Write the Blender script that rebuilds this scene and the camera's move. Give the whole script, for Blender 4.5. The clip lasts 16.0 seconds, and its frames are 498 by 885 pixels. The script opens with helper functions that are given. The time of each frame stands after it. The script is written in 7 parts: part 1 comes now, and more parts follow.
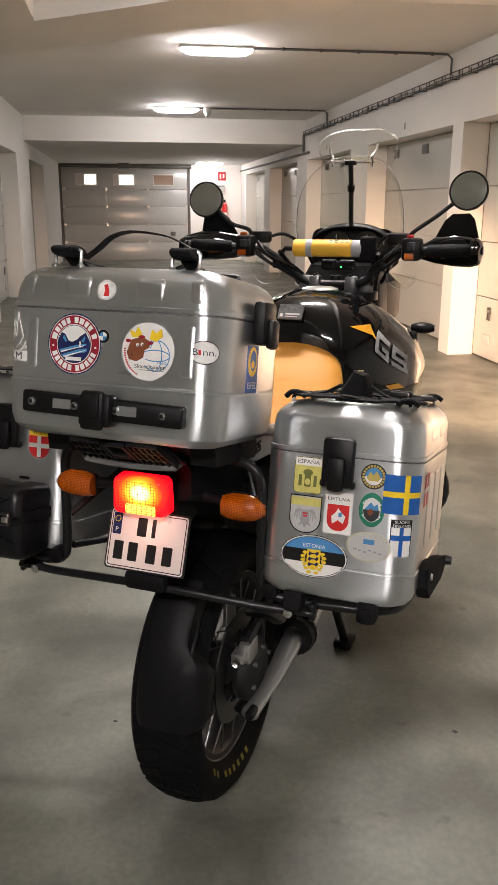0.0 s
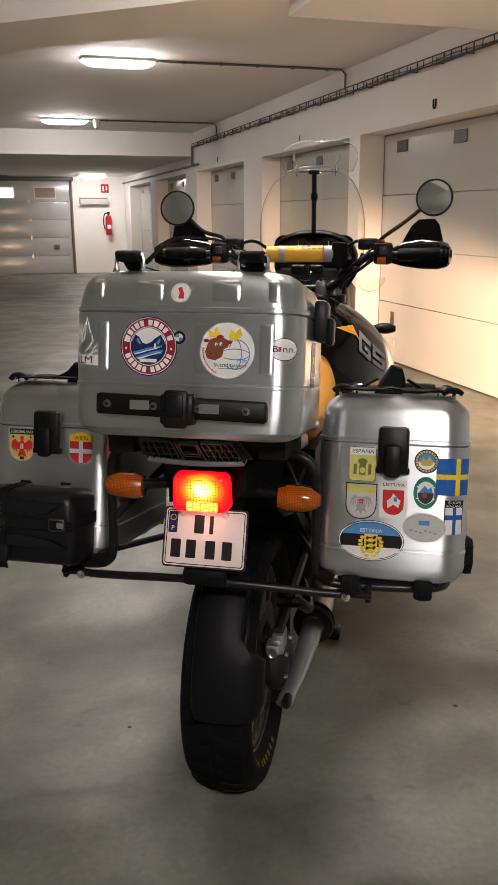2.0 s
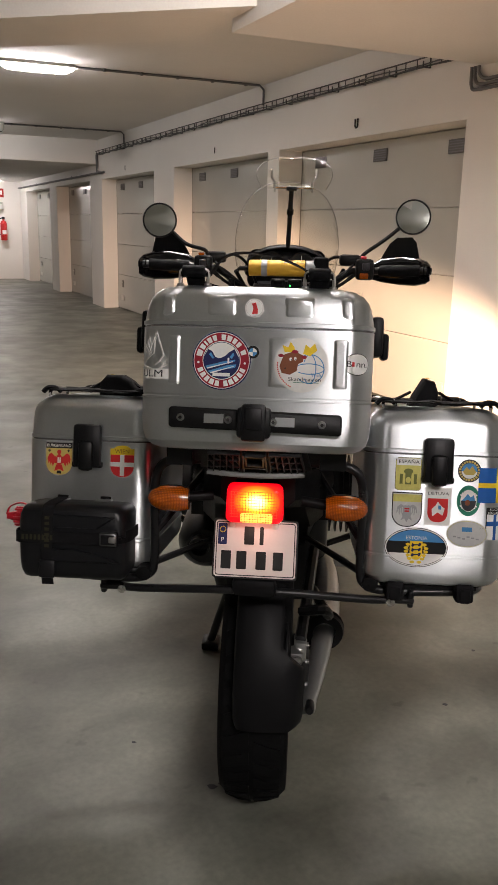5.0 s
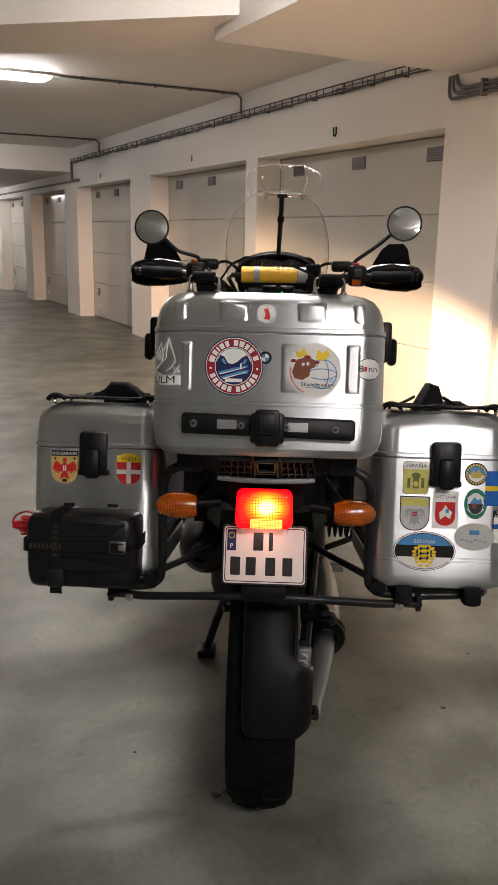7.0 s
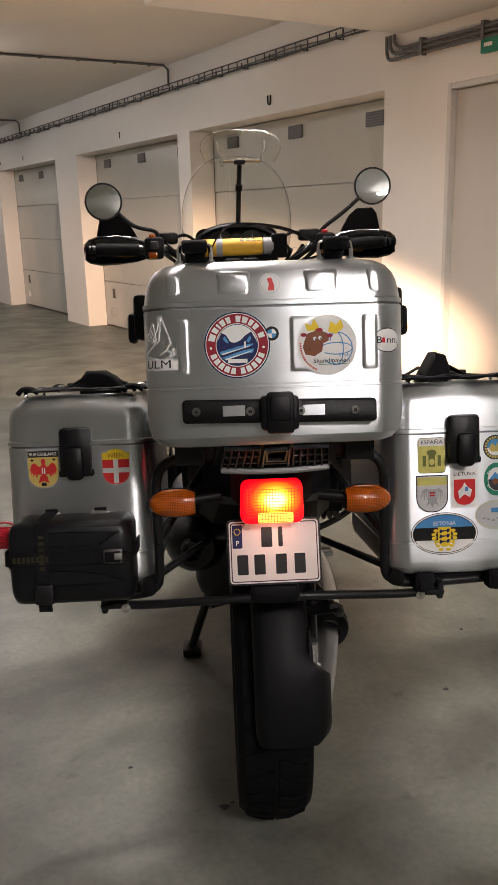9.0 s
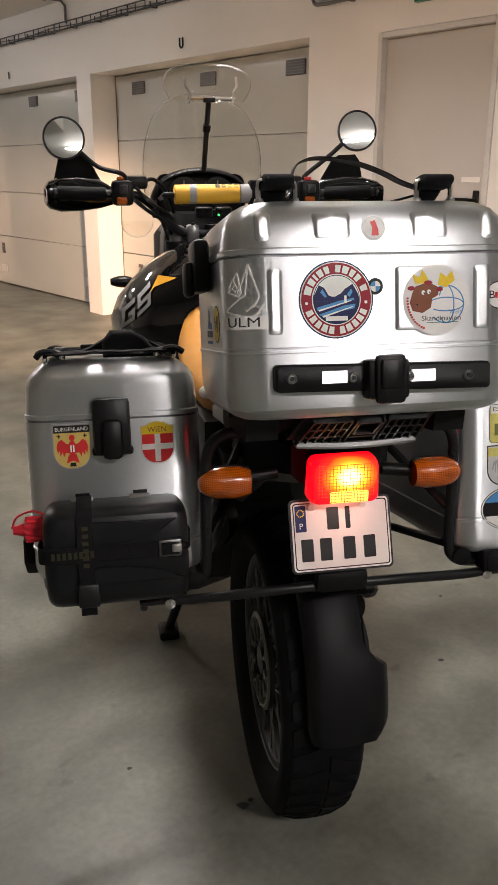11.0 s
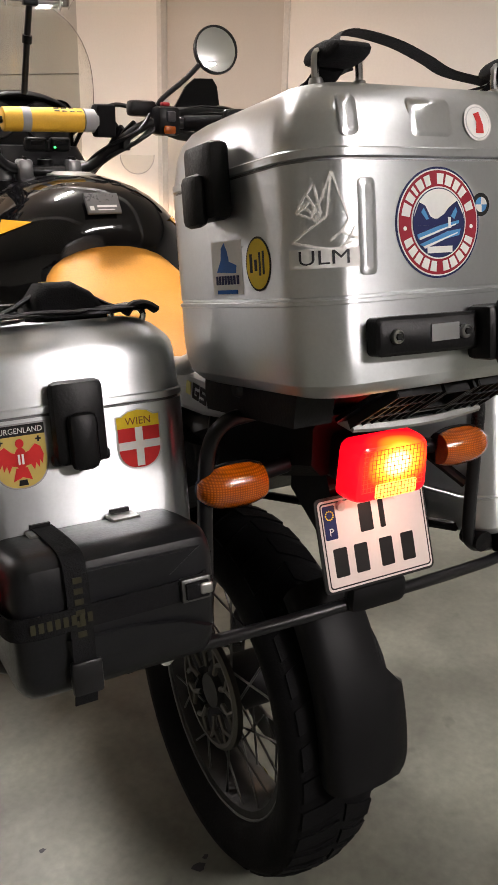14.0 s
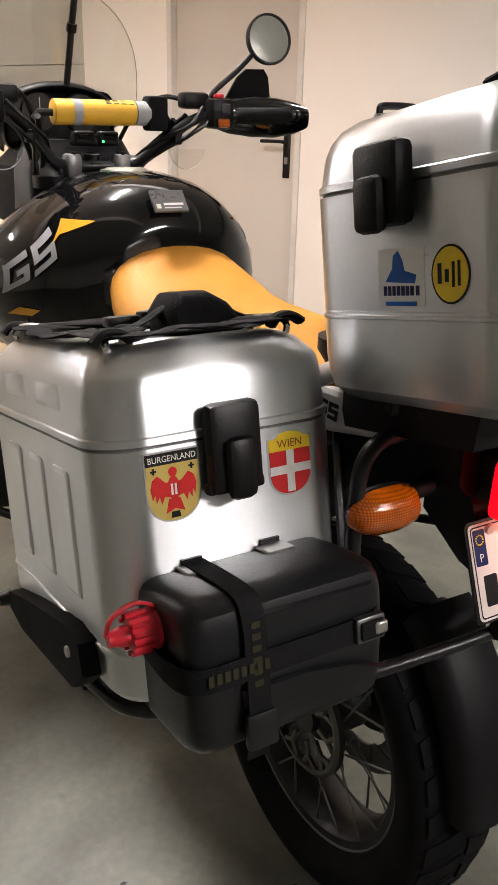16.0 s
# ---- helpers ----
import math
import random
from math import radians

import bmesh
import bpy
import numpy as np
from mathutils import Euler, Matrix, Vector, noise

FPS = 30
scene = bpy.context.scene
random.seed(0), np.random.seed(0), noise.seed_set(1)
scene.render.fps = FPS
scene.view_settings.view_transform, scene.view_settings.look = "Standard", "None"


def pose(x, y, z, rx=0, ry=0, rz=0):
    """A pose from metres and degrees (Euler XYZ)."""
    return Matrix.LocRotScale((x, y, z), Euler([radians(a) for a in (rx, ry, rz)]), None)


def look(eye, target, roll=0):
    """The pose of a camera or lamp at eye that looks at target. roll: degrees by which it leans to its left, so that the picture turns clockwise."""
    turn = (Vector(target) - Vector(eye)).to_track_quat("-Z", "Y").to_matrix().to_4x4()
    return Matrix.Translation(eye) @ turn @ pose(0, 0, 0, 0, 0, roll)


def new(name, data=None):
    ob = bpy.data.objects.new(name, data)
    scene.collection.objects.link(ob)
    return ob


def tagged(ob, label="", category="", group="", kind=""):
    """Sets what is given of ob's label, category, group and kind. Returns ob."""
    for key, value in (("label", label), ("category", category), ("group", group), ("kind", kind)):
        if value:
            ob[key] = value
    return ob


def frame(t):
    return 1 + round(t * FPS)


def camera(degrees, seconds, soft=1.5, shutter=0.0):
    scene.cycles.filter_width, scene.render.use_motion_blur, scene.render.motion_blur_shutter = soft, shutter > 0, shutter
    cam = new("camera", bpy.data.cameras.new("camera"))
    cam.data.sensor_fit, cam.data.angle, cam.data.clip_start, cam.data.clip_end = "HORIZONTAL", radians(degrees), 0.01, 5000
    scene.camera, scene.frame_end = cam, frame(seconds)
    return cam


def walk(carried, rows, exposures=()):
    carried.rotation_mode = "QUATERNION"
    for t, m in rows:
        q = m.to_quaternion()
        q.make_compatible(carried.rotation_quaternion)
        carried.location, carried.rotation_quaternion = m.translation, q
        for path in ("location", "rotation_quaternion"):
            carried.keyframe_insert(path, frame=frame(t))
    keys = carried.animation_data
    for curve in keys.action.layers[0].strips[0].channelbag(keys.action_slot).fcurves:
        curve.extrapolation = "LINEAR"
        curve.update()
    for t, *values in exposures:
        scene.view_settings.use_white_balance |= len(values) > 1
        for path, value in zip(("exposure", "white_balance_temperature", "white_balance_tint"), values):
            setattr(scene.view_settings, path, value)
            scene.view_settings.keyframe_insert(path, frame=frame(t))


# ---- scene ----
cam = camera(33.55, 16.0)
# seconds, eye x y z, yaw, pitch, roll
PATH = [
    (0.0, 0.6423, -1.6241, 1.3930, 17.59, -16.05, -0.29),
    (0.5, 0.5294, -1.6557, 1.3940, 14.03, -15.77, 0.12),
    (1.0, 0.4606, -1.6730, 1.3847, 12.31, -15.54, 0.56),
    (1.5, 0.4099, -1.7082, 1.3750, 10.68, -15.19, 0.59),
    (2.0, 0.3416, -1.7674, 1.3807, 9.06, -15.28, 0.27),
    (2.5, 0.2725, -1.8017, 1.3808, 6.76, -15.35, -0.36),
    (3.0, 0.1811, -1.7994, 1.3972, 3.73, -14.92, -1.35),
    (3.5, 0.1264, -1.7952, 1.3955, 2.30, -14.62, -1.23),
    (4.0, 0.0939, -1.8078, 1.3945, 1.69, -14.63, -1.00),
    (4.5, 0.0585, -1.8236, 1.3927, 1.72, -14.64, -1.12),
    (7.0, -0.0391, -1.8244, 1.3867, -0.35, -14.02, -1.11),
    (7.5, -0.0521, -1.7919, 1.3786, -0.73, -14.39, -0.48),
    (8.0, -0.0594, -1.7686, 1.3752, -1.58, -14.76, -0.03),
    (10.5, -0.3652, -1.4729, 1.3370, -12.17, -17.49, 1.24),
    (11.0, -0.4207, -1.4323, 1.3301, -13.61, -18.32, -0.09),
    (11.5, -0.4571, -1.3448, 1.3076, -15.24, -18.80, -0.15),
    (12.0, -0.4942, -1.2449, 1.2917, -17.85, -19.54, -0.67),
    (12.5, -0.5266, -1.1874, 1.2838, -19.47, -19.91, -1.53),
    (13.0, -0.5491, -1.1210, 1.2723, -22.47, -20.69, -2.14),
    (13.5, -0.5971, -1.0380, 1.2491, -26.46, -20.74, -2.35),
    (14.0, -0.6271, -0.9876, 1.2407, -31.65, -20.45, -1.46),
    (14.5, -0.6528, -0.9387, 1.2391, -33.43, -21.04, -1.38),
    (15.0, -0.6870, -0.8969, 1.2438, -33.30, -21.66, -1.96),
    (15.5, -0.7221, -0.8627, 1.2410, -33.15, -21.59, -1.99),
    (16.0, -0.7414, -0.8200, 1.2404, -33.07, -20.94, -1.39),
]
# seconds, exposure in stops: the camera opens up a little as the picture darkens
EXPOSURES = [(0.0, 0.30), (1.0, 0.14), (2.5, -0.09), (4.5, -0.18), (8.0, -0.09), (10.5, 0.05), (12.5, 0.28), (14.0, 0.48), (16.0, 0.58)]
walk(cam, [(t, pose(x, y, z, 90 + pitch, roll, yaw)) for t, x, y, z, yaw, pitch, roll in PATH], EXPOSURES)

# ---- world and exposure ----
world = bpy.data.worlds.new("world")
scene.world = world
world.use_nodes = True
world.node_tree.nodes["Background"].inputs[0].default_value = (0.02, 0.02, 0.022, 1)
world.node_tree.nodes["Background"].inputs[1].default_value = 0.2

LAMP_COLOUR = (1.0, 0.918, 0.90)
LAMP_POWER = 220.0
HEAD_COLOUR = (1.0, 0.61, 0.38)
HEAD_POWER = 2150.0

# ---- frames of the plan: the garage (x out of the right-hand wall, y along it) and the motorcycle (y ahead) ----
GARAGE = pose(0, 0, 0, 0, 0, 26.06) @ pose(2.955, 0, 0)
BIKE = pose(0.026, 0, 0, 0, 0, -2.6)
# the luggage hangs nose down on its carriers
TOP = BIKE @ pose(0, -0.402, 1.165, -10.5) @ pose(0, 0.402, -1.165)
SIDE = BIKE @ pose(0, -0.215, 0.87, -10.5) @ pose(0, 0.215, -0.87)


# ---- materials ----
def material(name, colour, rough=0.5, metal=0.0, grain=0.06, scale=60.0, blotch=0.08, blotch_scale=3.0, bump=0.05, coat=0.0, second=None,
             rough_var=0.08, stretch=(1, 1, 1), emission=None, strength=0.0, spec=0.5, brushed=0.0):
    """Principled surface with two scales of variation in colour, gloss and relief."""
    m = bpy.data.materials.new(name)
    m.use_nodes = True
    nt = m.node_tree
    b = nt.nodes["Principled BSDF"]
    b.inputs["Metallic"].default_value = metal
    b.inputs["Coat Weight"].default_value = coat
    b.inputs["Specular IOR Level"].default_value = spec
    if brushed:
        tan = nt.nodes.new("ShaderNodeTangent")
        tan.direction_type, tan.axis = "RADIAL", "Z"
        nt.links.new(tan.outputs[0], b.inputs["Tangent"])
        b.inputs["Anisotropic"].default_value = brushed
        b.inputs["Anisotropic Rotation"].default_value = 0.25
    b.inputs["Coat Roughness"].default_value = 0.06
    co = nt.nodes.new("ShaderNodeTexCoord")
    mp = nt.nodes.new("ShaderNodeMapping")
    mp.inputs["Scale"].default_value = stretch
    nt.links.new(co.outputs["Object"], mp.inputs[0])
    fine = nt.nodes.new("ShaderNodeTexNoise")
    fine.inputs["Scale"].default_value = scale
    fine.inputs["Detail"].default_value = 5
    big = nt.nodes.new("ShaderNodeTexNoise")
    big.inputs["Scale"].default_value = blotch_scale
    big.inputs["Detail"].default_value = 6
    big.inputs["Roughness"].default_value = 0.6
    for n in (fine, big):
        nt.links.new(mp.outputs[0], n.inputs["Vector"])

    def ranged(source, lo, hi, span=0.25):
        r = nt.nodes.new("ShaderNodeMapRange")
        r.inputs[1].default_value, r.inputs[2].default_value = 0.5 - span, 0.5 + span
        r.inputs[3].default_value, r.inputs[4].default_value = lo, hi
        nt.links.new(source, r.inputs[0])
        return r.outputs[0]

    mix = nt.nodes.new("ShaderNodeMix")
    mix.data_type = "RGBA"
    mix.inputs[6].default_value = (*colour, 1)
    mix.inputs[7].default_value = (*(second or [c * (1 - 2.2 * blotch) for c in colour]), 1)
    nt.links.new(ranged(big.outputs[0], 0, 1), mix.inputs[0])
    hsv = nt.nodes.new("ShaderNodeHueSaturation")
    nt.links.new(mix.outputs[2], hsv.inputs["Color"])
    nt.links.new(ranged(fine.outputs[0], 1 - grain, 1 + grain), hsv.inputs["Value"])
    nt.links.new(hsv.outputs[0], b.inputs["Base Color"])
    add = nt.nodes.new("ShaderNodeMath")
    add.operation = "ADD"
    nt.links.new(ranged(fine.outputs[0], -rough_var * 0.5, rough_var * 0.5), add.inputs[0])
    nt.links.new(ranged(big.outputs[0], rough - rough_var, rough + rough_var), add.inputs[1])
    nt.links.new(add.outputs[0], b.inputs["Roughness"])
    if bump:
        bp = nt.nodes.new("ShaderNodeBump")
        bp.inputs["Strength"].default_value = bump
        bp.inputs["Distance"].default_value = 0.004
        nt.links.new(fine.outputs[0], bp.inputs["Height"])
        nt.links.new(bp.outputs[0], b.inputs["Normal"])
    if emission:
        b.inputs["Emission Color"].default_value = (*emission, 1)
        b.inputs["Emission Strength"].default_value = strength
    return m


def glass(name, colour, rough=0.0, ior=1.45):
    m = bpy.data.materials.new(name)
    m.use_nodes = True
    nt = m.node_tree
    clear = nt.nodes.new("ShaderNodeBsdfTransparent")
    clear.inputs[0].default_value = (*colour, 1)
    shine = nt.nodes.new("ShaderNodeBsdfGlossy")
    shine.inputs["Roughness"].default_value = rough
    edge = nt.nodes.new("ShaderNodeLayerWeight")
    edge.inputs[0].default_value = 0.25
    soft = nt.nodes.new("ShaderNodeMapRange")
    soft.inputs[1].default_value, soft.inputs[2].default_value, soft.inputs[3].default_value, soft.inputs[4].default_value = 0.2, 1.0, 0.035, 0.45
    nt.links.new(edge.outputs["Facing"], soft.inputs[0])
    mix = nt.nodes.new("ShaderNodeMixShader")
    nt.links.new(soft.outputs[0], mix.inputs[0])
    nt.links.new(clear.outputs[0], mix.inputs[1])
    nt.links.new(shine.outputs[0], mix.inputs[2])
    nt.links.new(mix.outputs[0], nt.nodes["Material Output"].inputs[0])
    return m


def floor_material():
    m = material("worn_concrete", (0.180, 0.184, 0.153), 0.46, 0, 0.16, 52, 0.1, 1.3, 0.08, second=(0.122, 0.126, 0.102), rough_var=0.10)
    nt = m.node_tree
    b = nt.nodes["Principled BSDF"]
    old = b.inputs["Base Color"].links[0].from_socket
    co = nt.nodes.new("ShaderNodeTexCoord")
    st = nt.nodes.new("ShaderNodeTexNoise")
    st.inputs["Scale"].default_value, st.inputs["Detail"].default_value, st.inputs["Distortion"].default_value = 3.4, 9, 0.25
    sp = nt.nodes.new("ShaderNodeTexNoise")
    sp.inputs["Scale"].default_value, sp.inputs["Detail"].default_value = 9, 3
    for n in (st, sp):
        nt.links.new(co.outputs["Object"], n.inputs["Vector"])
    r1 = nt.nodes.new("ShaderNodeMapRange")
    r1.inputs[1].default_value, r1.inputs[2].default_value, r1.inputs[3].default_value, r1.inputs[4].default_value = 0.36, 0.64, 0.66, 1.20
    nt.links.new(st.outputs[0], r1.inputs[0])
    r2 = nt.nodes.new("ShaderNodeMapRange")
    r2.inputs[1].default_value, r2.inputs[2].default_value, r2.inputs[3].default_value, r2.inputs[4].default_value = 0.68, 0.74, 1.0, 0.70
    nt.links.new(sp.outputs[0], r2.inputs[0])
    mu = nt.nodes.new("ShaderNodeMath")
    mu.operation = "MULTIPLY"
    nt.links.new(r1.outputs[0], mu.inputs[0])
    nt.links.new(r2.outputs[0], mu.inputs[1])
    h = nt.nodes.new("ShaderNodeHueSaturation")
    nt.links.new(old, h.inputs["Color"])
    nt.links.new(mu.outputs[0], h.inputs["Value"])
    nt.links.new(h.outputs[0], b.inputs["Base Color"])
    return m


M = {
    "floor": floor_material(),
    "wall": material("white_wall_paint", (0.74, 0.73, 0.70), 0.72, 0, 0.02, 90, 0.03, 0.8, 0.12),
    "ceiling": material("ceiling_paint", (0.74, 0.73, 0.70), 0.8, 0, 0.03, 70, 0.04, 0.7, 0.12),
    "door": material("door_steel", (0.48, 0.485, 0.45), 0.17, 0, 0.02, 120, 0.04, 1.5, 0.04),
    "leaf": material("person_door_paint", (0.50, 0.49, 0.46), 0.45, 0, 0.02, 120, 0.04, 1.5, 0.04),
    "gate": material("gate_steel", (0.40, 0.41, 0.40), 0.22, 0, 0.03, 100, 0.06, 2, 0.05),
    "vent": material("vent_plastic", (0.10, 0.095, 0.09), 0.6),
    "cable": material("grey_cable", (0.13, 0.13, 0.135), 0.5),
    "tray": material("dark_zinc_wire", (0.07, 0.07, 0.072), 0.5, 0.3),
    "pane": material("dull_pane", (0.20, 0.14, 0.11), 0.2),
    "fixture": material("fixture_plastic", (0.6, 0.6, 0.58), 0.4),
    "alu": material("silver_lacquer", (0.71, 0.735, 0.75), 0.338, 0.94, 0.03, 260, 0.05, 5, 0.010, rough_var=0.05, brushed=0.90),
    "alu_groove": material("silver_groove", (0.20, 0.20, 0.205), 0.45, 0.7),
    "black": material("black_plastic", (0.006, 0.006, 0.0065), 0.42, 0, 0.15, 300, 0.15, 8, 0.10, spec=0.2),
    "soft": material("black_webbing", (0.007, 0.007, 0.008), 0.8, 0, 0.3, 500, 0.2, 10, 0.3, spec=0.15),
    "canister": material("anthracite_plastic", (0.009, 0.0095, 0.011), 0.36, 0, 0.15, 260, 0.2, 7, 0.05, spec=0.28),
    "carrier": material("black_glass_filled_plastic", (0.008, 0.008, 0.009), 0.5, 0, 0.1, 300, 0.1, 10, 0.03, spec=0.25),
    "tube": material("black_powder_coat", (0.009, 0.009, 0.010), 0.34, 0, 0.1, 300, 0.1, 10, 0.05, spec=0.35),
    "tyre": material("tyre_rubber", (0.006, 0.006, 0.0065), 0.75, 0, 0.2, 200, 0.2, 8, 0.2, spec=0.10),
    "mudguard": material("mudguard_plastic", (0.007, 0.007, 0.0078), 0.52, 0, 0.08, 300, 0.2, 6, 0.03, spec=0.15),
    "gloss": material("black_lacquer", (0.004, 0.004, 0.0045), 0.08, 0, 0.05, 60, 0.1, 4, 0.0, spec=0.36, coat=0.25, rough_var=0.03),
    "seat": material("ochre_leather", (0.60, 0.27, 0.038), 0.6, 0, 0.08, 220, 0.08, 4, 0.15, spec=0.25),
    "ochre": material("ochre_lacquer", (0.80, 0.38, 0.03), 0.25, 0, 0.03, 80, 0.03, 4, 0.0),
    "pad": material("yellow_foam_cover", (0.80, 0.45, 0.03), 0.6, 0, 0.06, 300, 0.06, 20, 0.1),
    "chrome": material("polished_steel", (0.75, 0.75, 0.74), 0.16, 1.0, 0.03, 200, 0.05, 10, 0.0),
    "hub": material("dull_cast_hub", (0.11, 0.105, 0.095), 0.5, 0.8),
    "spoke": material("spoke_steel", (0.16, 0.16, 0.16), 0.4, 1.0),
    "steel": material("zinc_steel", (0.50, 0.50, 0.49), 0.35, 1.0, 0.08, 200, 0.1, 15, 0.03),
    "cast": material("cast_aluminium", (0.55, 0.55, 0.54), 0.36, 0.9, 0.06, 300, 0.08, 10, 0.08),
    "rim": material("rim_aluminium", (0.022, 0.022, 0.023), 0.5, 0.5, 0.05, 200, 0.08, 10, 0.03),
    "mirror": material("mirror_silver", (0.86, 0.88, 0.86), 0.02, 1.0, 0, 50, 0, 3, 0, rough_var=0.0),
    "plate": material("white_reflective", (0.72, 0.65, 0.61), 0.4, 0, 0.02, 200, 0.03, 8, 0.0),
    "ink": material("black_print", (0.012, 0.012, 0.012), 0.4, spec=0.22),
    "white": material("white_print", (0.78, 0.77, 0.74), 0.38, 0, 0.03, 200, 0.05, 20, 0.0, spec=0.22),
    "clear": material("clear_film_grey", (0.56, 0.56, 0.55), 0.35, 0.2, 0.04, 200, 0.06, 20, 0.0),
    "grey": material("grey_print", (0.36, 0.36, 0.37), 0.4, spec=0.22),
    "red": material("red_print", (0.60, 0.03, 0.03), 0.38, 0, 0.05, 200, 0.06, 20, 0.0, spec=0.22),
    "darkred": material("dark_red_print", (0.30, 0.015, 0.03), 0.38, spec=0.22),
    "blue": material("blue_print", (0.02, 0.12, 0.42), 0.38, spec=0.22),
    "navy": material("navy_print", (0.015, 0.02, 0.09), 0.38, spec=0.22),
    "sky": material("light_blue_print", (0.08, 0.27, 0.55), 0.38, spec=0.22),
    "yellow": material("yellow_print", (0.82, 0.58, 0.03), 0.38, 0, 0.05, 200, 0.06, 20, 0.0, spec=0.22),
    "pale": material("pale_yellow_print", (0.64, 0.59, 0.17), 0.4, 0, 0.08, 200, 0.12, 40, 0.0, spec=0.22),
    "gold": material("gold_print", (0.55, 0.42, 0.12), 0.38, spec=0.22),
    "green": material("green_print", (0.03, 0.22, 0.14), 0.38, spec=0.22),
    "olive": material("olive_print", (0.16, 0.17, 0.05), 0.4, spec=0.22),
    "film": material("silver_film", (0.42, 0.42, 0.43), 0.22, 0.9),
    "faded_yellow": material("worn_yellow_print", (0.17, 0.14, 0.015), 0.6, spec=0.22),
    "faded": material("faded_gold_print", (0.030, 0.028, 0.012), 0.6, spec=0.22),
    "brown": material("brown_print", (0.22, 0.07, 0.03), 0.4, spec=0.22),
    "dark": material("dark_print", (0.045, 0.045, 0.05), 0.4, spec=0.22),
    "extinguisher": material("signal_red", (0.50, 0.02, 0.02), 0.3),
    "redplastic": material("red_plastic", (0.55, 0.015, 0.03), 0.35),
    "glass": glass("windscreen_acrylic", (0.97, 0.97, 0.95)),
    "dial": material("dial_face", (0.014, 0.014, 0.014), 0.4, spec=0.2),
    "acrylic_edge": material("acrylic_edge", (0.15, 0.14, 0.13), 0.3, 0, 0.05, 100, 0.2, 12, 0.0),
    "bracket_grey": material("grey_cast_bracket", (0.20, 0.20, 0.20), 0.4, 0.7, 0.06, 300, 0.1, 12, 0.05),
    "label_grey": material("grey_metal_film", (0.17, 0.17, 0.17), 0.32, 0.4, 0.04, 200, 0.08, 12, 0.0),
    "diffuser": material("lit_diffuser", (0.8, 0.8, 0.78), 0.4, emission=LAMP_COLOUR, strength=LAMP_POWER),
    # same diffuser with a weaker glow, to hold down light from the far lamps
    "diffuser_dim": material("lit_dim_diffuser", (0.8, 0.8, 0.76), 0.4, emission=LAMP_COLOUR, strength=LAMP_POWER * 0.66),
    "led_green": material("green_indicator", (0.02, 0.3, 0.05), 0.3, emission=(0.05, 1.0, 0.15), strength=3),
    "led_amber": material("amber_indicator", (0.5, 0.2, 0.02), 0.3, emission=(1.0, 0.45, 0.05), strength=3),
    "glow_pane": material("glowing_window_pane", (0.7, 0.7, 0.68), 0.2, emission=(1.0, 0.97, 0.85), strength=1.6),
    "headlamp": material("headlamp_glass", (0.8, 0.8, 0.8), 0.2, emission=HEAD_COLOUR, strength=330),
}


def amber_material():
    """Amber lens with a moulded grid that breaks up its colour and gloss."""
    m = material("amber_lens_grid", (0.62, 0.125, 0.004), 0.13, 0, 0.10, 330, 0.2, 40, 0.0, coat=0.5, rough_var=0.03)
    nt = m.node_tree
    b = nt.nodes["Principled BSDF"]
    old = b.inputs["Base Color"].links[0].from_socket
    co = nt.nodes.new("ShaderNodeTexCoord")
    lines = []
    for direction, scale in (("X", 100), ("Z", 108)):
        w = nt.nodes.new("ShaderNodeTexWave")
        w.bands_direction = direction
        w.inputs["Scale"].default_value = scale
        w.inputs["Distortion"].default_value = 0.3
        nt.links.new(co.outputs["Object"], w.inputs["Vector"])
        lines.append(w.outputs["Fac"])
    mu = nt.nodes.new("ShaderNodeMath")
    mu.operation = "MULTIPLY"
    nt.links.new(lines[0], mu.inputs[0])
    nt.links.new(lines[1], mu.inputs[1])
    r = nt.nodes.new("ShaderNodeMapRange")
    r.inputs[1].default_value, r.inputs[2].default_value, r.inputs[3].default_value, r.inputs[4].default_value = 0.0, 0.7, 0.55, 1.15
    nt.links.new(mu.outputs[0], r.inputs[0])
    h = nt.nodes.new("ShaderNodeHueSaturation")
    nt.links.new(old, h.inputs["Color"])
    nt.links.new(r.outputs[0], h.inputs["Value"])
    nt.links.new(h.outputs[0], b.inputs["Base Color"])
    bp = nt.nodes.new("ShaderNodeBump")
    bp.inputs["Strength"].default_value = 0.2
    bp.inputs["Distance"].default_value = 0.001
    nt.links.new(mu.outputs[0], bp.inputs["Height"])
    nt.links.new(bp.outputs[0], b.inputs["Normal"])
    return m


M["amber"] = amber_material()


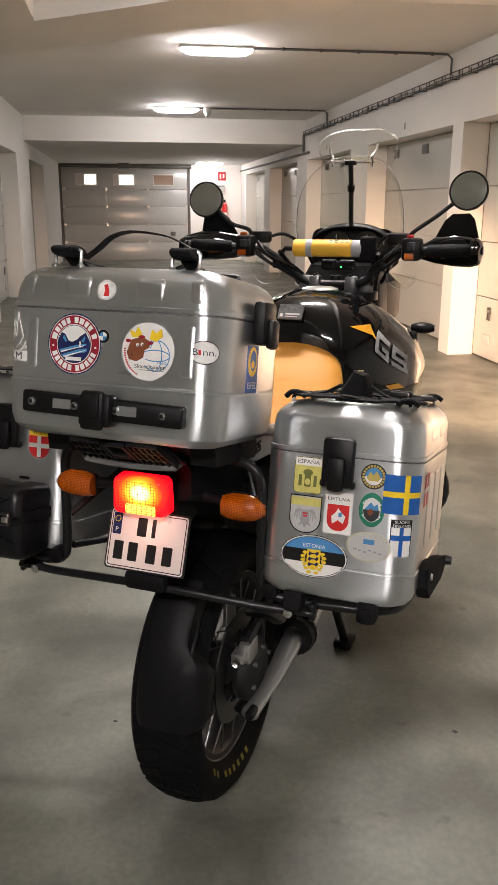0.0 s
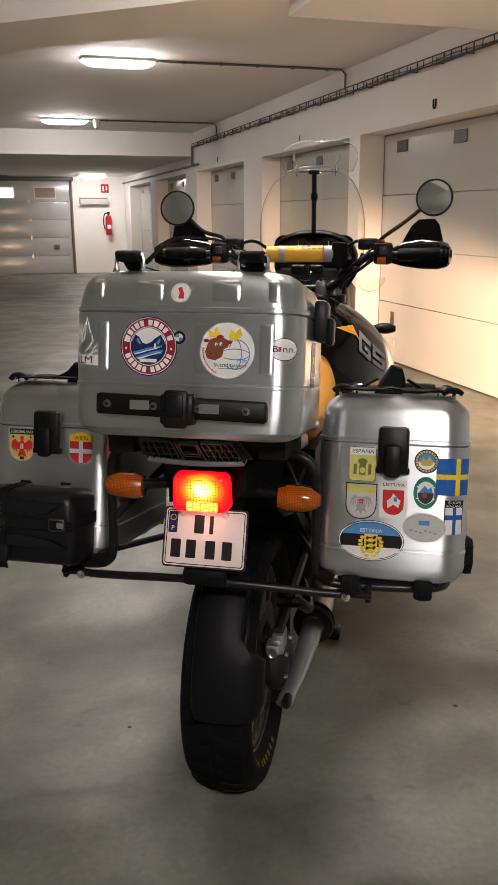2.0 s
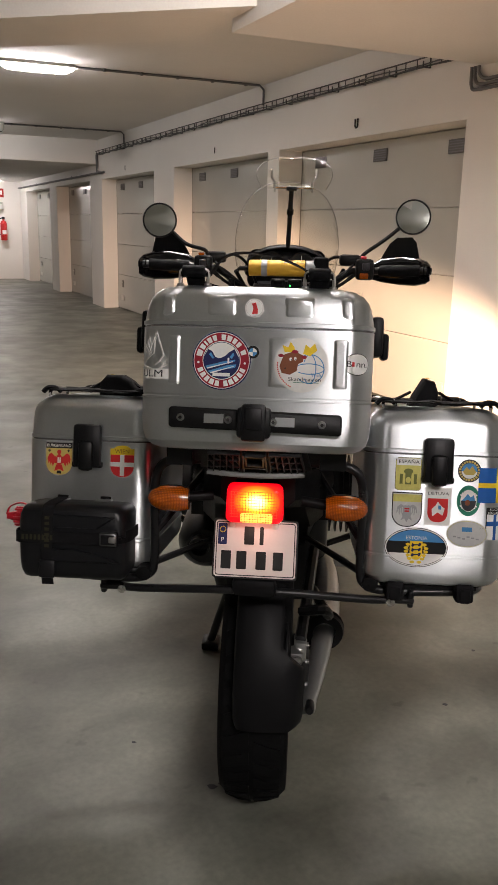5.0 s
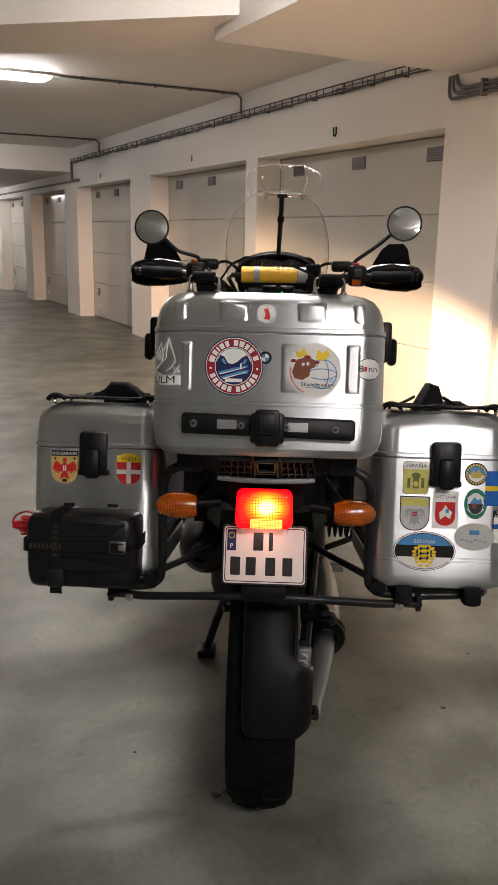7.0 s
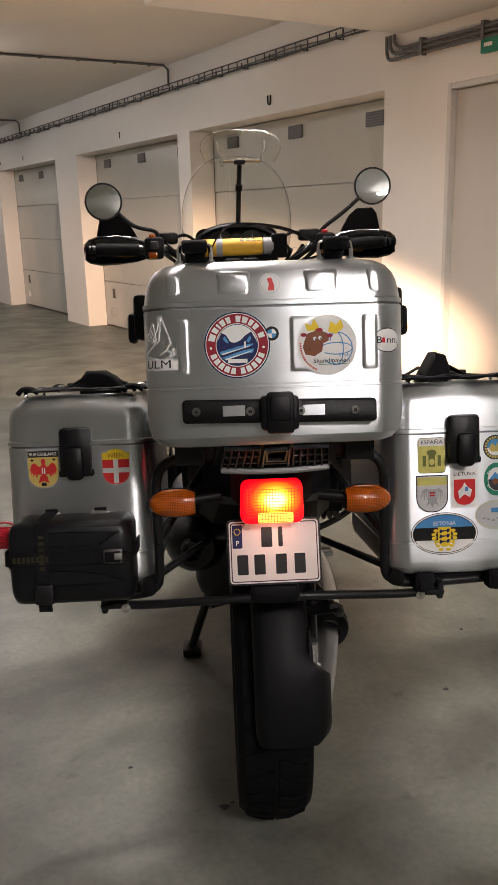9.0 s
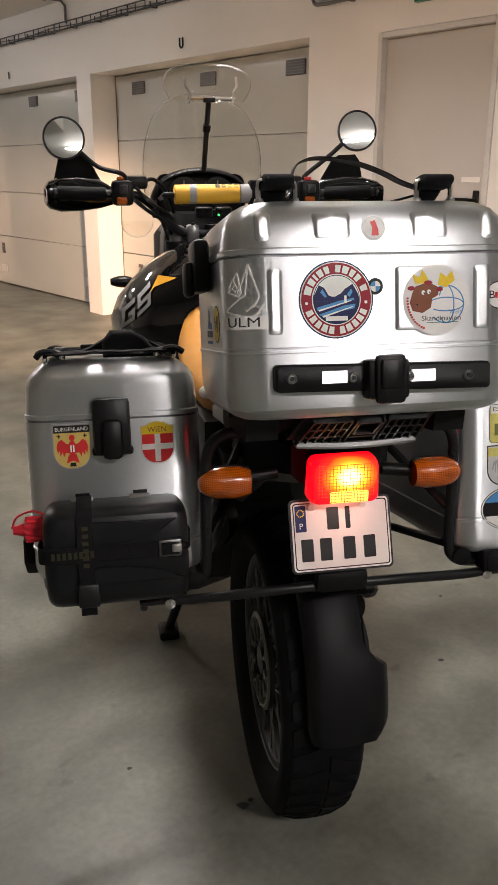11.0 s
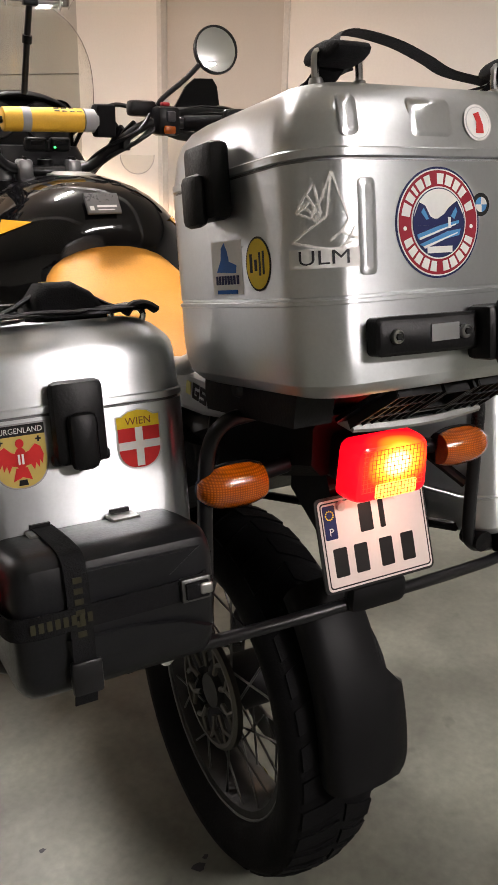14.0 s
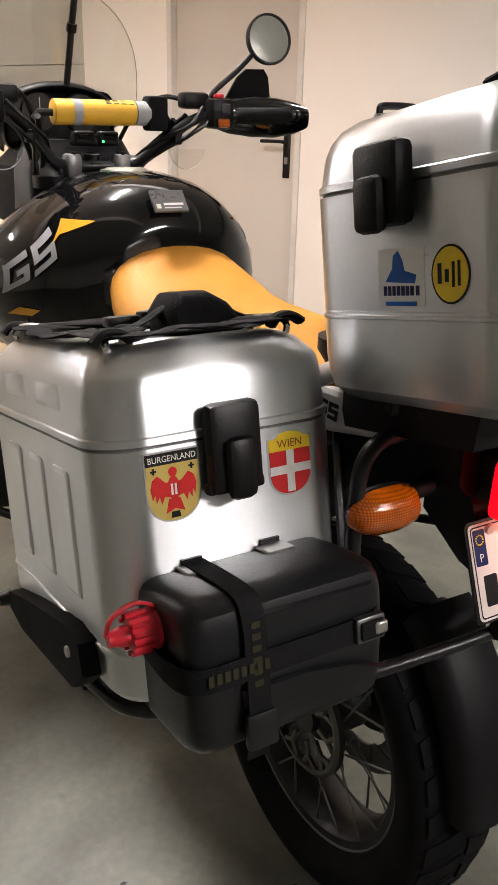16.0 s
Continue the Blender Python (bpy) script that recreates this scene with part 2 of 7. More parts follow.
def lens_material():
    """Lit tail lamp: red lens, its bulb's hot spot graded into the emission colour."""
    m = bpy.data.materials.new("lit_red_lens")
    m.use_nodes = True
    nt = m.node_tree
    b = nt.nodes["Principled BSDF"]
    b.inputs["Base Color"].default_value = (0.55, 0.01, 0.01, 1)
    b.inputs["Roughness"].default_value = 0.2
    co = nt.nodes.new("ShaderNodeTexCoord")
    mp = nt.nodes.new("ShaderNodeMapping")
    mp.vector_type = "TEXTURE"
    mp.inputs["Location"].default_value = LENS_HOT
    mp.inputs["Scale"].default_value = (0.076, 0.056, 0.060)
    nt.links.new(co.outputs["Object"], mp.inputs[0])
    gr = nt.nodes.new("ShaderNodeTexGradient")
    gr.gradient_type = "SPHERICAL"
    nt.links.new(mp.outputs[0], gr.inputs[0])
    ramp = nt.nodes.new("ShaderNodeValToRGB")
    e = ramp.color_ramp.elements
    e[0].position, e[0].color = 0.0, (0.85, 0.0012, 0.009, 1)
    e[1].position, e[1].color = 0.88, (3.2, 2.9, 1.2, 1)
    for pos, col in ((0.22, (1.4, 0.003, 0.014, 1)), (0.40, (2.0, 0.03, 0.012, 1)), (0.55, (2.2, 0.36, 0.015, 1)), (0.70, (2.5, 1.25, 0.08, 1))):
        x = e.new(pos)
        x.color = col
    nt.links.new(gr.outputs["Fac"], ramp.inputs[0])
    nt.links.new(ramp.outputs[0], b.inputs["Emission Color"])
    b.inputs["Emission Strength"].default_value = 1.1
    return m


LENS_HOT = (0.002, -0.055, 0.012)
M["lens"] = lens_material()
M["lens_rib"] = material("red_lens_rib", (0.5, 0.01, 0.01), 0.3, emission=(1.0, 0.07, 0.01), strength=0.75)
M["lens_clear"] = material("pale_lens_window", (0.7, 0.4, 0.25), 0.3, emission=(1.0, 0.50, 0.045), strength=2.2)

# ---- mesh tools ----
BASE = {}


def thing(name, frame_matrix, at, label, category, group="", kind=""):
    """An Empty at its base; its parts are given in the coordinates of frame_matrix."""
    ob = new(name)
    ob.empty_display_size = 0.05
    t = Matrix.Translation(at)
    ob.matrix_world = frame_matrix @ t
    BASE[ob.name] = t.inverted()
    return tagged(ob, label, category, group, kind)


def finish(me, angle=38):
    me.shade_smooth()
    me.set_sharp_from_angle(angle=radians(angle))


def part(name, bm, mat, parent, label="", angle=38, recalc=True):
    """Links a bmesh as one mesh under a thing or a part."""
    bm.transform(BASE[parent.name])
    if recalc:
        bmesh.ops.recalc_face_normals(bm, faces=bm.faces)
    me = bpy.data.meshes.new(name)
    bm.to_mesh(me)
    bm.free()
    me.materials.append(M[mat])
    finish(me, angle)
    ob = new(name, me)
    ob.parent = parent
    BASE[ob.name] = BASE[parent.name]
    if label:
        ob["label"] = label
    return ob


def solid(name, bm, mat, frame_matrix, label, category, kind="structure", angle=30):
    """A plain one-mesh thing."""
    bmesh.ops.recalc_face_normals(bm, faces=bm.faces)
    me = bpy.data.meshes.new(name)
    bm.to_mesh(me)
    bm.free()
    me.materials.append(M[mat])
    finish(me, angle)
    ob = new(name, me)
    ob.matrix_world = frame_matrix
    BASE[ob.name] = Matrix()
    return tagged(ob, label, category, kind=kind)


def box(bm, lo, hi, bevel=0.0, seg=2, m=None):
    vs = [bm.verts.new((x, y, z)) for x in (lo[0], hi[0]) for y in (lo[1], hi[1]) for z in (lo[2], hi[2])]
    fs = [bm.faces.new([vs[i] for i in q]) for q in ((0, 1, 3, 2), (4, 6, 7, 5), (0, 4, 5, 1), (2, 3, 7, 6), (0, 2, 6, 4), (1, 5, 7, 3))]
    made = vs
    if bevel:
        es = list({e for f in fs for e in f.edges})
        r = bmesh.ops.bevel(bm, geom=es, offset=bevel, segments=seg, profile=0.5, affect="EDGES")
        made = list({v for f in r["faces"] for v in f.verts} | {v for v in vs if v.is_valid})
    if m is not None:
        bmesh.ops.transform(bm, matrix=m, verts=made)
    return bm


def boxes(*specs, bevel=0.0, seg=2):
    bm = bmesh.new()
    for lo, hi in specs:
        box(bm, lo, hi, bevel, seg)
    return bm


def loft(bm, rings, cap=True, closed=True, loop=False):
    """Skins rings of equal length."""
    rows = [[bm.verts.new(p) for p in ring] for ring in rings]
    n = len(rows[0])
    pairs = list(zip(rows, rows[1:])) + ([(rows[-1], rows[0])] if loop else [])
    for a, b in pairs:
        for i in range(n if closed else n - 1):
            j = (i + 1) % n
            bm.faces.new((a[i], a[j], b[j], b[i]))
    if cap and not loop:
        bm.faces.new(rows[0][::-1])
        bm.faces.new(rows[-1])
    return bm


def smooth_line(pts, n=6):
    """Catmull-Rom through the points."""
    v = [Vector(p) for p in pts]
    v = [v[0] * 2 - v[1]] + v + [v[-1] * 2 - v[-2]]
    out = []
    for a, b, c, d in zip(v, v[1:], v[2:], v[3:]):
        for k in range(n):
            t = k / n
            out.append(0.5 * (2 * b + (c - a) * t + (2 * a - 5 * b + 4 * c - d) * t * t + (3 * b - a - 3 * c + d) * t ** 3))
    return out + [v[-2]]


def tube(bm, pts, r, seg=10, flat=1.0, closed=False, taper=None):
    """A swept tube; flat squeezes it across into a strap."""
    pts = [Vector(p) for p in pts]
    rings = []
    up = Vector((0.013, 0.021, 1)).normalized()
    for i, p in enumerate(pts):
        if closed:
            d = pts[(i + 1) % len(pts)] - pts[i - 1]
        else:
            d = pts[min(i + 1, len(pts) - 1)] - pts[max(i - 1, 0)]
        d.normalize()
        if abs(d.dot(up)) > 0.96:
            up = Vector((0.02, 1, 0.05)).normalized() if abs(d.y) < 0.9 else Vector((1, 0.03, 0.02)).normalized()
        side = d.cross(up).normalized()
        top = side.cross(d).normalized()
        up = top
        k = r * (taper[i] if taper else 1)
        rings.append([p + side * (k * math.cos(a)) + top * (k * flat * math.sin(a)) for a in (2 * math.pi * j / seg for j in range(seg))])
    return loft(bm, rings, cap=not closed, loop=closed)


def lathe(bm, profile, centre, axis="x", seg=32, arc=(0, 2 * math.pi), cap=False):
    """Turns (radius, height) pairs about an axis."""
    full = abs(arc[1] - arc[0] - 2 * math.pi) < 1e-6
    n = seg if full else seg + 1
    rings = []
    for k in range(n):
        a = arc[0] + (arc[1] - arc[0]) * k / seg
        c, s = math.cos(a), math.sin(a)
        ring = []
        for r, h in profile:
            q = {"x": (h, r * c, r * s), "y": (r * c, h, r * s), "z": (r * c, r * s, h)}[axis]
            ring.append(Vector(q) + Vector(centre))
        rings.append(ring)
    return loft(bm, rings, cap=cap, closed=False, loop=full)


def rrect(x0, x1, y0, y1, r, z, n=6):
    """Rounded rectangle ring in a level plane."""
    r = min(r, (x1 - x0) / 2 - 1e-4, (y1 - y0) / 2 - 1e-4)
    out = []
    for cx, cy, a0 in ((x1 - r, y1 - r, 0), (x0 + r, y1 - r, 90), (x0 + r, y0 + r, 180), (x1 - r, y0 + r, 270)):
        for k in range(n + 1):
            a = radians(a0 + 90 * k / n)
            out.append((cx + r * math.cos(a), cy + r * math.sin(a), z))
    return out


def slab(bm, outline, place, depth):
    """A thin plate from a flat outline of (u, v); place(u, v, h) gives the point."""
    top = [bm.verts.new(place(u, v, depth)) for u, v in outline]
    low = [bm.verts.new(place(u, v, 0)) for u, v in outline]
    bm.faces.new(top)
    n = len(top)
    for i in range(n):
        bm.faces.new((low[i], low[(i + 1) % n], top[(i + 1) % n], top[i]))
    return bm


def ellipse(w, h, cx=0.0, cy=0.0, n=40):
    return [(cx + w / 2 * math.cos(2 * math.pi * k / n), cy + h / 2 * math.sin(2 * math.pi * k / n)) for k in range(n)]


def rect(w, h, cx=0.0, cy=0.0):
    return [(cx - w / 2, cy - h / 2), (cx + w / 2, cy - h / 2), (cx + w / 2, cy + h / 2), (cx - w / 2, cy + h / 2)]


def shield(w, h, cx=0.0, cy=0.0, n=8):
    """Flat-topped shield with a rounded point."""
    out = [(cx - w / 2, cy + h / 2), (cx - w / 2, cy - h * 0.1)]
    for k in range(1, n):
        a = math.pi / 2 * k / n
        out.append((cx - w / 2 * math.cos(a) ** 0.85, cy - h * 0.1 - h * 0.4 * math.sin(a)))
    out.append((cx, cy - h / 2))
    left = out[:]
    return left + [(2 * cx - u, v) for u, v in left[-2::-1]]


def sliced(outline, lo, hi, axis=1):
    """The part of an outline between two levels."""
    def clip(poly, level, sign):
        res = []
        for a, b in zip(poly, poly[1:] + poly[:1]):
            ia, ib = sign * (a[axis] - level) >= 0, sign * (b[axis] - level) >= 0
            if ia:
                res.append(a)
            if ia != ib:
                t = (level - a[axis]) / (b[axis] - a[axis])
                res.append((a[0] + t * (b[0] - a[0]), a[1] + t * (b[1] - a[1])))
        return res
    return clip(clip(outline, lo, 1), hi, -1)


def letters(text, size, place, depth, bend=None, width=None):
    """Built-in font as a bmesh, centred; place(u, v, h) gives the point."""
    cu = bpy.data.curves.new("letters", "FONT")
    cu.body, cu.size, cu.align_x, cu.align_y, cu.resolution_u = text, size, "CENTER", "CENTER", 3
    ob = new("letters", cu)
    me = bpy.data.meshes.new_from_object(ob.evaluated_get(bpy.context.evaluated_depsgraph_get()))
    bpy.data.objects.remove(ob)
    bm = bmesh.new()
    bm.from_mesh(me)
    bpy.data.meshes.remove(me)
    k = 1.0
    if width and bm.verts:
        xs = [v.co.x for v in bm.verts]
        k = width / (max(xs) - min(xs))
    for v in bm.verts:
        v.co = Vector(place(v.co.x * k, v.co.y, depth))
    return bm


def rear(y0):
    return lambda cx, cz: (lambda u, v, h: (cx + u, y0 - h, cz + v))


def leftside(x0):
    return lambda cy, cz: (lambda u, v, h: (x0 - h, cy - u, cz + v))


def rightside(x0):
    return lambda cy, cz: (lambda u, v, h: (x0 + h, cy + u, cz + v))


def sticker(parent, place, layers, label, texts=()):
    """A sticker: outlines stacked from the case outwards, the first as its backing, then lettering."""
    first = layers[0][0]
    bm = bmesh.new()
    for o in (first if isinstance(first[0][0], (tuple, list)) else [first]):
        slab(bm, o, place, 0.0006)
    back = part("sticker", bm, layers[0][1], parent, label)
    h = 0.0006
    for outline, mat in layers[1:]:
        h += 0.00025
        group = outline if isinstance(outline[0][0], (tuple, list)) else [outline]
        if len(group) <= 7:
            for o in group:
                part("print", slab(bmesh.new(), o, place, h), mat, back)
        else:
            bm = bmesh.new()
            for o in group:
                slab(bm, o, place, h)
            part("fine_print", bm, mat, back)["kind"] = "stuff"
    for text, size, u, v, mat, width in texts:
        bm = letters(text, size, lambda a, b, d: place(u + a, v + b, d), h + 0.0003, width=width)
        part("lettering", bm, mat, back)
    return back


def ring_blocks(r0, r1, a0, a1, n, fill=0.7):
    """Blocks along an arc, in place of lettering that is not repeated."""
    out = []
    for k in range(n):
        c = a0 + (a1 - a0) * (k + 0.5) / n
        w = abs(a1 - a0) / n * fill / 2
        out.append([(r * math.cos(radians(a)), r * math.sin(radians(a))) for r, a in ((r0, c - w), (r1, c - w), (r1, c + w), (r0, c + w))])
    return out

# ================= the garage =================
X0, Y0, Y1, ZC = -4.6, -12.0, 20.4, 2.75      # left wall, back wall, far wall, ceiling
XW, YW = -8.8, 6.1                           # widened beside and behind the parking place: unseen walls set back to weaken bounce
LOW, STEP = 2.37, 12.67                      # lower ceiling behind the cross beam
BAYS = [(3.08, 5.86), (6.11, 8.89), (9.70, 12.47), (13.28, 16.05), (16.75, 19.52)]
LEFT_BAYS = [(8.79, 11.56), (13.3, 16.05)]
DOOR_TOP = 2.12
REVEAL = 0.30
PERSON = (1.66, 2.49, 2.08)


def wall_with_openings(lo, hi, openings, x0, x1, top):
    bm = bmesh.new()
    y = lo
    for a, b, h in sorted(openings):
        if a > y:
            box(bm, (x0, y, 0), (x1, a, top))
        box(bm, (x0, a, h), (x1, b, top))
        y = b
    box(bm, (x0, y, 0), (x1, hi, top))
    return bm


bm = boxes(((XW - 0.6, Y0 - 0.3, -0.2), (1.0, Y1 + 0.3, 0.0)))
floor_ob = solid("floor", bm, "floor", GARAGE, "grey worn concrete garage floor with dark stains", "floor")
solid("wall_right", wall_with_openings(Y0, Y1, [(a, b, DOOR_TOP) for a, b in BAYS] + [PERSON], 0.0, REVEAL, ZC), "wall", GARAGE,
      "white painted garage wall with deep door bays", "wall")
solid("wall_left", wall_with_openings(YW, Y1, [(a, b, DOOR_TOP) for a, b in LEFT_BAYS], X0 - REVEAL, X0, ZC), "wall", GARAGE,
      "white painted garage wall with recessed doors", "wall")
solid("wall_side", boxes(((XW - REVEAL, Y0, 0), (XW, YW + REVEAL, ZC)), ((XW, YW, 0), (X0 - REVEAL, YW + REVEAL, ZC))), "wall", GARAGE, "plain white unseen wall, set back beside the parking place to dim bounced light", "wall")
solid("wall_far", boxes(((X0 - REVEAL, Y1, 0), (REVEAL, Y1 + 0.25, ZC))), "wall", GARAGE, "white end wall of the garage beside the gate", "wall")
solid("wall_back", boxes(((XW - REVEAL, Y0 - 0.25, 0), (REVEAL, Y0, ZC))), "wall", GARAGE, "plain white unseen wall, set far behind the parking place to dim bounced light", "wall")
solid("ceiling", boxes(((XW - REVEAL, Y0 - 0.25, ZC), (REVEAL, Y1 + 0.25, ZC + 0.2))), "ceiling", GARAGE, "pale grey painted concrete ceiling", "ceiling")
solid("ceiling_lower", boxes(((X0, STEP, LOW), (0.0, Y1, ZC))), "ceiling", GARAGE, "lowered concrete ceiling with a white front edge", "ceiling")

# lowered soffits round a raised pocket over the parking place
bm = bmesh.new()
outline = [(XW, -1.5), (-3.59, -1.5), (-3.59, 4.14), (-1.77, 2.61), (-1.77, 3.55), (-3.2, 4.75), (-4.4, 5.95), (XW, 6.09)]
loft(bm, [[(x, y, 2.50) for x, y in outline], [(x, y, ZC) for x, y in outline]])
solid("beam_slanted", bm, "ceiling", GARAGE, "slanting lowered concrete ceiling beam", "beam")
solid("beam_side", boxes(((-1.77, Y0, 2.43), (0.0, 2.93, ZC)), bevel=0.008), "ceiling", GARAGE, "lowered concrete soffit over the side door", "beam")


def garage_door(number, a, b, side=1, grilles=(0.14, 0.5, 0.86), label=""):
    """A tilting door of four steel panels with grilles and a lock, at the back of its bay."""
    xf = REVEAL - 0.05 if side > 0 else X0 - REVEAL + 0.05
    sg = 1 if side > 0 else -1
    ob = thing("door_%d" % number, GARAGE, (xf, (a + b) / 2, 0), label, "garage door", "garage doors", "structure")
    w = b - a
    levels = (0.012, 0.575, 1.075, 1.57, DOOR_TOP - 0.006)
    for lo, hi in zip(levels, levels[1:]):
        bm = bmesh.new()
        box(bm, (min(xf, xf + sg * 0.045), a + 0.012, lo + 0.002), (max(xf, xf + sg * 0.045), b - 0.012, hi - 0.002), 0.003, 1)
        part("panel", bm, "door", ob)
    bm = bmesh.new()
    for y in (a, b - 0.010):
        box(bm, (min(xf, xf + sg * 0.03), y, 0), (max(xf, xf + sg * 0.03), y + 0.010, DOOR_TOP - 0.003))
    part("seal", bm, "vent", ob, "black rubber side seals")
    for k in grilles:
        y = a + w * k
        bm = bmesh.new()
        box(bm, (xf - sg * 0.012 if sg > 0 else xf, y - 0.1, 1.945), (xf if sg > 0 else xf + 0.012, y + 0.1, 2.045), 0.004, 1)
        g = part("grille", bm, "vent", ob, "dark ventilation grille")
        bm = bmesh.new()
        for j in range(5):
            z = 1.955 + j * 0.018
            xx = xf - sg * 0.016
            box(bm, (min(xx, xx + sg * 0.005), y - 0.09, z), (max(xx, xx + sg * 0.005), y + 0.09, z + 0.006))
        part("slat", bm, "cable", g)
    yl = b - 0.32
    bm = bmesh.new()
    xx = xf - sg * 0.012
    box(bm, (min(xx, xf), yl - 0.035, 0.37), (max(xx, xf), yl + 0.035, 0.49), 0.006)
    lock = part("lock", bm, "vent", ob, "black lock plate")
    bm = bmesh.new()
    lathe(bm, [(0.0, -0.014), (0.014, -0.014), (0.014, 0.0)], (xx - sg * 0.0, yl, 0.45), "x", 12)
    part("cylinder", bm, "steel", lock)
    bm = bmesh.new()
    box(bm, (min(xx, xf), yl - 0.06, 0.15), (max(xx, xf), yl + 0.09, 0.235), 0.004, 1)
    part("grille", bm, "leaf", ob, "grey lower ventilation grille")
    bm = bmesh.new()
    box(bm, (min(xx, xf), a + 0.335, 0.185), (max(xx, xf), a + 0.495, 0.27), 0.004, 1)
    part("grille", bm, "leaf", ob, "grey lower ventilation grille")
    return ob


for i, (a, b) in enumerate(BAYS):
    garage_door(i + 1, a, b, 1, (0.14, 0.5, 0.86), "pale grey steel garage door with dark ventilation grilles")
for i, (a, b) in enumerate(LEFT_BAYS):
    garage_door(len(BAYS) + i + 1, a, b, -1, (0.2, 0.8), "pale grey closed steel garage door in a bay")
# what closes the bays behind the doors
solid("wall_behind_doors", boxes(((REVEAL, Y0, 0), (REVEAL + 0.1, Y1, ZC))), "wall", GARAGE, "plain wall closing the door bays", "wall")
solid("wall_behind_left_doors", boxes(((X0 - REVEAL - 0.1, YW + REVEAL, 0), (X0 - REVEAL, Y1, ZC))), "wall", GARAGE, "plain wall closing the left door bays", "wall")

# side door for people
a, b, h = PERSON
door = thing("door_8", GARAGE, (0.03, (a + b) / 2, 0), "beige grey steel side door with a black lever handle", "door", kind="structure")
part("leaf", boxes(((0.035, a + 0.035, 0.008), (0.085, b - 0.035, h - 0.035)), bevel=0.003, seg=1), "leaf", door)
part("frame", boxes(((-0.012, a, 0), (0.10, a + 0.032, h)), ((-0.012, b - 0.032, 0), (0.10, b, h)), ((-0.012, a + 0.032, h - 0.032), (0.10, b - 0.032, h)), bevel=0.003, seg=1),
     "fixture", door, "off-white steel door frame")
bm = boxes(((0.024, a + 0.075, 0.99), (0.036, a + 0.115, 1.22)), bevel=0.005)
plate = part("handle_plate", bm, "black", door, "black long handle plate")
bm = tube(bmesh.new(), smooth_line([(0.03, a + 0.095, 1.17), (-0.02, a + 0.095, 1.17), (-0.025, a + 0.12, 1.172), (-0.025, a + 0.22, 1.172)], 4), 0.009, 10)
part("lever", bm, "black", plate)
part("keyhole", boxes(((0.0205, a + 0.085, 1.06), (0.0245, a + 0.105, 1.095)), bevel=0.002, seg=1), "steel", plate)
part("name_strip", boxes(((0.030, a + 0.08, 1.262), (0.036, a + 0.20, 1.29)), bevel=0.001, seg=1), "white", door, "small white strip")

# marks over the bays: house-number style marks as plain bars
for i, (a, b) in enumerate(BAYS):
    c = (a + b) / 2
    bm = bmesh.new()
    if i == 0:
        pts = [(-0.003, c + 0.020, 2.262), (-0.003, c + 0.020, 2.208), (-0.003, c + 0.009, 2.194), (-0.003, c - 0.009, 2.194), (-0.003, c - 0.020, 2.208), (-0.003, c - 0.020, 2.262)]
        tube(bm, pts, 0.0075, 6)
    else:
        box(bm, (-0.006, c - 0.013, 2.195), (-0.0005, c + 0.013, 2.262), 0.003, 1)
    solid("bay_mark", bm, "ink", GARAGE, "small black mark painted over a garage bay", "mark", kind="thing")

# far gate
gate = thing("door_9", GARAGE, (-3.0, Y1 - 0.06, 0), "grey sectional garage gate with small windows, closed", "gate", kind="structure")
GX0, GX1, GT = -4.53, -1.40, 2.26
rows = (0.01, 0.45, 0.89, 1.33, 1.76, GT)
for lo, hi in zip(rows, rows[1:]):
    part("panel", boxes(((GX0, Y1 - 0.06, lo + 0.004), (GX1, Y1 - 0.015, hi - 0.004)), bevel=0.008), "gate", gate)
# each pane's bright part glows by itself; no source stands behind it
for cx, lit in ((-3.93, 0.6), (-3.0, 0.75), (-2.0, 0.0)):
    w = part("window", boxes(((cx - 0.27, Y1 - 0.072, 1.84), (cx + 0.27, Y1 - 0.061, 2.13)), bevel=0.004, seg=1), "fixture", gate, "small framed window")
    split = cx + 0.24 - 0.48 * lit
    part("pane", boxes(((cx - 0.24, Y1 - 0.078, 1.87), (split, Y1 - 0.0725, 2.10))), "leaf" if lit else "pane", w)
    if lit:
        part("pane", boxes(((split, Y1 - 0.078, 1.87), (cx + 0.24, Y1 - 0.0725, 2.10))), "glow_pane", w, "part of the window pane painted bright with its own glow")
for lvl in rows[1:-1]:
    for cx in (GX0 + 0.03, -3.45, -2.4, GX1 - 0.03):
        part("hinge", boxes(((cx - 0.03, Y1 - 0.075, lvl - 0.04), (cx + 0.03, Y1 - 0.061, lvl + 0.04)), bevel=0.004, seg=1), "steel", gate)
for cx in (GX0 - 0.04, GX1 + 0.04):
    part("guide_rail", boxes(((cx - 0.03, Y1 - 0.1, 0), (cx + 0.03, Y1 - 0.02, LOW - 0.02)), bevel=0.004, seg=1), "vent", gate)
part("spring_shaft", tube(bmesh.new(), [(GX0, Y1 - 0.16, 2.31), (GX1 + 0.1, Y1 - 0.16, 2.31)], 0.05, 12), "vent", gate, "dark torsion spring shaft")
part("opener", boxes(((-3.15, Y1 - 0.6, 2.24), (-2.85, Y1 - 0.35, 2.365)), bevel=0.02), "vent", gate, "dark gate motor under the ceiling")
part("pull_handle", boxes(((-1.85, Y1 - 0.1, 0.62), (-1.72, Y1 - 0.061, 0.72)), bevel=0.01), "vent", gate)

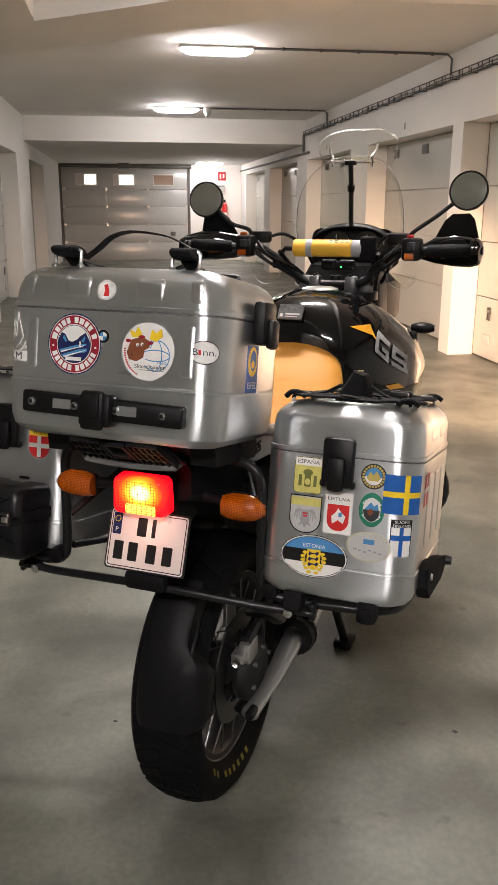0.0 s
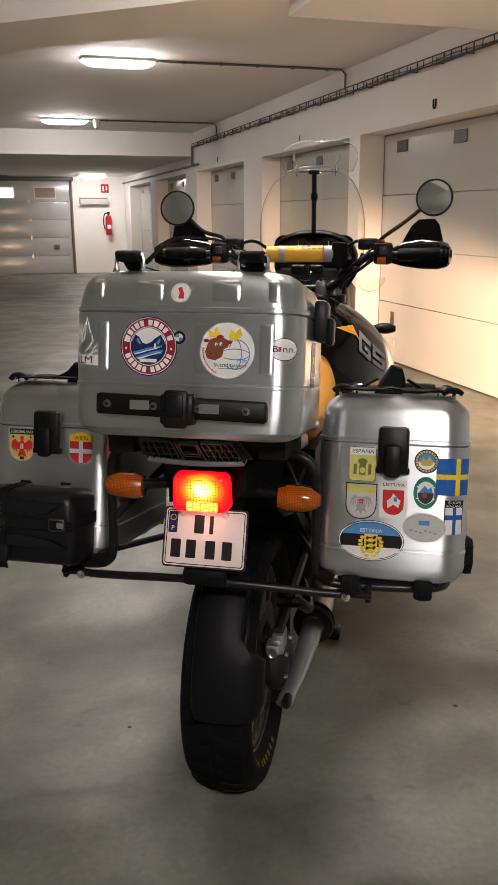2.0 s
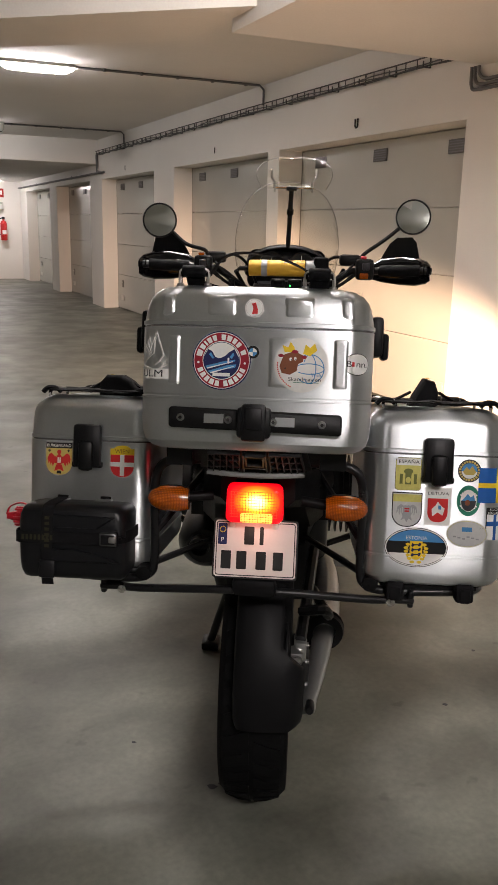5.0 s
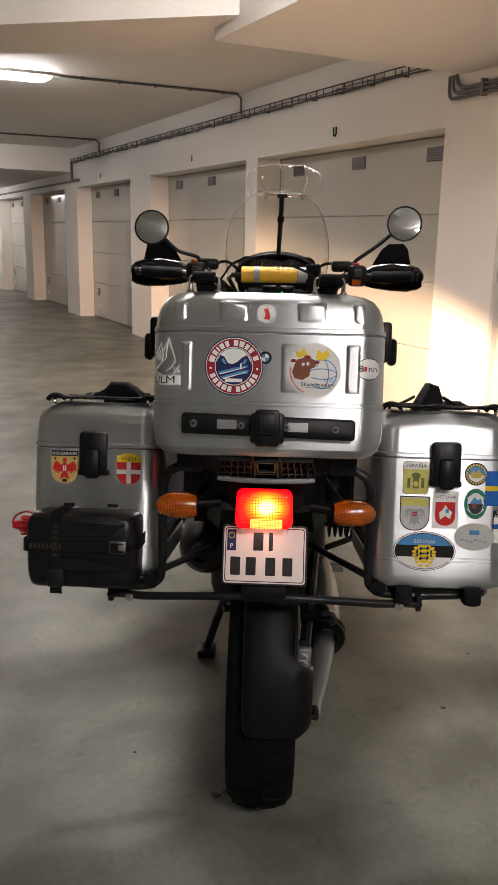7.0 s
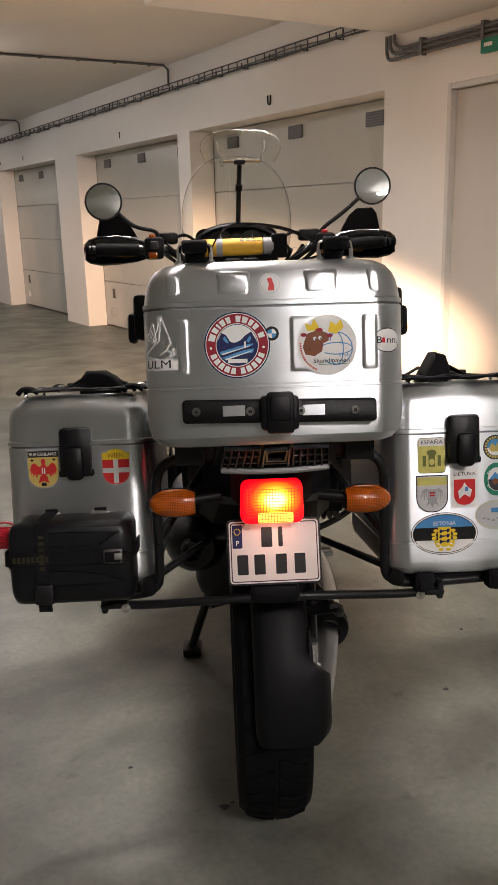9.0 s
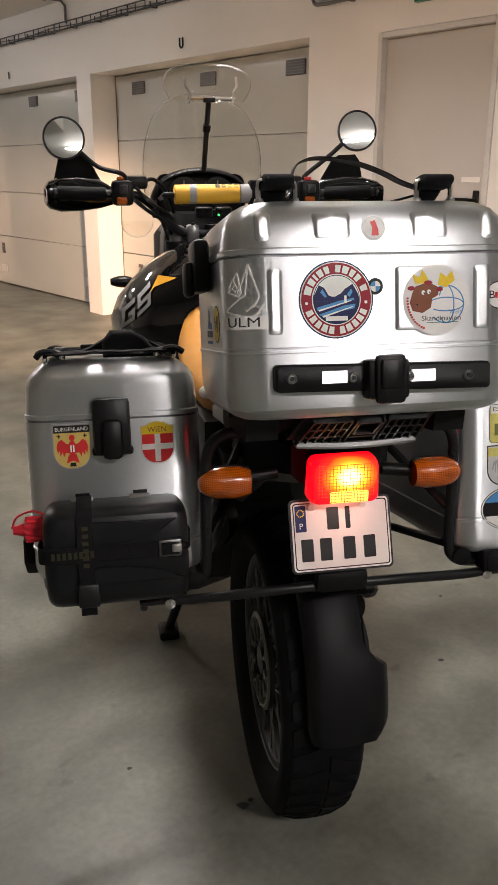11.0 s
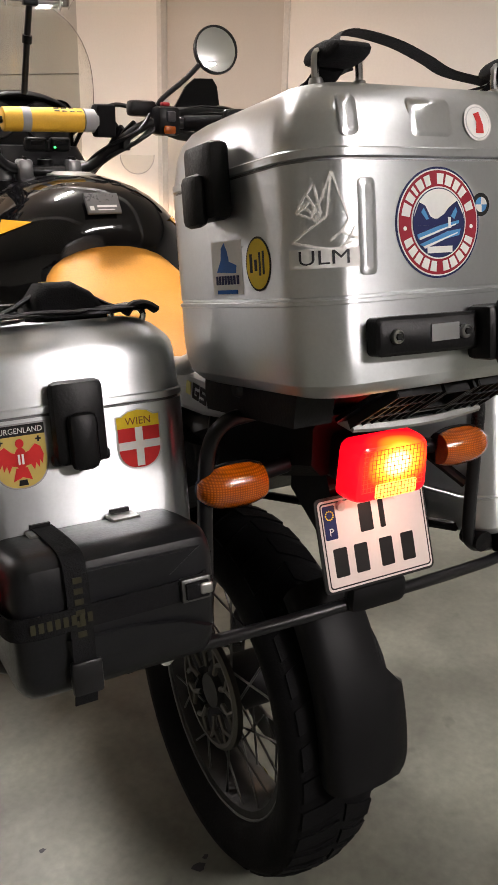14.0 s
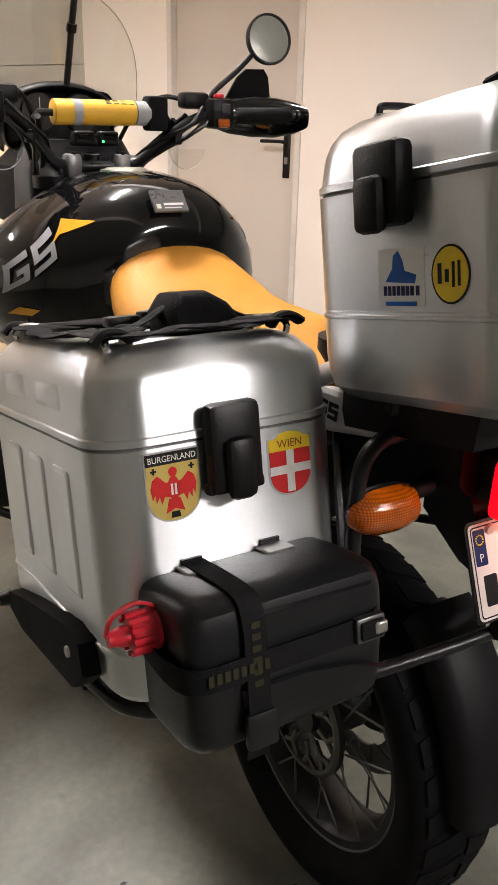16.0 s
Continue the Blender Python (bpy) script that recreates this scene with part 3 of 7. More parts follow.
# fire extinguisher, sign and control box by the gate
ext = thing("fire_extinguisher", GARAGE, (-0.45, Y1 - 0.09, 0.95), "red fire extinguisher hung on the end wall", "fire extinguisher")
bm = lathe(bmesh.new(), [(0.0, 0.95), (0.07, 0.952), (0.08, 0.97), (0.08, 1.36), (0.06, 1.41), (0.025, 1.43), (0.025, 1.46), (0.0, 1.46)], (-0.45, Y1 - 0.09, 0), "z", 20)
part("cylinder", bm, "extinguisher", ext)
part("valve", boxes(((-0.48, Y1 - 0.13, 1.46), (-0.42, Y1 - 0.05, 1.52)), bevel=0.008), "black", ext)
part("hose", tube(bmesh.new(), smooth_line([(-0.47, Y1 - 0.12, 1.5), (-0.56, Y1 - 0.13, 1.45), (-0.585, Y1 - 0.12, 1.25), (-0.55, Y1 - 0.11, 1.08)], 5), 0.014, 8), "black", ext)
part("label", boxes(((-0.50, Y1 - 0.172, 1.1), (-0.40, Y1 - 0.165, 1.2)), bevel=0.002, seg=1), "white", ext)
sign = thing("fire_sign", GARAGE, (-0.5, Y1, 1.98), "small red fire safety sign on the end wall", "sign")
part("panel", boxes(((-0.6, Y1 - 0.008, 1.99), (-0.40, Y1 - 0.002, 2.2)), bevel=0.001, seg=1), "extinguisher", sign)
part("pictogram", boxes(((-0.56, Y1 - 0.0105, 2.03), (-0.52, Y1 - 0.0085, 2.15)), ((-0.48, Y1 - 0.0105, 2.05), (-0.44, Y1 - 0.0085, 2.15))), "white", sign)
cb = thing("control_box", GARAGE, (-0.9, Y1, 1.75), "grey gate control box on the end wall", "control box")
part("case", boxes(((-1.15, Y1 - 0.15, 1.70), (-0.45, Y1 - 0.002, 1.88)), bevel=0.015), "leaf", cb)
part("stripe", boxes(((-1.13, Y1 - 0.153, 1.84), (-0.47, Y1 - 0.1505, 1.855))), "vent", cb)


def ceiling_light(x, y, z, length=0.66, glow="diffuser", label="lit white ceiling light with a long diffuser"):
    ob = thing("ceiling_light", GARAGE, (x, y, z), label, "ceiling light", "ceiling lights")
    h = length / 2
    part("housing", boxes(((x - h, y - 0.075, z - 0.03), (x + h, y + 0.075, z)), bevel=0.008), "fixture", ob)
    bm = bmesh.new()
    rings = []
    for k in range(9):
        a = math.pi * k / 8
        rings.append((math.cos(a) * 0.068, z - 0.03 - 0.052 * math.sin(a) ** 0.8))
    n = 10
    cols = []
    for j in range(n + 1):
        t = -1 + 2 * j / n
        s = (1 - abs(t) ** 6) ** 0.5 if abs(t) < 1 else 0.25
        s = max(s, 0.25)
        cols.append([(x + t * (h - 0.012), y + py * (0.7 + 0.3 * s), z - 0.03 - (z - 0.03 - pz) * s) for py, pz in rings])
    loft(bm, cols, closed=True)
    part("diffuser", bm, glow, ob, "glowing opal diffuser")
    return ob


ceiling_light(-2.20, 6.24, ZC, glow="diffuser_dim")
ceiling_light(-2.25, 11.1, ZC, glow="diffuser_dim")
ceiling_light(-0.95, 19.2, LOW, glow="diffuser_dim")
ceiling_light(-2.40, 1.30, ZC)
ceiling_light(-3.56, -3.25, ZC, 1.12)
for (x, y) in ((-2.2, 6.24), (-2.25, 11.1)):
    ob = thing("conduit", GARAGE, (x, y, ZC), "thin grey electric conduit on the ceiling", "conduit", "conduits")
    pts = [(x + 0.34, y, ZC - 0.012), (-0.35, y - 0.03, ZC - 0.012), (-0.06, y - 0.03, ZC - 0.014), (-0.018, y - 0.03, ZC - 0.05), (-0.018, y - 0.03, 2.56)]
    part("pipe", tube(bmesh.new(), pts, 0.011, 8), "cable", ob)
    for k in range(5):
        cx = x + 0.6 + k * 0.35
        if cx < -0.1:
            part("clip", boxes(((cx - 0.012, y - 0.03, ZC - 0.028), (cx + 0.012, y + 0.005, ZC)), bevel=0.003, seg=1), "cable", ob)
cam_ob = thing("security_camera", GARAGE, (-1.80, 11.1, ZC), "small white dome camera beside the ceiling light", "camera")
part("body", lathe(bmesh.new(), [(0.0, -0.12), (0.03, -0.11), (0.05, -0.08), (0.055, -0.05), (0.05, 0.0), (0, 0)], (-1.80, 11.1, ZC), "z", 16), "fixture", cam_ob)
part("lens", lathe(bmesh.new(), [(0.0, -0.126), (0.02, -0.12), (0.02, -0.112)], (-1.80, 11.1, ZC), "z", 12), "black", cam_ob)

# cable tray along the right-hand wall
tray = thing("cable_tray", GARAGE, (0, 8, 2.53), "grey wire cable tray with sagging cables along the wall", "cable tray")
for z in (2.505, 2.565):
    part("rail", tube(bmesh.new(), [(-0.045, 2.96, z), (-0.045, STEP - 0.02, z)], 0.0055, 6), "tray", tray)
y = 3.1
while y < STEP - 0.1:
    part("bracket", boxes(((-0.065, y - 0.006, 2.497), (-0.001, y + 0.006, 2.503)), ((-0.067, y - 0.005, 2.497), (-0.061, y + 0.005, 2.540)), ((-0.008, y - 0.005, 2.503), (-0.001, y + 0.005, 2.575))), "tray", tray)
    part("rung", tube(bmesh.new(), [(-0.045, y + 0.1, 2.505), (-0.045, y + 0.1, 2.565)], 0.004, 5), "tray", tray)
    part("rung", tube(bmesh.new(), [(-0.045, y + 0.24, 2.505), (-0.045, y + 0.24, 2.565)], 0.004, 5), "tray", tray)
    y += 0.42
for k in range(3):
    pts = []
    y = 2.96
    while y < STEP - 0.03:
        pts.append((-0.018 - 0.008 * k, y, 2.512 + 0.010 * k + 0.008 * math.sin(y * 5.5 + k * 1.9)))
        y += 0.07
    part("cable", tube(bmesh.new(), pts, 0.005, 6), "cable", tray)
part("drop", tube(bmesh.new(), smooth_line([(-0.03, STEP - 0.05, 2.53), (-0.03, STEP - 0.02, 2.48), (-0.03, STEP - 0.02, 2.25), (-0.03, STEP + 0.1, 2.22), (-0.03, Y1 - 0.02, 2.22)], 4), 0.02, 6), "cable", tray)
low = thing("cable_pipes", GARAGE, (0, 2.5, 2.3), "dark grey cable pipes under the soffit", "cable pipes")
for k in range(3):
    o = 0.035 * k
    pts = smooth_line([(-0.03, 3.03 - o, 2.43), (-0.03, 3.02 - o, 2.31 + o), (-0.03, 2.94 - o, 2.285 + o * 0.8), (-0.03, 2.6, 2.285 + o * 0.8), (-0.03, 0.2, 2.285 + o * 0.8), (-0.03, -3.0, 2.285 + o * 0.8)], 4)
    part("pipe", tube(bmesh.new(), pts, 0.011, 8), "cable", low)
for k in range(8):
    yy = 2.7 - k * 0.5
    part("clip", boxes(((-0.05, yy - 0.012, 2.27), (-0.001, yy + 0.012, 2.37)), bevel=0.003, seg=1), "cable", low)
ex = thing("exit_sign", GARAGE, (0, 2.19, 2.17), "green exit sign on the wall over the side door", "sign")
part("case", boxes(((-0.035, 1.99, 2.20), (-0.001, 2.22, 2.285)), bevel=0.004, seg=1), "green", ex)
part("arrow", boxes(((-0.038, 2.13, 2.232), (-0.0355, 2.19, 2.252))), "white", ex)
part("figure", boxes(((-0.038, 2.03, 2.215), (-0.0355, 2.08, 2.27))), "white", ex)

# ================= the motorcycle =================
bike = thing("motorcycle", BIKE, (0, 0.06, 0), "black and ochre touring motorcycle on its centre stand", "motorcycle")
AX, AY, AZ, R = 0.0, 0.06, 0.325, 0.318     # rear axle and tyre radius


def wheel(parent, cy, cz, radius, width, name, rear_wheel=True):
    """Spoked wheel about a level axle."""
    w2 = width / 2
    prof = [(radius - 0.098, -w2 * 0.55), (radius - 0.075, -w2 * 0.86), (radius - 0.05, -w2 * 0.99), (radius - 0.027, -w2 * 0.97), (radius - 0.012, -w2 * 0.78),
            (radius - 0.003, -w2 * 0.45), (radius, 0), (radius - 0.003, w2 * 0.45), (radius - 0.012, w2 * 0.78), (radius - 0.027, w2 * 0.97), (radius - 0.05, w2 * 0.99),
            (radius - 0.075, w2 * 0.86), (radius - 0.098, w2 * 0.55)]
    whl = part(name, lathe(bmesh.new(), prof, (AX, cy, cz), "x", 72), "tyre", parent, "black road tyre on a spoked rim", 60)
    # tread blocks proud of the casing
    bm = bmesh.new()
    n = 36
    for k in range(n):
        for sgn, off in ((-1, 0), (1, 0.5)):
            a = 2 * math.pi * (k + off) / n
            quad = []
            for fr, da in ((0.06, -0.06), (0.06, 0.05), (0.42, 0.10), (0.80, 0.145), (0.80, 0.03), (0.42, -0.02)):
                x = sgn * w2 * fr
                drop = 0.003 * (fr / 0.45) ** 2 if fr <= 0.45 else 0.003 + 0.010 * ((fr - 0.45) / 0.35)
                rr = radius - drop + 0.0035
                quad.append((x, rr, a + da))
            top = [bm.verts.new((x, cy + rr * math.cos(t), cz + rr * math.sin(t))) for x, rr, t in quad]
            low = [bm.verts.new((x, cy + (rr - 0.006) * math.cos(t), cz + (rr - 0.006) * math.sin(t))) for x, rr, t in quad]
            bm.faces.new(top)
            for i in range(6):
                bm.faces.new((low[i], low[(i + 1) % 6], top[(i + 1) % 6], top[i]))
    part("tread", bm, "tyre", whl)["kind"] = "stuff"
    rr = radius - 0.096
    prof = [(rr + 0.004, -w2 * 0.62), (rr + 0.004, -w2 * 0.56), (rr - 0.010, -w2 * 0.5), (rr - 0.022, -w2 * 0.25), (rr - 0.024, 0), (rr - 0.022, w2 * 0.25),
            (rr - 0.010, w2 * 0.5), (rr + 0.004, w2 * 0.56), (rr + 0.004, w2 * 0.62), (rr - 0.012, w2 * 0.60), (rr - 0.03, w2 * 0.3), (rr - 0.033, 0), (rr - 0.03, -w2 * 0.3), (rr - 0.012, -w2 * 0.60)]
    rim = part("rim", lathe(bmesh.new(), prof + prof[:1], (AX, cy, cz), "x", 64), "rim", parent, "grey aluminium rim")
    hub = part("hub", lathe(bmesh.new(), [(0.0, -0.062), (0.03, -0.062), (0.034, -0.05), (0.05, -0.04), (0.05, 0.04), (0.034, 0.05), (0.03, 0.06), (0, 0.06)], (AX, cy, cz), "x", 28), "rim", parent, "cast hub")
    # ribbed carrier ring on the left of the hub
    bm = lathe(bmesh.new(), [(0.098, -0.066), (0.104, -0.062), (0.104, -0.052), (0.092, -0.052), (0.092, -0.066), (0.098, -0.066)], (AX, cy, cz), "x", 40)
    part("carrier_ring", bm, "hub", hub)
    for k in range(10):
        a = 2 * math.pi * k / 10
        p0 = Vector((-0.060, cy + 0.045 * math.cos(a), cz + 0.045 * math.sin(a)))
        mid = Vector((-0.062, cy + 0.072 * math.cos(a + 0.02), cz + 0.072 * math.sin(a + 0.02)))
        for d in (-0.22, 0.22):
            p1 = Vector((-0.060, cy + 0.096 * math.cos(a + d), cz + 0.096 * math.sin(a + d)))
            part("rib", tube(bmesh.new(), [p0, mid, p1], 0.005, 6), "hub", hub)
    for side in (-1, 1):
        lip = [(side * w2 * 0.615, cy + (rr + 0.003) * math.cos(2 * math.pi * k / 56), cz + (rr + 0.003) * math.sin(2 * math.pi * k / 56)) for k in range(56)]
        part("rim_lip", tube(bmesh.new(), lip, 0.0028, 6, closed=True), "spoke", rim)
    for k in range(40):
        side = -1 if k % 2 else 1
        a = 2 * math.pi * k / 40
        lean = 0.42 * (1 if (k // 2) % 2 else -1)
        p0 = Vector((side * 0.045, cy + 0.085 * math.cos(a + lean), cz + 0.085 * math.sin(a + lean)))
        p1 = Vector((side * w2 * 0.53, cy + (rr - 0.012) * math.cos(a), cz + (rr - 0.012) * math.sin(a)))
        part("spoke", tube(bmesh.new(), [p0, p1], 0.0021, 5), "spoke", rim)
    return whl


wheel(bike, AY, AZ, R, 0.158, "rear_tyre")
wheel(bike, AY + 1.509, 0.335, 0.335, 0.12, "front_tyre")

# pale print round the right sidewall, in plain bars
bm = bmesh.new()
for k in range(9):
    if k == 2:
        continue
    a0 = radians(222 + 6.6 * k)
    slab(bm, rect(0.012, 0.013), lambda u, v, h: (0.0725 + v * 0.40 + h, AY + (0.250 + v) * math.cos(a0 + u / 0.25), AZ + (0.250 + v) * math.sin(a0 + u / 0.25)), 0.001)
part("sidewall_print", bm, "faded_yellow", bike, "worn yellow print on the tyre wall")["kind"] = "stuff"

# rear mudguard: an arched shell over the tyre, wider on the right
bm = bmesh.new()
rings = []
N = 22
for k in range(N + 1):
    a = radians(174 - 50 * k / N)
    rad = 0.352 + 0.03 * (k / N)
    lobe = 0.011 if k < 11 else max(-0.038, 0.011 - 0.018 * (k - 10))
    end = (0.86, 0.95, 0.985)[k] if k < 3 else 1
    xs = [(x * end, d) for x, d in ((-0.040, 0.040), (-0.042, 0.022), (-0.036, 0.007), (-0.018, 0.0), (0.016, -0.002), (0.055, 0.0), (0.085 + lobe * 0.6, 0.006), (0.098 + lobe, 0.03), (0.098 + lobe, 0.065))]
    out = [(x, AY + (rad - d) * math.cos(a), AZ + (rad - d) * math.sin(a)) for x, d in xs]
    inn = [(x * 0.965, AY + (rad - d - 0.005) * math.cos(a), AZ + (rad - d - 0.005) * math.sin(a)) for x, d in xs[::-1]]
    rings.append(out + inn)
loft(bm, rings)
guard = part("mudguard", bm, "mudguard", bike, "matt black plastic rear mudguard", 50)
part("mudguard_ridge", tube(bmesh.new(), [(0.070, AY + 0.3525 * math.cos(radians(a)), AZ + 0.3525 * math.sin(radians(a))) for a in range(164, 132, -4)], 0.006, 8, taper=[0.1, 0.35, 0.6, 0.8, 0.95, 1, 0.7, 0.2]), "mudguard", guard, "", 70)

# final drive, swing arm, brake and hoses on the right
bm = lathe(bmesh.new(), [(0.0, 0.125), (0.04, 0.122), (0.066, 0.112), (0.078, 0.098), (0.08, 0.085), (0.07, 0.07), (0.0, 0.07)], (0, AY, AZ), "x", 32)
drive = part("final_drive", bm, "rim", bike, "dark cast final drive housing")
for k in range(6):
    a = radians(60 * k + 20)
    part("bolt", lathe(bmesh.new(), [(0, 0.122), (0.006, 0.122), (0.006, 0.10)], (0, AY + 0.055 * math.cos(a), AZ + 0.055 * math.sin(a)), "x", 8), "steel", drive)
arm = part("drive_arm", tube(bmesh.new(), smooth_line([(0.118, -0.035, 0.258), (0.124, -0.01, 0.264), (0.140, 0.06, 0.292), (0.156, 0.15, 0.338), (0.166, 0.24, 0.375)], 5), 0.027, 16, 0.72, taper=[(0.62, 0.80, 0.86, 0.84, 0.80, 0.76, 0.74, 0.74, 0.76, 0.79, 0.82, 0.86, 0.90, 0.94, 0.98, 1.02, 1.05, 1.07, 1.08, 1.08, 1.08)[k] for k in range(21)]), "cast", bike, "cast aluminium arm of the final drive")
part("bolt", lathe(bmesh.new(), [(0, -0.036), (0.009, -0.036), (0.012, -0.030), (0.012, 0.0)], (0.128, -0.018, 0.268), "y", 10), "tube", arm)
part("drain_plug", lathe(bmesh.new(), [(0, -0.035), (0.010, -0.035), (0.010, -0.01)], (0.095, 0.0, 0.27), "y", 8), "black", drive)
part("swing_arm", tube(bmesh.new(), smooth_line([(0.164, 0.19, 0.366), (0.170, 0.30, 0.385), (0.166, 0.45, 0.41), (0.13, 0.62, 0.44)], 4), 0.036, 18), "cast", bike, "cast aluminium swing arm")
part("swing_boot", lathe(bmesh.new(), [(0.03, 0), (0.050, 0.006), (0.054, 0.018), (0.044, 0.026), (0.054, 0.036), (0.050, 0.050), (0.03, 0.055)], (0.162, 0.165, 0.362), "y", 20), "black", bike, "black ribbed rubber boot")
part("torque_arm", tube(bmesh.new(), [(0.10, 0.0, 0.43), (0.13, 0.3, 0.55)], 0.014, 8), "tube", bike)
cal = part("brake_caliper", boxes(((0.085, -0.01, 0.372), (0.115, 0.05, 0.425)), ((0.075, -0.035, 0.382), (0.108, 0.01, 0.41)), bevel=0.007), "cast", bike, "aluminium brake caliper")
part("bolt", lathe(bmesh.new(), [(0, 0.046), (0.012, 0.046), (0.012, 0.04)], (0.095, -0.09, 0.397), "y", 8), "steel", cal)
part("brake_disc", lathe(bmesh.new(), [(0.138, 0.052), (0.138, 0.057), (0.09, 0.057), (0.09, 0.052), (0.138, 0.052)], (0, AY, AZ), "x", 40), "spoke", bike, "steel brake disc")
part("brake_hose", tube(bmesh.new(), smooth_line([(0.10, 0.03, 0.49), (0.15, -0.02, 0.52), (0.165, 0.06, 0.47), (0.13, 0.2, 0.47)], 6), 0.013, 8), "black", bike)
part("bracket", boxes(((0.055, -0.03, 0.47), (0.065, 0.03, 0.53)), ((0.035, -0.06, 0.49), (0.042, -0.045, 0.535)), bevel=0.002, seg=1), "steel", bike)

# muffler on the left
bm = lathe(bmesh.new(), [(0.0, -0.17), (0.045, -0.17), (0.056, -0.16), (0.072, -0.13), (0.076, 0.0), (0.076, 0.25), (0.05, 0.32), (0, 0.32)], (-0.156, 0.32, 0.598), "y", 28)
mf = part("muffler", bm, "tube", bike, "black muffler")
part("outlet", lathe(bmesh.new(), [(0.026, -0.16), (0.026, -0.20), (0.022, -0.20), (0.022, -0.16)], (-0.165, 0.32, 0.605), "y", 18), "tube", mf)

# rear frame, tail and lamp
def rounded_poly(w, h, r):
    return [(x, y) for x, y, _ in rrect(-w / 2, w / 2, -h / 2, h / 2, r, 0, 5)]


bm = loft(bmesh.new(), [[(x * w, y, z0 + (z1 - z0) * zz) for x, zz in ((-1, 0.2), (-0.8, 0), (0.8, 0), (1, 0.2), (1, 0.8), (0.85, 1), (-0.85, 1), (-1, 0.8))]
                        for y, w, z0, z1 in ((-0.235, 0.075, 0.845, 0.925), (-0.15, 0.12, 0.82, 0.93), (0.0, 0.14, 0.72, 0.86), (0.2, 0.14, 0.66, 0.85), (0.45, 0.13, 0.50, 0.84))])
part("tail_frame", bm, "black", bike, "black tail section", 30)
bm = loft(bmesh.new(), [[(x * w, y, z) for x, z in ((-1, z0), (1, z0), (1, z1), (-1, z1))] for y, w, z0, z1 in ((-0.246, 0.045, 0.745, 0.80), (-0.22, 0.045, 0.75, 0.85), (-0.16, 0.055, 0.80, 0.86))])
part("plate_bracket", bm, "black", bike, "black bracket behind the number plate", 30)
rings = []
for y, k in ((-0.268, 1.0), (-0.282, 1.0), (-0.292, 0.985), (-0.299, 0.955), (-0.303, 0.91), (-0.305, 0.84)):
    ring = []
    for x, z, _ in rrect(-0.056, 0.056, -0.041, 0.034, 0.013, 0, 5):
        ring.append(((x * (1 - 0.8 * z)) * k - 0.003, y, 0.871 + z * k))
    rings.append(ring)
bm = loft(bmesh.new(), rings)
for v in bm.verts:
    v.co -= Vector((0, -0.25, 0.865))
me = bpy.data.meshes.new("tail_lamp")
bmesh.ops.recalc_face_normals(bm, faces=bm.faces)
bm.to_mesh(me)
bm.free()
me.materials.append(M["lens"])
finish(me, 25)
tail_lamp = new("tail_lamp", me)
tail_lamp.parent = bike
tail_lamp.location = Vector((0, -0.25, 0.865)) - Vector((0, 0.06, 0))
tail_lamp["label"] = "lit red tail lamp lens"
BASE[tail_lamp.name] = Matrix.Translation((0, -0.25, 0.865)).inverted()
bm = bmesh.new()
for k in range(17):
    x = -0.047 + 0.0055 * k
    box(bm, (x - 0.00035, -0.3054, 0.846), (x + 0.00035, -0.3045, 0.898))
for k in range(10):
    z = 0.846 + 0.0057 * k
    box(bm, (-0.049, -0.3053, z - 0.00035), (0.043, -0.3045, z + 0.00035))
part("lens_ribs", bm, "lens_rib", tail_lamp, "moulded grid of the red lens")["kind"] = "stuff"
part("lens_window", slab(bmesh.new(), rounded_poly(0.062, 0.019, 0.003), lambda u, v, h: (0.002 + u, -0.3052 - h, 0.8445 + v), 0.0005), "lens_clear", tail_lamp, "pale window at the foot of the lens")
bm = bmesh.new()
for k in range(12):
    box(bm, (-0.0265 + 0.0052 * k - 0.0003, -0.3061, 0.8355), (-0.0265 + 0.0052 * k + 0.0003, -0.3054, 0.8535))
for k in range(4):
    box(bm, (-0.028, -0.3060, 0.8370 + 0.0050 * k - 0.0003), (0.032, -0.3054, 0.8370 + 0.0050 * k + 0.0003))
part("window_ribs", bm, "lens_rib", tail_lamp, "moulded grid of the pale window")["kind"] = "stuff"
part("lamp_shell", boxes(((-0.048, -0.270, 0.838), (0.046, -0.18, 0.902)), bevel=0.01), "black", bike)

# number plate, tilted, with plain bars for its characters
PT = pose(0, -0.3, 0.717, -21, 0, 0)


def plate_at(u, v, h):
    return PT @ Vector((u, -h, v))


def rounded(w, h, r, cx=0.0, cy=0.0, n=5):
    return [(x, y) for x, y, _ in rrect(cx - w / 2, cx + w / 2, cy - h / 2, cy + h / 2, r, 0, n)]


bm = slab(bmesh.new(), rounded(0.170, 0.119, 0.008, 0, 0.0565), lambda u, v, h: plate_at(u, v, h - 0.004), 0.003)
number_plate = part("number_plate", bm, "ink", bike, "white number plate in a black holder")
part("plate_face", slab(bmesh.new(), rounded(0.163, 0.112, 0.006, 0, 0.0565), plate_at, 0.0005), "plate", number_plate, "white reflective plate face")
bm = bmesh.new()
o, i_ = rounded(0.158, 0.107, 0.005, 0, 0.0565), rounded(0.1545, 0.1035, 0.004, 0, 0.0565)
n = len(o)
va = [bm.verts.new(plate_at(u, v, 0.0009)) for u, v in o]
vb = [bm.verts.new(plate_at(u, v, 0.0009)) for u, v in i_]
for k in range(n):
    bm.faces.new((va[k], va[(k + 1) % n], vb[(k + 1) % n], vb[k]))
part("plate_border", bm, "ink", number_plate)
part("plate_strip", slab(bmesh.new(), rounded(0.018, 0.042, 0.002, -0.0665, 0.085), plate_at, 0.001), "navy", number_plate, "blue country strip")
bm = bmesh.new()
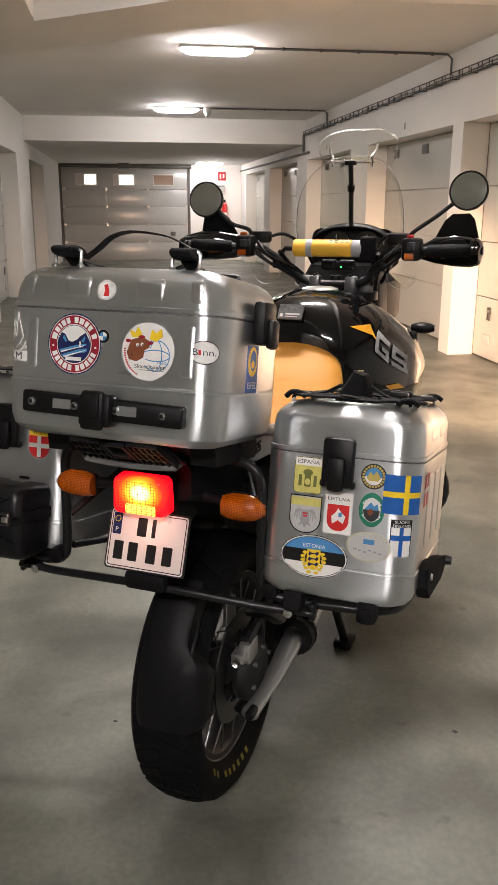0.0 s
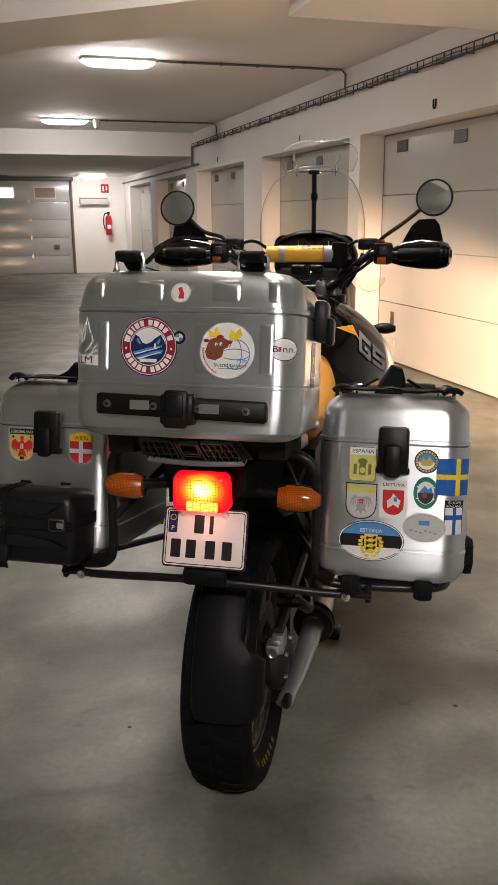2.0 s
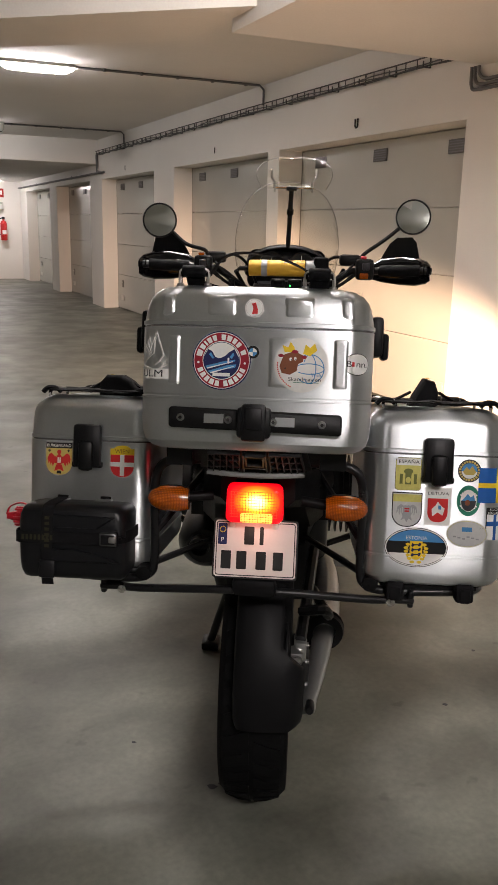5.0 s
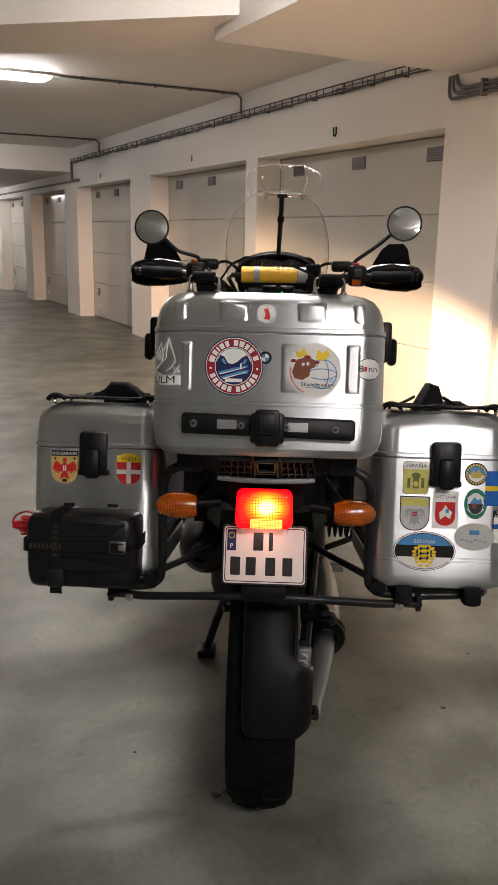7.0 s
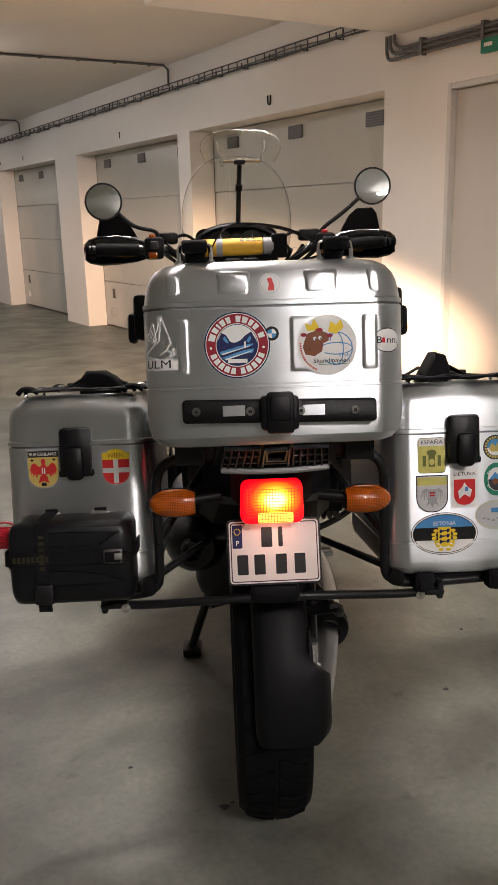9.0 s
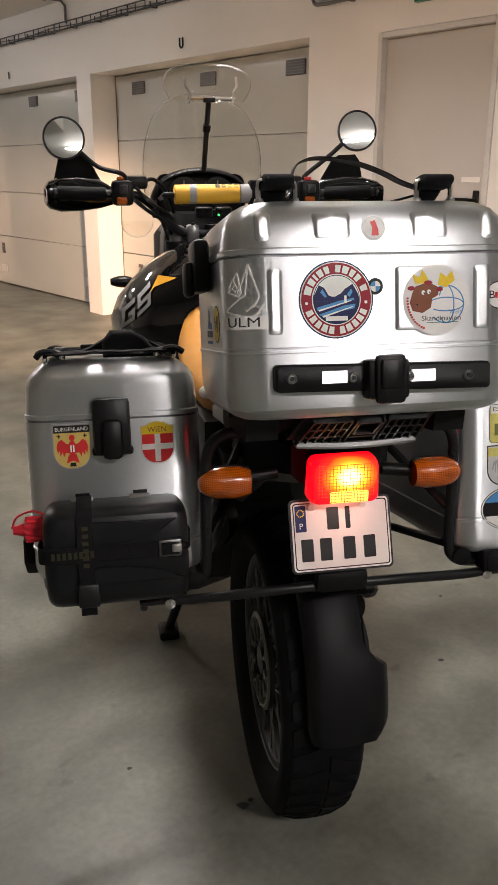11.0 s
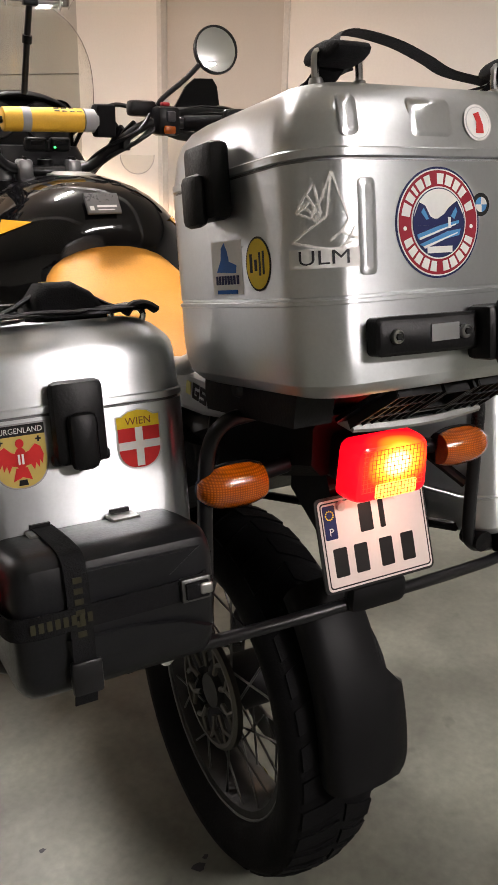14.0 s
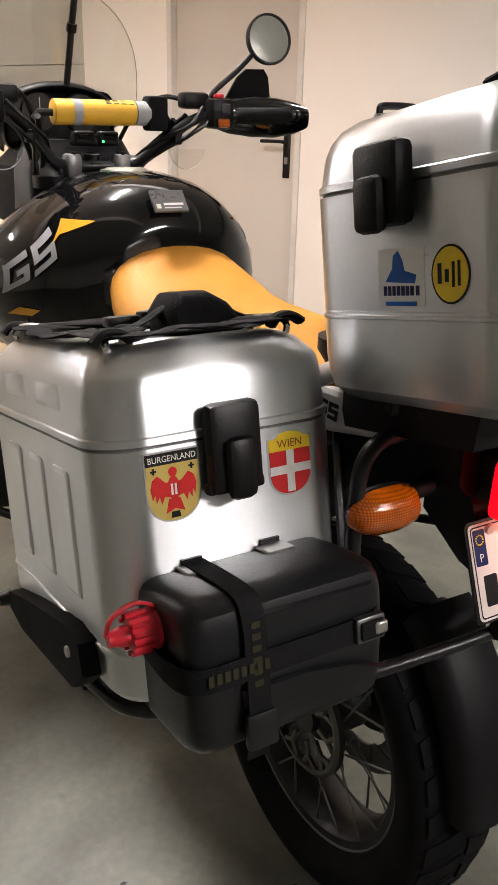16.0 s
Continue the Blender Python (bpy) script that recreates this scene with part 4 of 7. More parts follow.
for k in range(12):
    a = 2 * math.pi * k / 12
    slab(bm, ellipse(0.0022, 0.0022, -0.0665 + 0.0055 * math.cos(a), 0.094 + 0.0055 * math.sin(a), 6), plate_at, 0.0014)
part("star_ring", bm, "yellow", number_plate)["kind"] = "stuff"
part("country_letter", letters("P", 0.013, lambda u, v, h: plate_at(-0.0665 + u, 0.073 + v, h), 0.0014), "white", number_plate)
for cx, cz in ((-0.013, 0.083), (0.012, 0.083), (-0.058, 0.034), (-0.027, 0.034), (0.012, 0.034), (0.046, 0.034)):
    part("character_bar", slab(bmesh.new(), rounded(0.020 if cx != 0.012 or cz < 0.06 else 0.008, 0.036, 0.002, cx, cz), plate_at, 0.0011), "ink", number_plate)
for cx in (-0.048, 0.038):
    part("screw_cap", lathe(bmesh.new(), [(0, -0.004), (0.006, -0.003), (0.0075, 0)], plate_at(cx, 0.103, 0), "y", 14), "white", number_plate)
part("reflector", boxes(((-0.045, -0.30, 0.672), (0.045, -0.275, 0.712)), bevel=0.012), "mudguard", bike, "dark moulded tab under the plate")


def EGG(t):
    """Blunt inner end, widest near it, round outer end."""
    return (0.80 + 0.2 * math.sin(math.pi * min(1, t / 0.6))) if t < 0.3 else max(0.12, (1 - ((t - 0.3) / 0.71) ** 3.6)) ** 0.5


def indicator(sgn, at, parent, s=1.0):
    """Amber turn signal on a short black stalk."""
    bm = bmesh.new()
    rings = []
    for k in range(11):
        t = k / 10
        x = -0.042 + 0.084 * t
        r = EGG(t)
        rings.append([(at[0] + sgn * x * s, at[1] + s * (0.026 * r * math.sin(a) if math.sin(a) < 0 else 0.004 * math.sin(a)), at[2] + s * 0.027 * r * math.cos(a)) for a in (2 * math.pi * j / 20 for j in range(20))])
    loft(bm, rings)
    ob = part("indicator", bm, "amber", parent, "amber indicator lens", 50)
    bm = bmesh.new()
    rings = []
    for k in range(11):
        t = k / 10
        x = -0.042 + 0.084 * t
        r = EGG(t) * 1.04
        rings.append([(at[0] + sgn * x * s, at[1] + s * (0.001 + (0.022 * r * math.sin(a) if math.sin(a) > 0 else 0)), at[2] + s * 0.0275 * r * math.cos(a)) for a in (2 * math.pi * j / 20 for j in range(20))])
    loft(bm, rings)
    part("shell", bm, "black", ob, "black indicator shell")
    part("stalk", tube(bmesh.new(), [(at[0] - sgn * 0.03 * s, at[1] + 0.012, at[2]), (at[0] - sgn * 0.09, at[1] + 0.02, at[2] + 0.005)], 0.011, 10), "black", ob)


indicator(-1, (-0.183, -0.225, 0.851), bike)
indicator(1, (0.180, -0.225, 0.845), bike)

# luggage carrier: alloy edge and a sloping panel of triangular pockets
edge = []
for k in range(13):
    x = -0.092 + 0.184 * k / 12
    bow = 0.006 * (1 - (x / 0.092) ** 2)
    edge.append([(x, -0.328 - bow - d, 0.944 - bow * 0.5 + e) for d, e in ((-0.022, -0.003), (0.008, -0.004), (0.010, 0.0), (0.006, 0.005), (-0.022, 0.005))])
part("carrier_edge", loft(bmesh.new(), edge), "cast", bike, "aluminium carrier edge")
carrier = part("carrier", boxes(((-0.105, -0.31, 0.952), (0.105, -0.10, 0.957)), bevel=0.001, seg=1), "black", bike, "black luggage carrier plate")
SLOPE = Vector((0, -0.064, 0.052))
OUT = Vector((0, -0.052, -0.064)).normalized()


def pocket(u, v):
    """A place on the sloping panel: u across, v from the edge upwards."""
    return Vector((u * (1 - 0.10 * v), -0.326, 0.952)) + SLOPE * v


def web(bm, p, q, t=0.0011, depth=0.011):
    """An upright web between two places on the panel."""
    side = (q - p).cross(OUT).normalized() * t
    loft(bm, [[c + side + OUT * 0, c - side, c - side + OUT * depth, c + side + OUT * depth] for c in (p, q)])


for sgn in (-1, 1):
    bm = bmesh.new()
    xs = [0.030 + 0.0125 * k for k in range(6)]
    vs = (0.0, 0.33, 0.67, 1.0)
    for u in xs:
        web(bm, pocket(sgn * u, 0), pocket(sgn * u, 1))
    for v in vs:
        web(bm, pocket(sgn * xs[0], v), pocket(sgn * xs[-1], v))
    for v0, v1 in zip(vs, vs[1:]):
        for u0, u1 in zip(xs, xs[1:]):
            web(bm, pocket(sgn * u0, v0), pocket(sgn * u1, v1), 0.0009, 0.007)
    part("lattice", bm, "carrier", carrier, "triangular rib lattice under the carrier")["kind"] = "stuff"
for u0, v0, u1, v1 in ((-0.022, 0.02, 0.022, 0.02), (-0.022, 0.30, 0.022, 0.30), (-0.018, 0.42, 0.018, 0.42), (-0.022, 0.02, -0.022, 1.0), (0.022, 0.02, 0.022, 1.0), (-0.016, 0.42, -0.018, 0.92), (0.016, 0.42, 0.018, 0.92), (-0.018, 0.92, 0.018, 0.92)):
    bm = bmesh.new()
    web(bm, pocket(u0, v0), pocket(u1, v1), 0.0016, 0.012)
    part("guide_rib", bm, "carrier", carrier)
# added sheet: keeps the lit case bottom from showing through the pockets
part("carrier_back", loft(bmesh.new(), [[pocket(u, v) - OUT * d for u, v in ((-0.105, -0.05), (0.105, -0.05), (0.105, 1.1), (-0.105, 1.1))] for d in (0.0, 0.005)]), "black", carrier, "black sheet added behind the lattice to keep its pockets dark")
part("case_tray", loft(bmesh.new(), [rrect(-0.15, 0.15, -0.30, -0.06, 0.04, 0.955), rrect(-0.165, 0.165, -0.345, -0.04, 0.04, 0.992), rrect(-0.165, 0.165, -0.345, -0.04, 0.04, 1.008)]), "black", bike, "black mounting tray under the top case")
for sx in (-1, 1):
    part("tray_bracket", loft(bmesh.new(), [[(sx * x, y, z) for y, z in ((-0.335, 0.955), (-0.135, 0.918), (-0.128, 0.935), (-0.128, 1.005), (-0.340, 1.006))] for x in (0.120, 0.164, 0.168)]), "black", bike, "black case bracket")
    part("bracket_bolt", lathe(bmesh.new(), [(0, sx * 0.174), (0.007, sx * 0.174), (0.009, sx * 0.170), (0.011, sx * 0.167)], (0, -0.215, 0.965), "x", 14), "tube", bike)

# pannier rails and cross bar
for sx in (-1, 1):
    pts = smooth_line([(sx * 0.06, -0.19, 0.930), (sx * 0.15, -0.212, 0.932), (sx * 0.186, -0.218, 0.928), (sx * 0.207, -0.22, 0.905), (sx * 0.213, -0.22, 0.85), (sx * 0.214, -0.225, 0.72), (sx * 0.225, -0.225, 0.683),
                       (sx * 0.27, -0.22, 0.668), (sx * 0.40, -0.21, 0.667), (sx * 0.455, -0.19, 0.665), (sx * 0.475, -0.12, 0.653), (sx * 0.475, 0.08, 0.617), (sx * 0.44, 0.18, 0.60), (sx * 0.25, 0.23, 0.60)], 5)
    rail = part("pannier_rail", tube(bmesh.new(), pts, 0.0095, 10), "tube", bike, "black tubular pannier rail")
    part("rail_stay", tube(bmesh.new(), [(sx * 0.212, -0.212, 0.775), (sx * 0.120, -0.06, 0.875)], 0.008, 8), "tube", rail)
    part("rail_stay", tube(bmesh.new(), [(sx * 0.215, -0.20, 0.70), (sx * 0.10, 0.25, 0.60)], 0.008, 8), "tube", rail)
    part("joint_bolt", lathe(bmesh.new(), [(0, -0.012), (0.009, -0.010), (0.009, 0.008), (0, 0.008)], (sx * 0.278, -0.245, 0.657), "y", 12), "chrome", rail)
    part("clamp", boxes(((sx * 0.305 - 0.022, -0.245, 0.650), (sx * 0.305 + 0.022, -0.215, 0.662)), ((sx * 0.32 - 0.006, -0.242, 0.640), (sx * 0.32 + 0.006, -0.22, 0.675)), bevel=0.003, seg=1), "tube", rail)
    part("rubber_foot", lathe(bmesh.new(), [(0, -0.022), (0.016, -0.02), (0.018, 0), (0.016, 0.015), (0, 0.015)], (sx * 0.235, -0.22, 0.688), "y", 14), "black", rail)
bar = smooth_line([(-0.278, -0.24, 0.657), (-0.23, -0.25, 0.660), (-0.10, -0.275, 0.676), (0, -0.28, 0.680), (0.10, -0.275, 0.676), (0.23, -0.25, 0.660), (0.278, -0.24, 0.657)], 5)
part("cross_bar", tube(bmesh.new(), bar, 0.0085, 10), "tube", bike, "black cross bar between the pannier rails")

# centre stand
for sx in (-1, 1):
    fx, fy = (-0.20, 0.73) if sx < 0 else (0.15, 0.80)
    st = part("stand_leg", tube(bmesh.new(), [(sx * 0.11, fy - 0.10, 0.33), (fx * 0.85, fy - 0.03, 0.13), (fx, fy, 0.022)], 0.014, 10), "tube", bike, "black stand leg")
    part("stand_foot", boxes(((fx - 0.03, fy - 0.035, 0.0), (fx + 0.03, fy + 0.04, 0.028)), bevel=0.008), "black", st)
part("stand_bridge", tube(bmesh.new(), [(-0.135, 0.56, 0.25), (0.12, 0.70, 0.25)], 0.012, 8), "tube", bike)

# engine and cylinders, partly hidden
part("engine", boxes(((-0.17, 0.45, 0.30), (0.17, 1.15, 0.68)), bevel=0.06, seg=3), "rim", bike, "dark flat-twin engine block")
for sx in (-1, 1):
    rings = [[(sx * x, 0.95 + r * math.cos(a), 0.50 + r * 0.85 * math.sin(a)) for a in (2 * math.pi * j / 20 for j in range(20))] for x, r in ((0.15, 0.095), (0.2, 0.115), (0.30, 0.12), (0.36, 0.11), (0.385, 0.07))]
    cyl = part("cylinder", loft(bmesh.new(), rings), "rim", bike, "finned engine cylinder")
    for k in range(6):
        x = sx * (0.19 + 0.02 * k)
        part("fin", lathe(bmesh.new(), [(0.09, -0.002), (0.135, -0.002), (0.135, 0.002), (0.09, 0.002)], (x, 0.95, 0.50), "x", 24), "rim", cyl)
    part("footrest", boxes(((sx * 0.20 - 0.04, 0.62, 0.36), (sx * 0.20 + 0.04, 0.66, 0.38)), bevel=0.006), "steel", bike)


# tank: skinned sections along the length, the top narrower than the shoulders
def tank_ring(y, w, z0, z1, top, n=28):
    out = []
    for k in range(n):
        a = 2 * math.pi * k / n
        c, s = math.cos(a), math.sin(a)
        x = w * math.copysign(abs(c) ** 0.72, c)
        zc, zh = (z0 + z1) / 2, (z1 - z0) / 2
        zz = zc + zh * math.copysign(abs(s) ** 0.8, s)
        f = max(0.0, (zz - zc) / zh)
        out.append((x * (1 - (1 - top) * f ** 1.6), y, zz))
    return out


TANK = [(0.655, 0.12, 0.85, 1.045, 0.8), (0.672, 0.16, 0.83, 1.088, 0.76), (0.705, 0.205, 0.77, 1.124, 0.74), (0.785, 0.252, 0.73, 1.142, 0.70), (0.88, 0.290, 0.70, 1.148, 0.66), (0.98, 0.31, 0.69, 1.142, 0.62),
        (1.08, 0.315, 0.69, 1.115, 0.60), (1.18, 0.30, 0.72, 1.07, 0.60), (1.28, 0.265, 0.78, 1.03, 0.6), (1.36, 0.20, 0.88, 1.02, 0.7)]
tank_rings = [tank_ring(*t) for t in TANK]
tank = part("tank", loft(bmesh.new(), tank_rings), "gloss", bike, "glossy black fuel tank with grey letters and ochre flashes", 60)


def tank_x(y, z):
    """Half width of the tank at a place on its side."""
    for a, b in zip(TANK, TANK[1:]):
        if a[0] <= y <= b[0]:
            t = (y - a[0]) / (b[0] - a[0])
            w, z0, z1, top = (a[i] + t * (b[i] - a[i]) for i in (1, 2, 3, 4))
            zc, zh = (z0 + z1) / 2, (z1 - z0) / 2
            s = max(-0.999, min(0.999, (z - zc) / zh))
            sn = abs(s) ** (1 / 0.8)
            c = max(0.0, 1 - sn * sn) ** 0.5
            f = max(0.0, s)
            return w * c ** 0.72 * (1 - (1 - top) * f ** 1.6)
    return 0.1


def on_tank(sx, polys, mat, name, label=""):
    """Flat shapes given in (y, z), laid on the tank's side; cut fine so that they follow it."""
    bm = bmesh.new()
    for poly in polys:
        f = bm.faces.new([bm.verts.new((0, y, z)) for y, z in poly])
        bmesh.ops.triangulate(bm, faces=[f])
    for _ in range(3):
        bmesh.ops.subdivide_edges(bm, edges=[e for e in bm.edges if e.calc_length() > 0.012], cuts=1, use_grid_fill=False)
        bmesh.ops.triangulate(bm, faces=bm.faces[:])
    for v in bm.verts:
        v.co.x = sx * (tank_x(v.co.y, v.co.z) + 0.0025)
    return part(name, bm, mat, tank, label, 60)


def on_shoulder(sx, polys, mat, name, label=""):
    """Flat shapes given in (half width, z), laid on the shoulder of the tank where it flares out."""
    bm = bmesh.new()
    for poly in polys:
        f = bm.faces.new([bm.verts.new((x, 0, z)) for x, z in poly])
        bmesh.ops.triangulate(bm, faces=[f])
    for _ in range(3):
        bmesh.ops.subdivide_edges(bm, edges=[e for e in bm.edges if e.calc_length() > 0.008], cuts=1, use_grid_fill=False)
        bmesh.ops.triangulate(bm, faces=bm.faces[:])
    for v in bm.verts:
        lo, hi = 0.665, 1.0
        for _ in range(24):
            mid = (lo + hi) / 2
            if tank_x(mid, v.co.z) < v.co.x:
                lo = mid
            else:
                hi = mid
        v.co = (sx * (v.co.x + 0.0015), lo - 0.003, v.co.z)
    return part(name, bm, mat, tank, label, 60)


def glyph(strokes, low_left, low_right, up_left):
    a, b, c = (Vector(p) for p in (low_left, low_right, up_left))
    return [[tuple(a + (b - a) * u + (c - a) * v) for u, v in quad] for quad in strokes]


def bar_(u0, v0, u1, v1):
    return [(u0, v0), (u1, v0), (u1, v1), (u0, v1)]


G_ = [bar_(0, 0.78, 1, 1), bar_(0, 0.22, 0.24, 0.78), bar_(0, 0, 1, 0.22), bar_(0.76, 0.22, 1, 0.56), bar_(0.5, 0.36, 0.76, 0.56)]
S_ = [bar_(0, 0.78, 1, 1), bar_(0, 0.60, 0.24, 0.78), bar_(0, 0.40, 1, 0.60), bar_(0.76, 0.22, 1, 0.40), bar_(0, 0, 1, 0.22)]
for sx in (-1, 1):
    on_shoulder(sx, [[(0.222, 1.010), (0.192, 1.062), (0.150, 1.064), (0.204, 1.034)]], "ochre", "flash", "ochre flash on the tank side")
    first, second = ((0.292, 0.902), (0.257, 0.943), (0.287, 0.958)), ((0.251, 0.950), (0.217, 0.991), (0.246, 1.004))
    if sx > 0:
        first, second = [((b[0], b[1]), (a[0], a[1]), (b[0] + c[0] - a[0], b[1] + c[1] - a[1])) for a, b, c in (second, first)]
    on_shoulder(sx, glyph(G_, *first), "grey", "emblem", "grey block emblem")
    on_shoulder(sx, glyph(S_, *second), "grey", "emblem")
    on_shoulder(sx, [[(0.286, 0.862), (0.256, 0.868), (0.246, 0.884), (0.272, 0.882)]], "ochre", "flash")
    part("tank_panel", loft(bmesh.new(), [[(sx * x, y, z) for y, z in ((0.80, 0.80), (1.08, 0.80), (1.02, 0.885), (0.84, 0.885))] for x in (0.20, 0.262)]), "black", bike, "black lower side panel")
part("filler_cap", lathe(bmesh.new(), [(0.0, 0.011), (0.043, 0.011), (0.047, 0.008), (0.056, 0.007), (0.060, -0.01)], (0.003, 0.912, 1.139), "z", 32), "steel", tank, "round steel filler cap with a ring")
label_turn = Matrix.Translation((-0.015, 0.674, 1.107)) @ pose(0, 0, 0, -40) @ Matrix.Translation((0, -0.6875, -1.09))
bm = boxes(((-0.034, 0.683, 1.056), (0.038, 0.69, 1.104)), bevel=0.001, seg=1)
bm.transform(label_turn)
lab = part("dealer_label", bm, "label_grey", tank, "grey sticker with small unreadable print")
bm = boxes(((-0.012, 0.6825, 1.069), (0.030, 0.6835, 1.074)), ((-0.012, 0.6825, 1.062), (0.024, 0.6835, 1.0645)), ((-0.028, 0.6825, 1.062), (-0.019, 0.6835, 1.072)))
bm.transform(label_turn)
part("print", bm, "white", lab, "pale print in plain bars")

# seat: rider's part rises on to the tank, pillion part runs back under the top case
SEAT = [(0.705, 0.05, 0.92, 1.010), (0.69, 0.10, 0.89, 1.024), (0.655, 0.145, 0.86, 1.016), (0.60, 0.163, 0.85, 0.980), (0.54, 0.17, 0.84, 0.950), (0.46, 0.172, 0.835, 0.938), (0.36, 0.172, 0.83, 0.937),
        (0.25, 0.17, 0.83, 0.940), (0.18, 0.165, 0.83, 0.945), (0.08, 0.16, 0.875, 0.952), (-0.04, 0.15, 0.925, 0.962), (-0.10, 0.12, 0.935, 0.960)]
rings = []
for y, w, z0, z1 in SEAT:
    ring = []
    for k in range(24):
        a = 2 * math.pi * k / 24
        c, s = math.cos(a), math.sin(a)
        soft = min(1.0, max(0.0, (y - 0.5) / 0.15))
        ring.append((w * math.copysign(abs(c) ** (0.6 + 0.35 * soft), c), y, (z0 + z1) / 2 + (z1 - z0) / 2 * math.copysign(abs(s) ** (0.75 + 0.15 * soft), s)))
    rings.append(ring)
seat = part("seat", loft(bmesh.new(), rings), "seat", bike, "ochre yellow leather seat", 60)
part("seat_base", loft(bmesh.new(), [rrect(-0.15, 0.15, -0.1, 0.62, 0.06, 0.80), rrect(-0.16, 0.16, -0.1, 0.64, 0.06, 0.845)]), "black", bike)
for sx in (-1, 1):
    bm = tube(bmesh.new(), smooth_line([(sx * 0.158, 0.16, 0.90), (sx * 0.160, 0.02, 0.935), (sx * 0.164, -0.06, 0.955), (sx * 0.165, -0.12, 0.985), (sx * 0.150, -0.14, 1.002)], 5), 0.013, 10)
    part("grab_rail", bm, "cast", bike, "silver grab rail")
    part("side_cover", loft(bmesh.new(), [[(sx * x, y, z) for y, z in ((0.05, 0.72), (0.5, 0.62), (0.52, 0.84), (0.05, 0.87))] for x in (0.13, 0.175)]), "black", bike, "black lower side cover")
    rings = [[(sx * (x - d), y, z) for d, z in ((0.0, z1 - 0.006), (0.004, z1), (0.03, z1), (0.03, z0), (0.004, z0), (0.0, z0 + 0.006))] for y, x, z0, z1 in ((0.10, 0.152, 0.862, 0.915), (0.02, 0.152, 0.878, 0.934), (-0.08, 0.151, 0.890, 0.944), (-0.15, 0.148, 0.905, 0.944), (-0.20, 0.142, 0.922, 0.940))]
    tc = part("tail_cover", loft(bmesh.new(), rings), "clear", bike, "pale grey tail cover with a dark block emblem", 30)
    side = (leftside if sx < 0 else rightside)(sx * 0.1515)(-0.077, 0.918)
    bm = bmesh.new()
    for strokes_, u0 in ((G_, -0.020), (S_, 0.002)):
        for poly in glyph(strokes_, (u0, -0.010), (u0 + 0.018, -0.010), (u0 + 0.003, 0.012)):
            slab(bm, poly, side, 0.0012)
    part("emblem", bm, "ink", tc, "dark block emblem")
    part("flash", slab(bmesh.new(), [(-0.040, -0.008), (-0.027, -0.008), (-0.024, 0.010), (-0.037, 0.010)], side, 0.0012), "pale", tc, "faded yellow flash")

# fork, bars, clamps
for sx in (-1, 1):
    f = part("fork_tube", tube(bmesh.new(), [(sx * 0.100, 1.125, 1.14), (sx * 0.098, 1.52, 0.42)], 0.024, 16), "tube", bike, "black fork leg")
    part("fork_cap", lathe(bmesh.new(), [(0, 0.020), (0.012, 0.020), (0.021, 0.015), (0.025, 0.004), (0.023, -0.03), (0, -0.03)], (sx * 0.102, 1.12, 1.148), "z", 20), "bracket_grey", bike, "grey fork cap")
part("steering_cover", loft(bmesh.new(), [rrect(-0.15, 0.15, 1.10, 1.30, 0.04, 1.02), rrect(-0.14, 0.14, 1.13, 1.32, 0.04, 1.13), rrect(-0.11, 0.11, 1.16, 1.33, 0.04, 1.20)]), "black", bike, "black cover round the steering head")
part("fork_bridge", loft(bmesh.new(), [rrect(-0.14, 0.14, 1.07, 1.17, 0.04, 1.095), rrect(-0.14, 0.14, 1.07, 1.17, 0.04, 1.122)]), "black", bike)
part("axle_front", tube(bmesh.new(), [(-0.12, 1.569, 0.335), (0.12, 1.569, 0.335)], 0.014, 10), "steel", bike)
part("front_mudguard", lathe(bmesh.new(), [(0.35, -0.075), (0.37, -0.05), (0.375, 0), (0.37, 0.05), (0.35, 0.075), (0.345, 0.07), (0.365, 0), (0.345, -0.07), (0.35, -0.075)], (0, 1.569, 0.335), "x", 20, (radians(40), radians(150))), "gloss", bike, "black front mudguard")
bars = smooth_line([(-0.455, 0.945, 1.268), (-0.30, 0.985, 1.262), (-0.22, 1.0, 1.255), (-0.15, 1.045, 1.200), (-0.085, 1.085, 1.150), (0.085, 1.085, 1.150), (0.15, 1.045, 1.200), (0.22, 1.0, 1.255), (0.30, 0.985, 1.262), (0.455, 0.945, 1.268)], 5)
hb = part("handlebar", tube(bmesh.new(), bars, 0.0125, 12), "tube", bike, "black wide handlebar")
part("bar_pad", tube(bmesh.new(), [(-0.118, 1.03, 1.260), (-0.116, 1.03, 1.260), (0.070, 1.03, 1.262), (0.072, 1.03, 1.262)], 0.027, 20, taper=[0.9, 1, 1, 0.9]), "pad", hb, "yellow padded bar cover")
part("bar_pad_end", tube(bmesh.new(), [(0.074, 1.03, 1.262), (0.106, 1.03, 1.262)], 0.0265, 20), "grey", hb, "grey end of the bar cover")
part("bar_pad_stripe", tube(bmesh.new(), [(-0.075, 1.03, 1.2605), (-0.055, 1.03, 1.2605)], 0.0276, 20), "grey", hb)
bm = bmesh.new()
for k in range(4):
    slab(bm, rect(0.013, 0.014, 0.0065 + 0.018 * k, 0), lambda u, v, h: (u, 1.03 + (0.0272 + h) * math.cos(2.15 - v / 0.027), 1.2615 + (0.0272 + h) * math.sin(2.15 - v / 0.027)), 0.0004)
part("pad_print", bm, "ink", hb, "dark print in plain bars")
part("cross_brace", tube(bmesh.new(), [(-0.16, 1.03, 1.245), (-0.15, 1.03, 1.258), (0.15, 1.03, 1.262), (0.16, 1.03, 1.245)], 0.008, 8), "tube", hb)
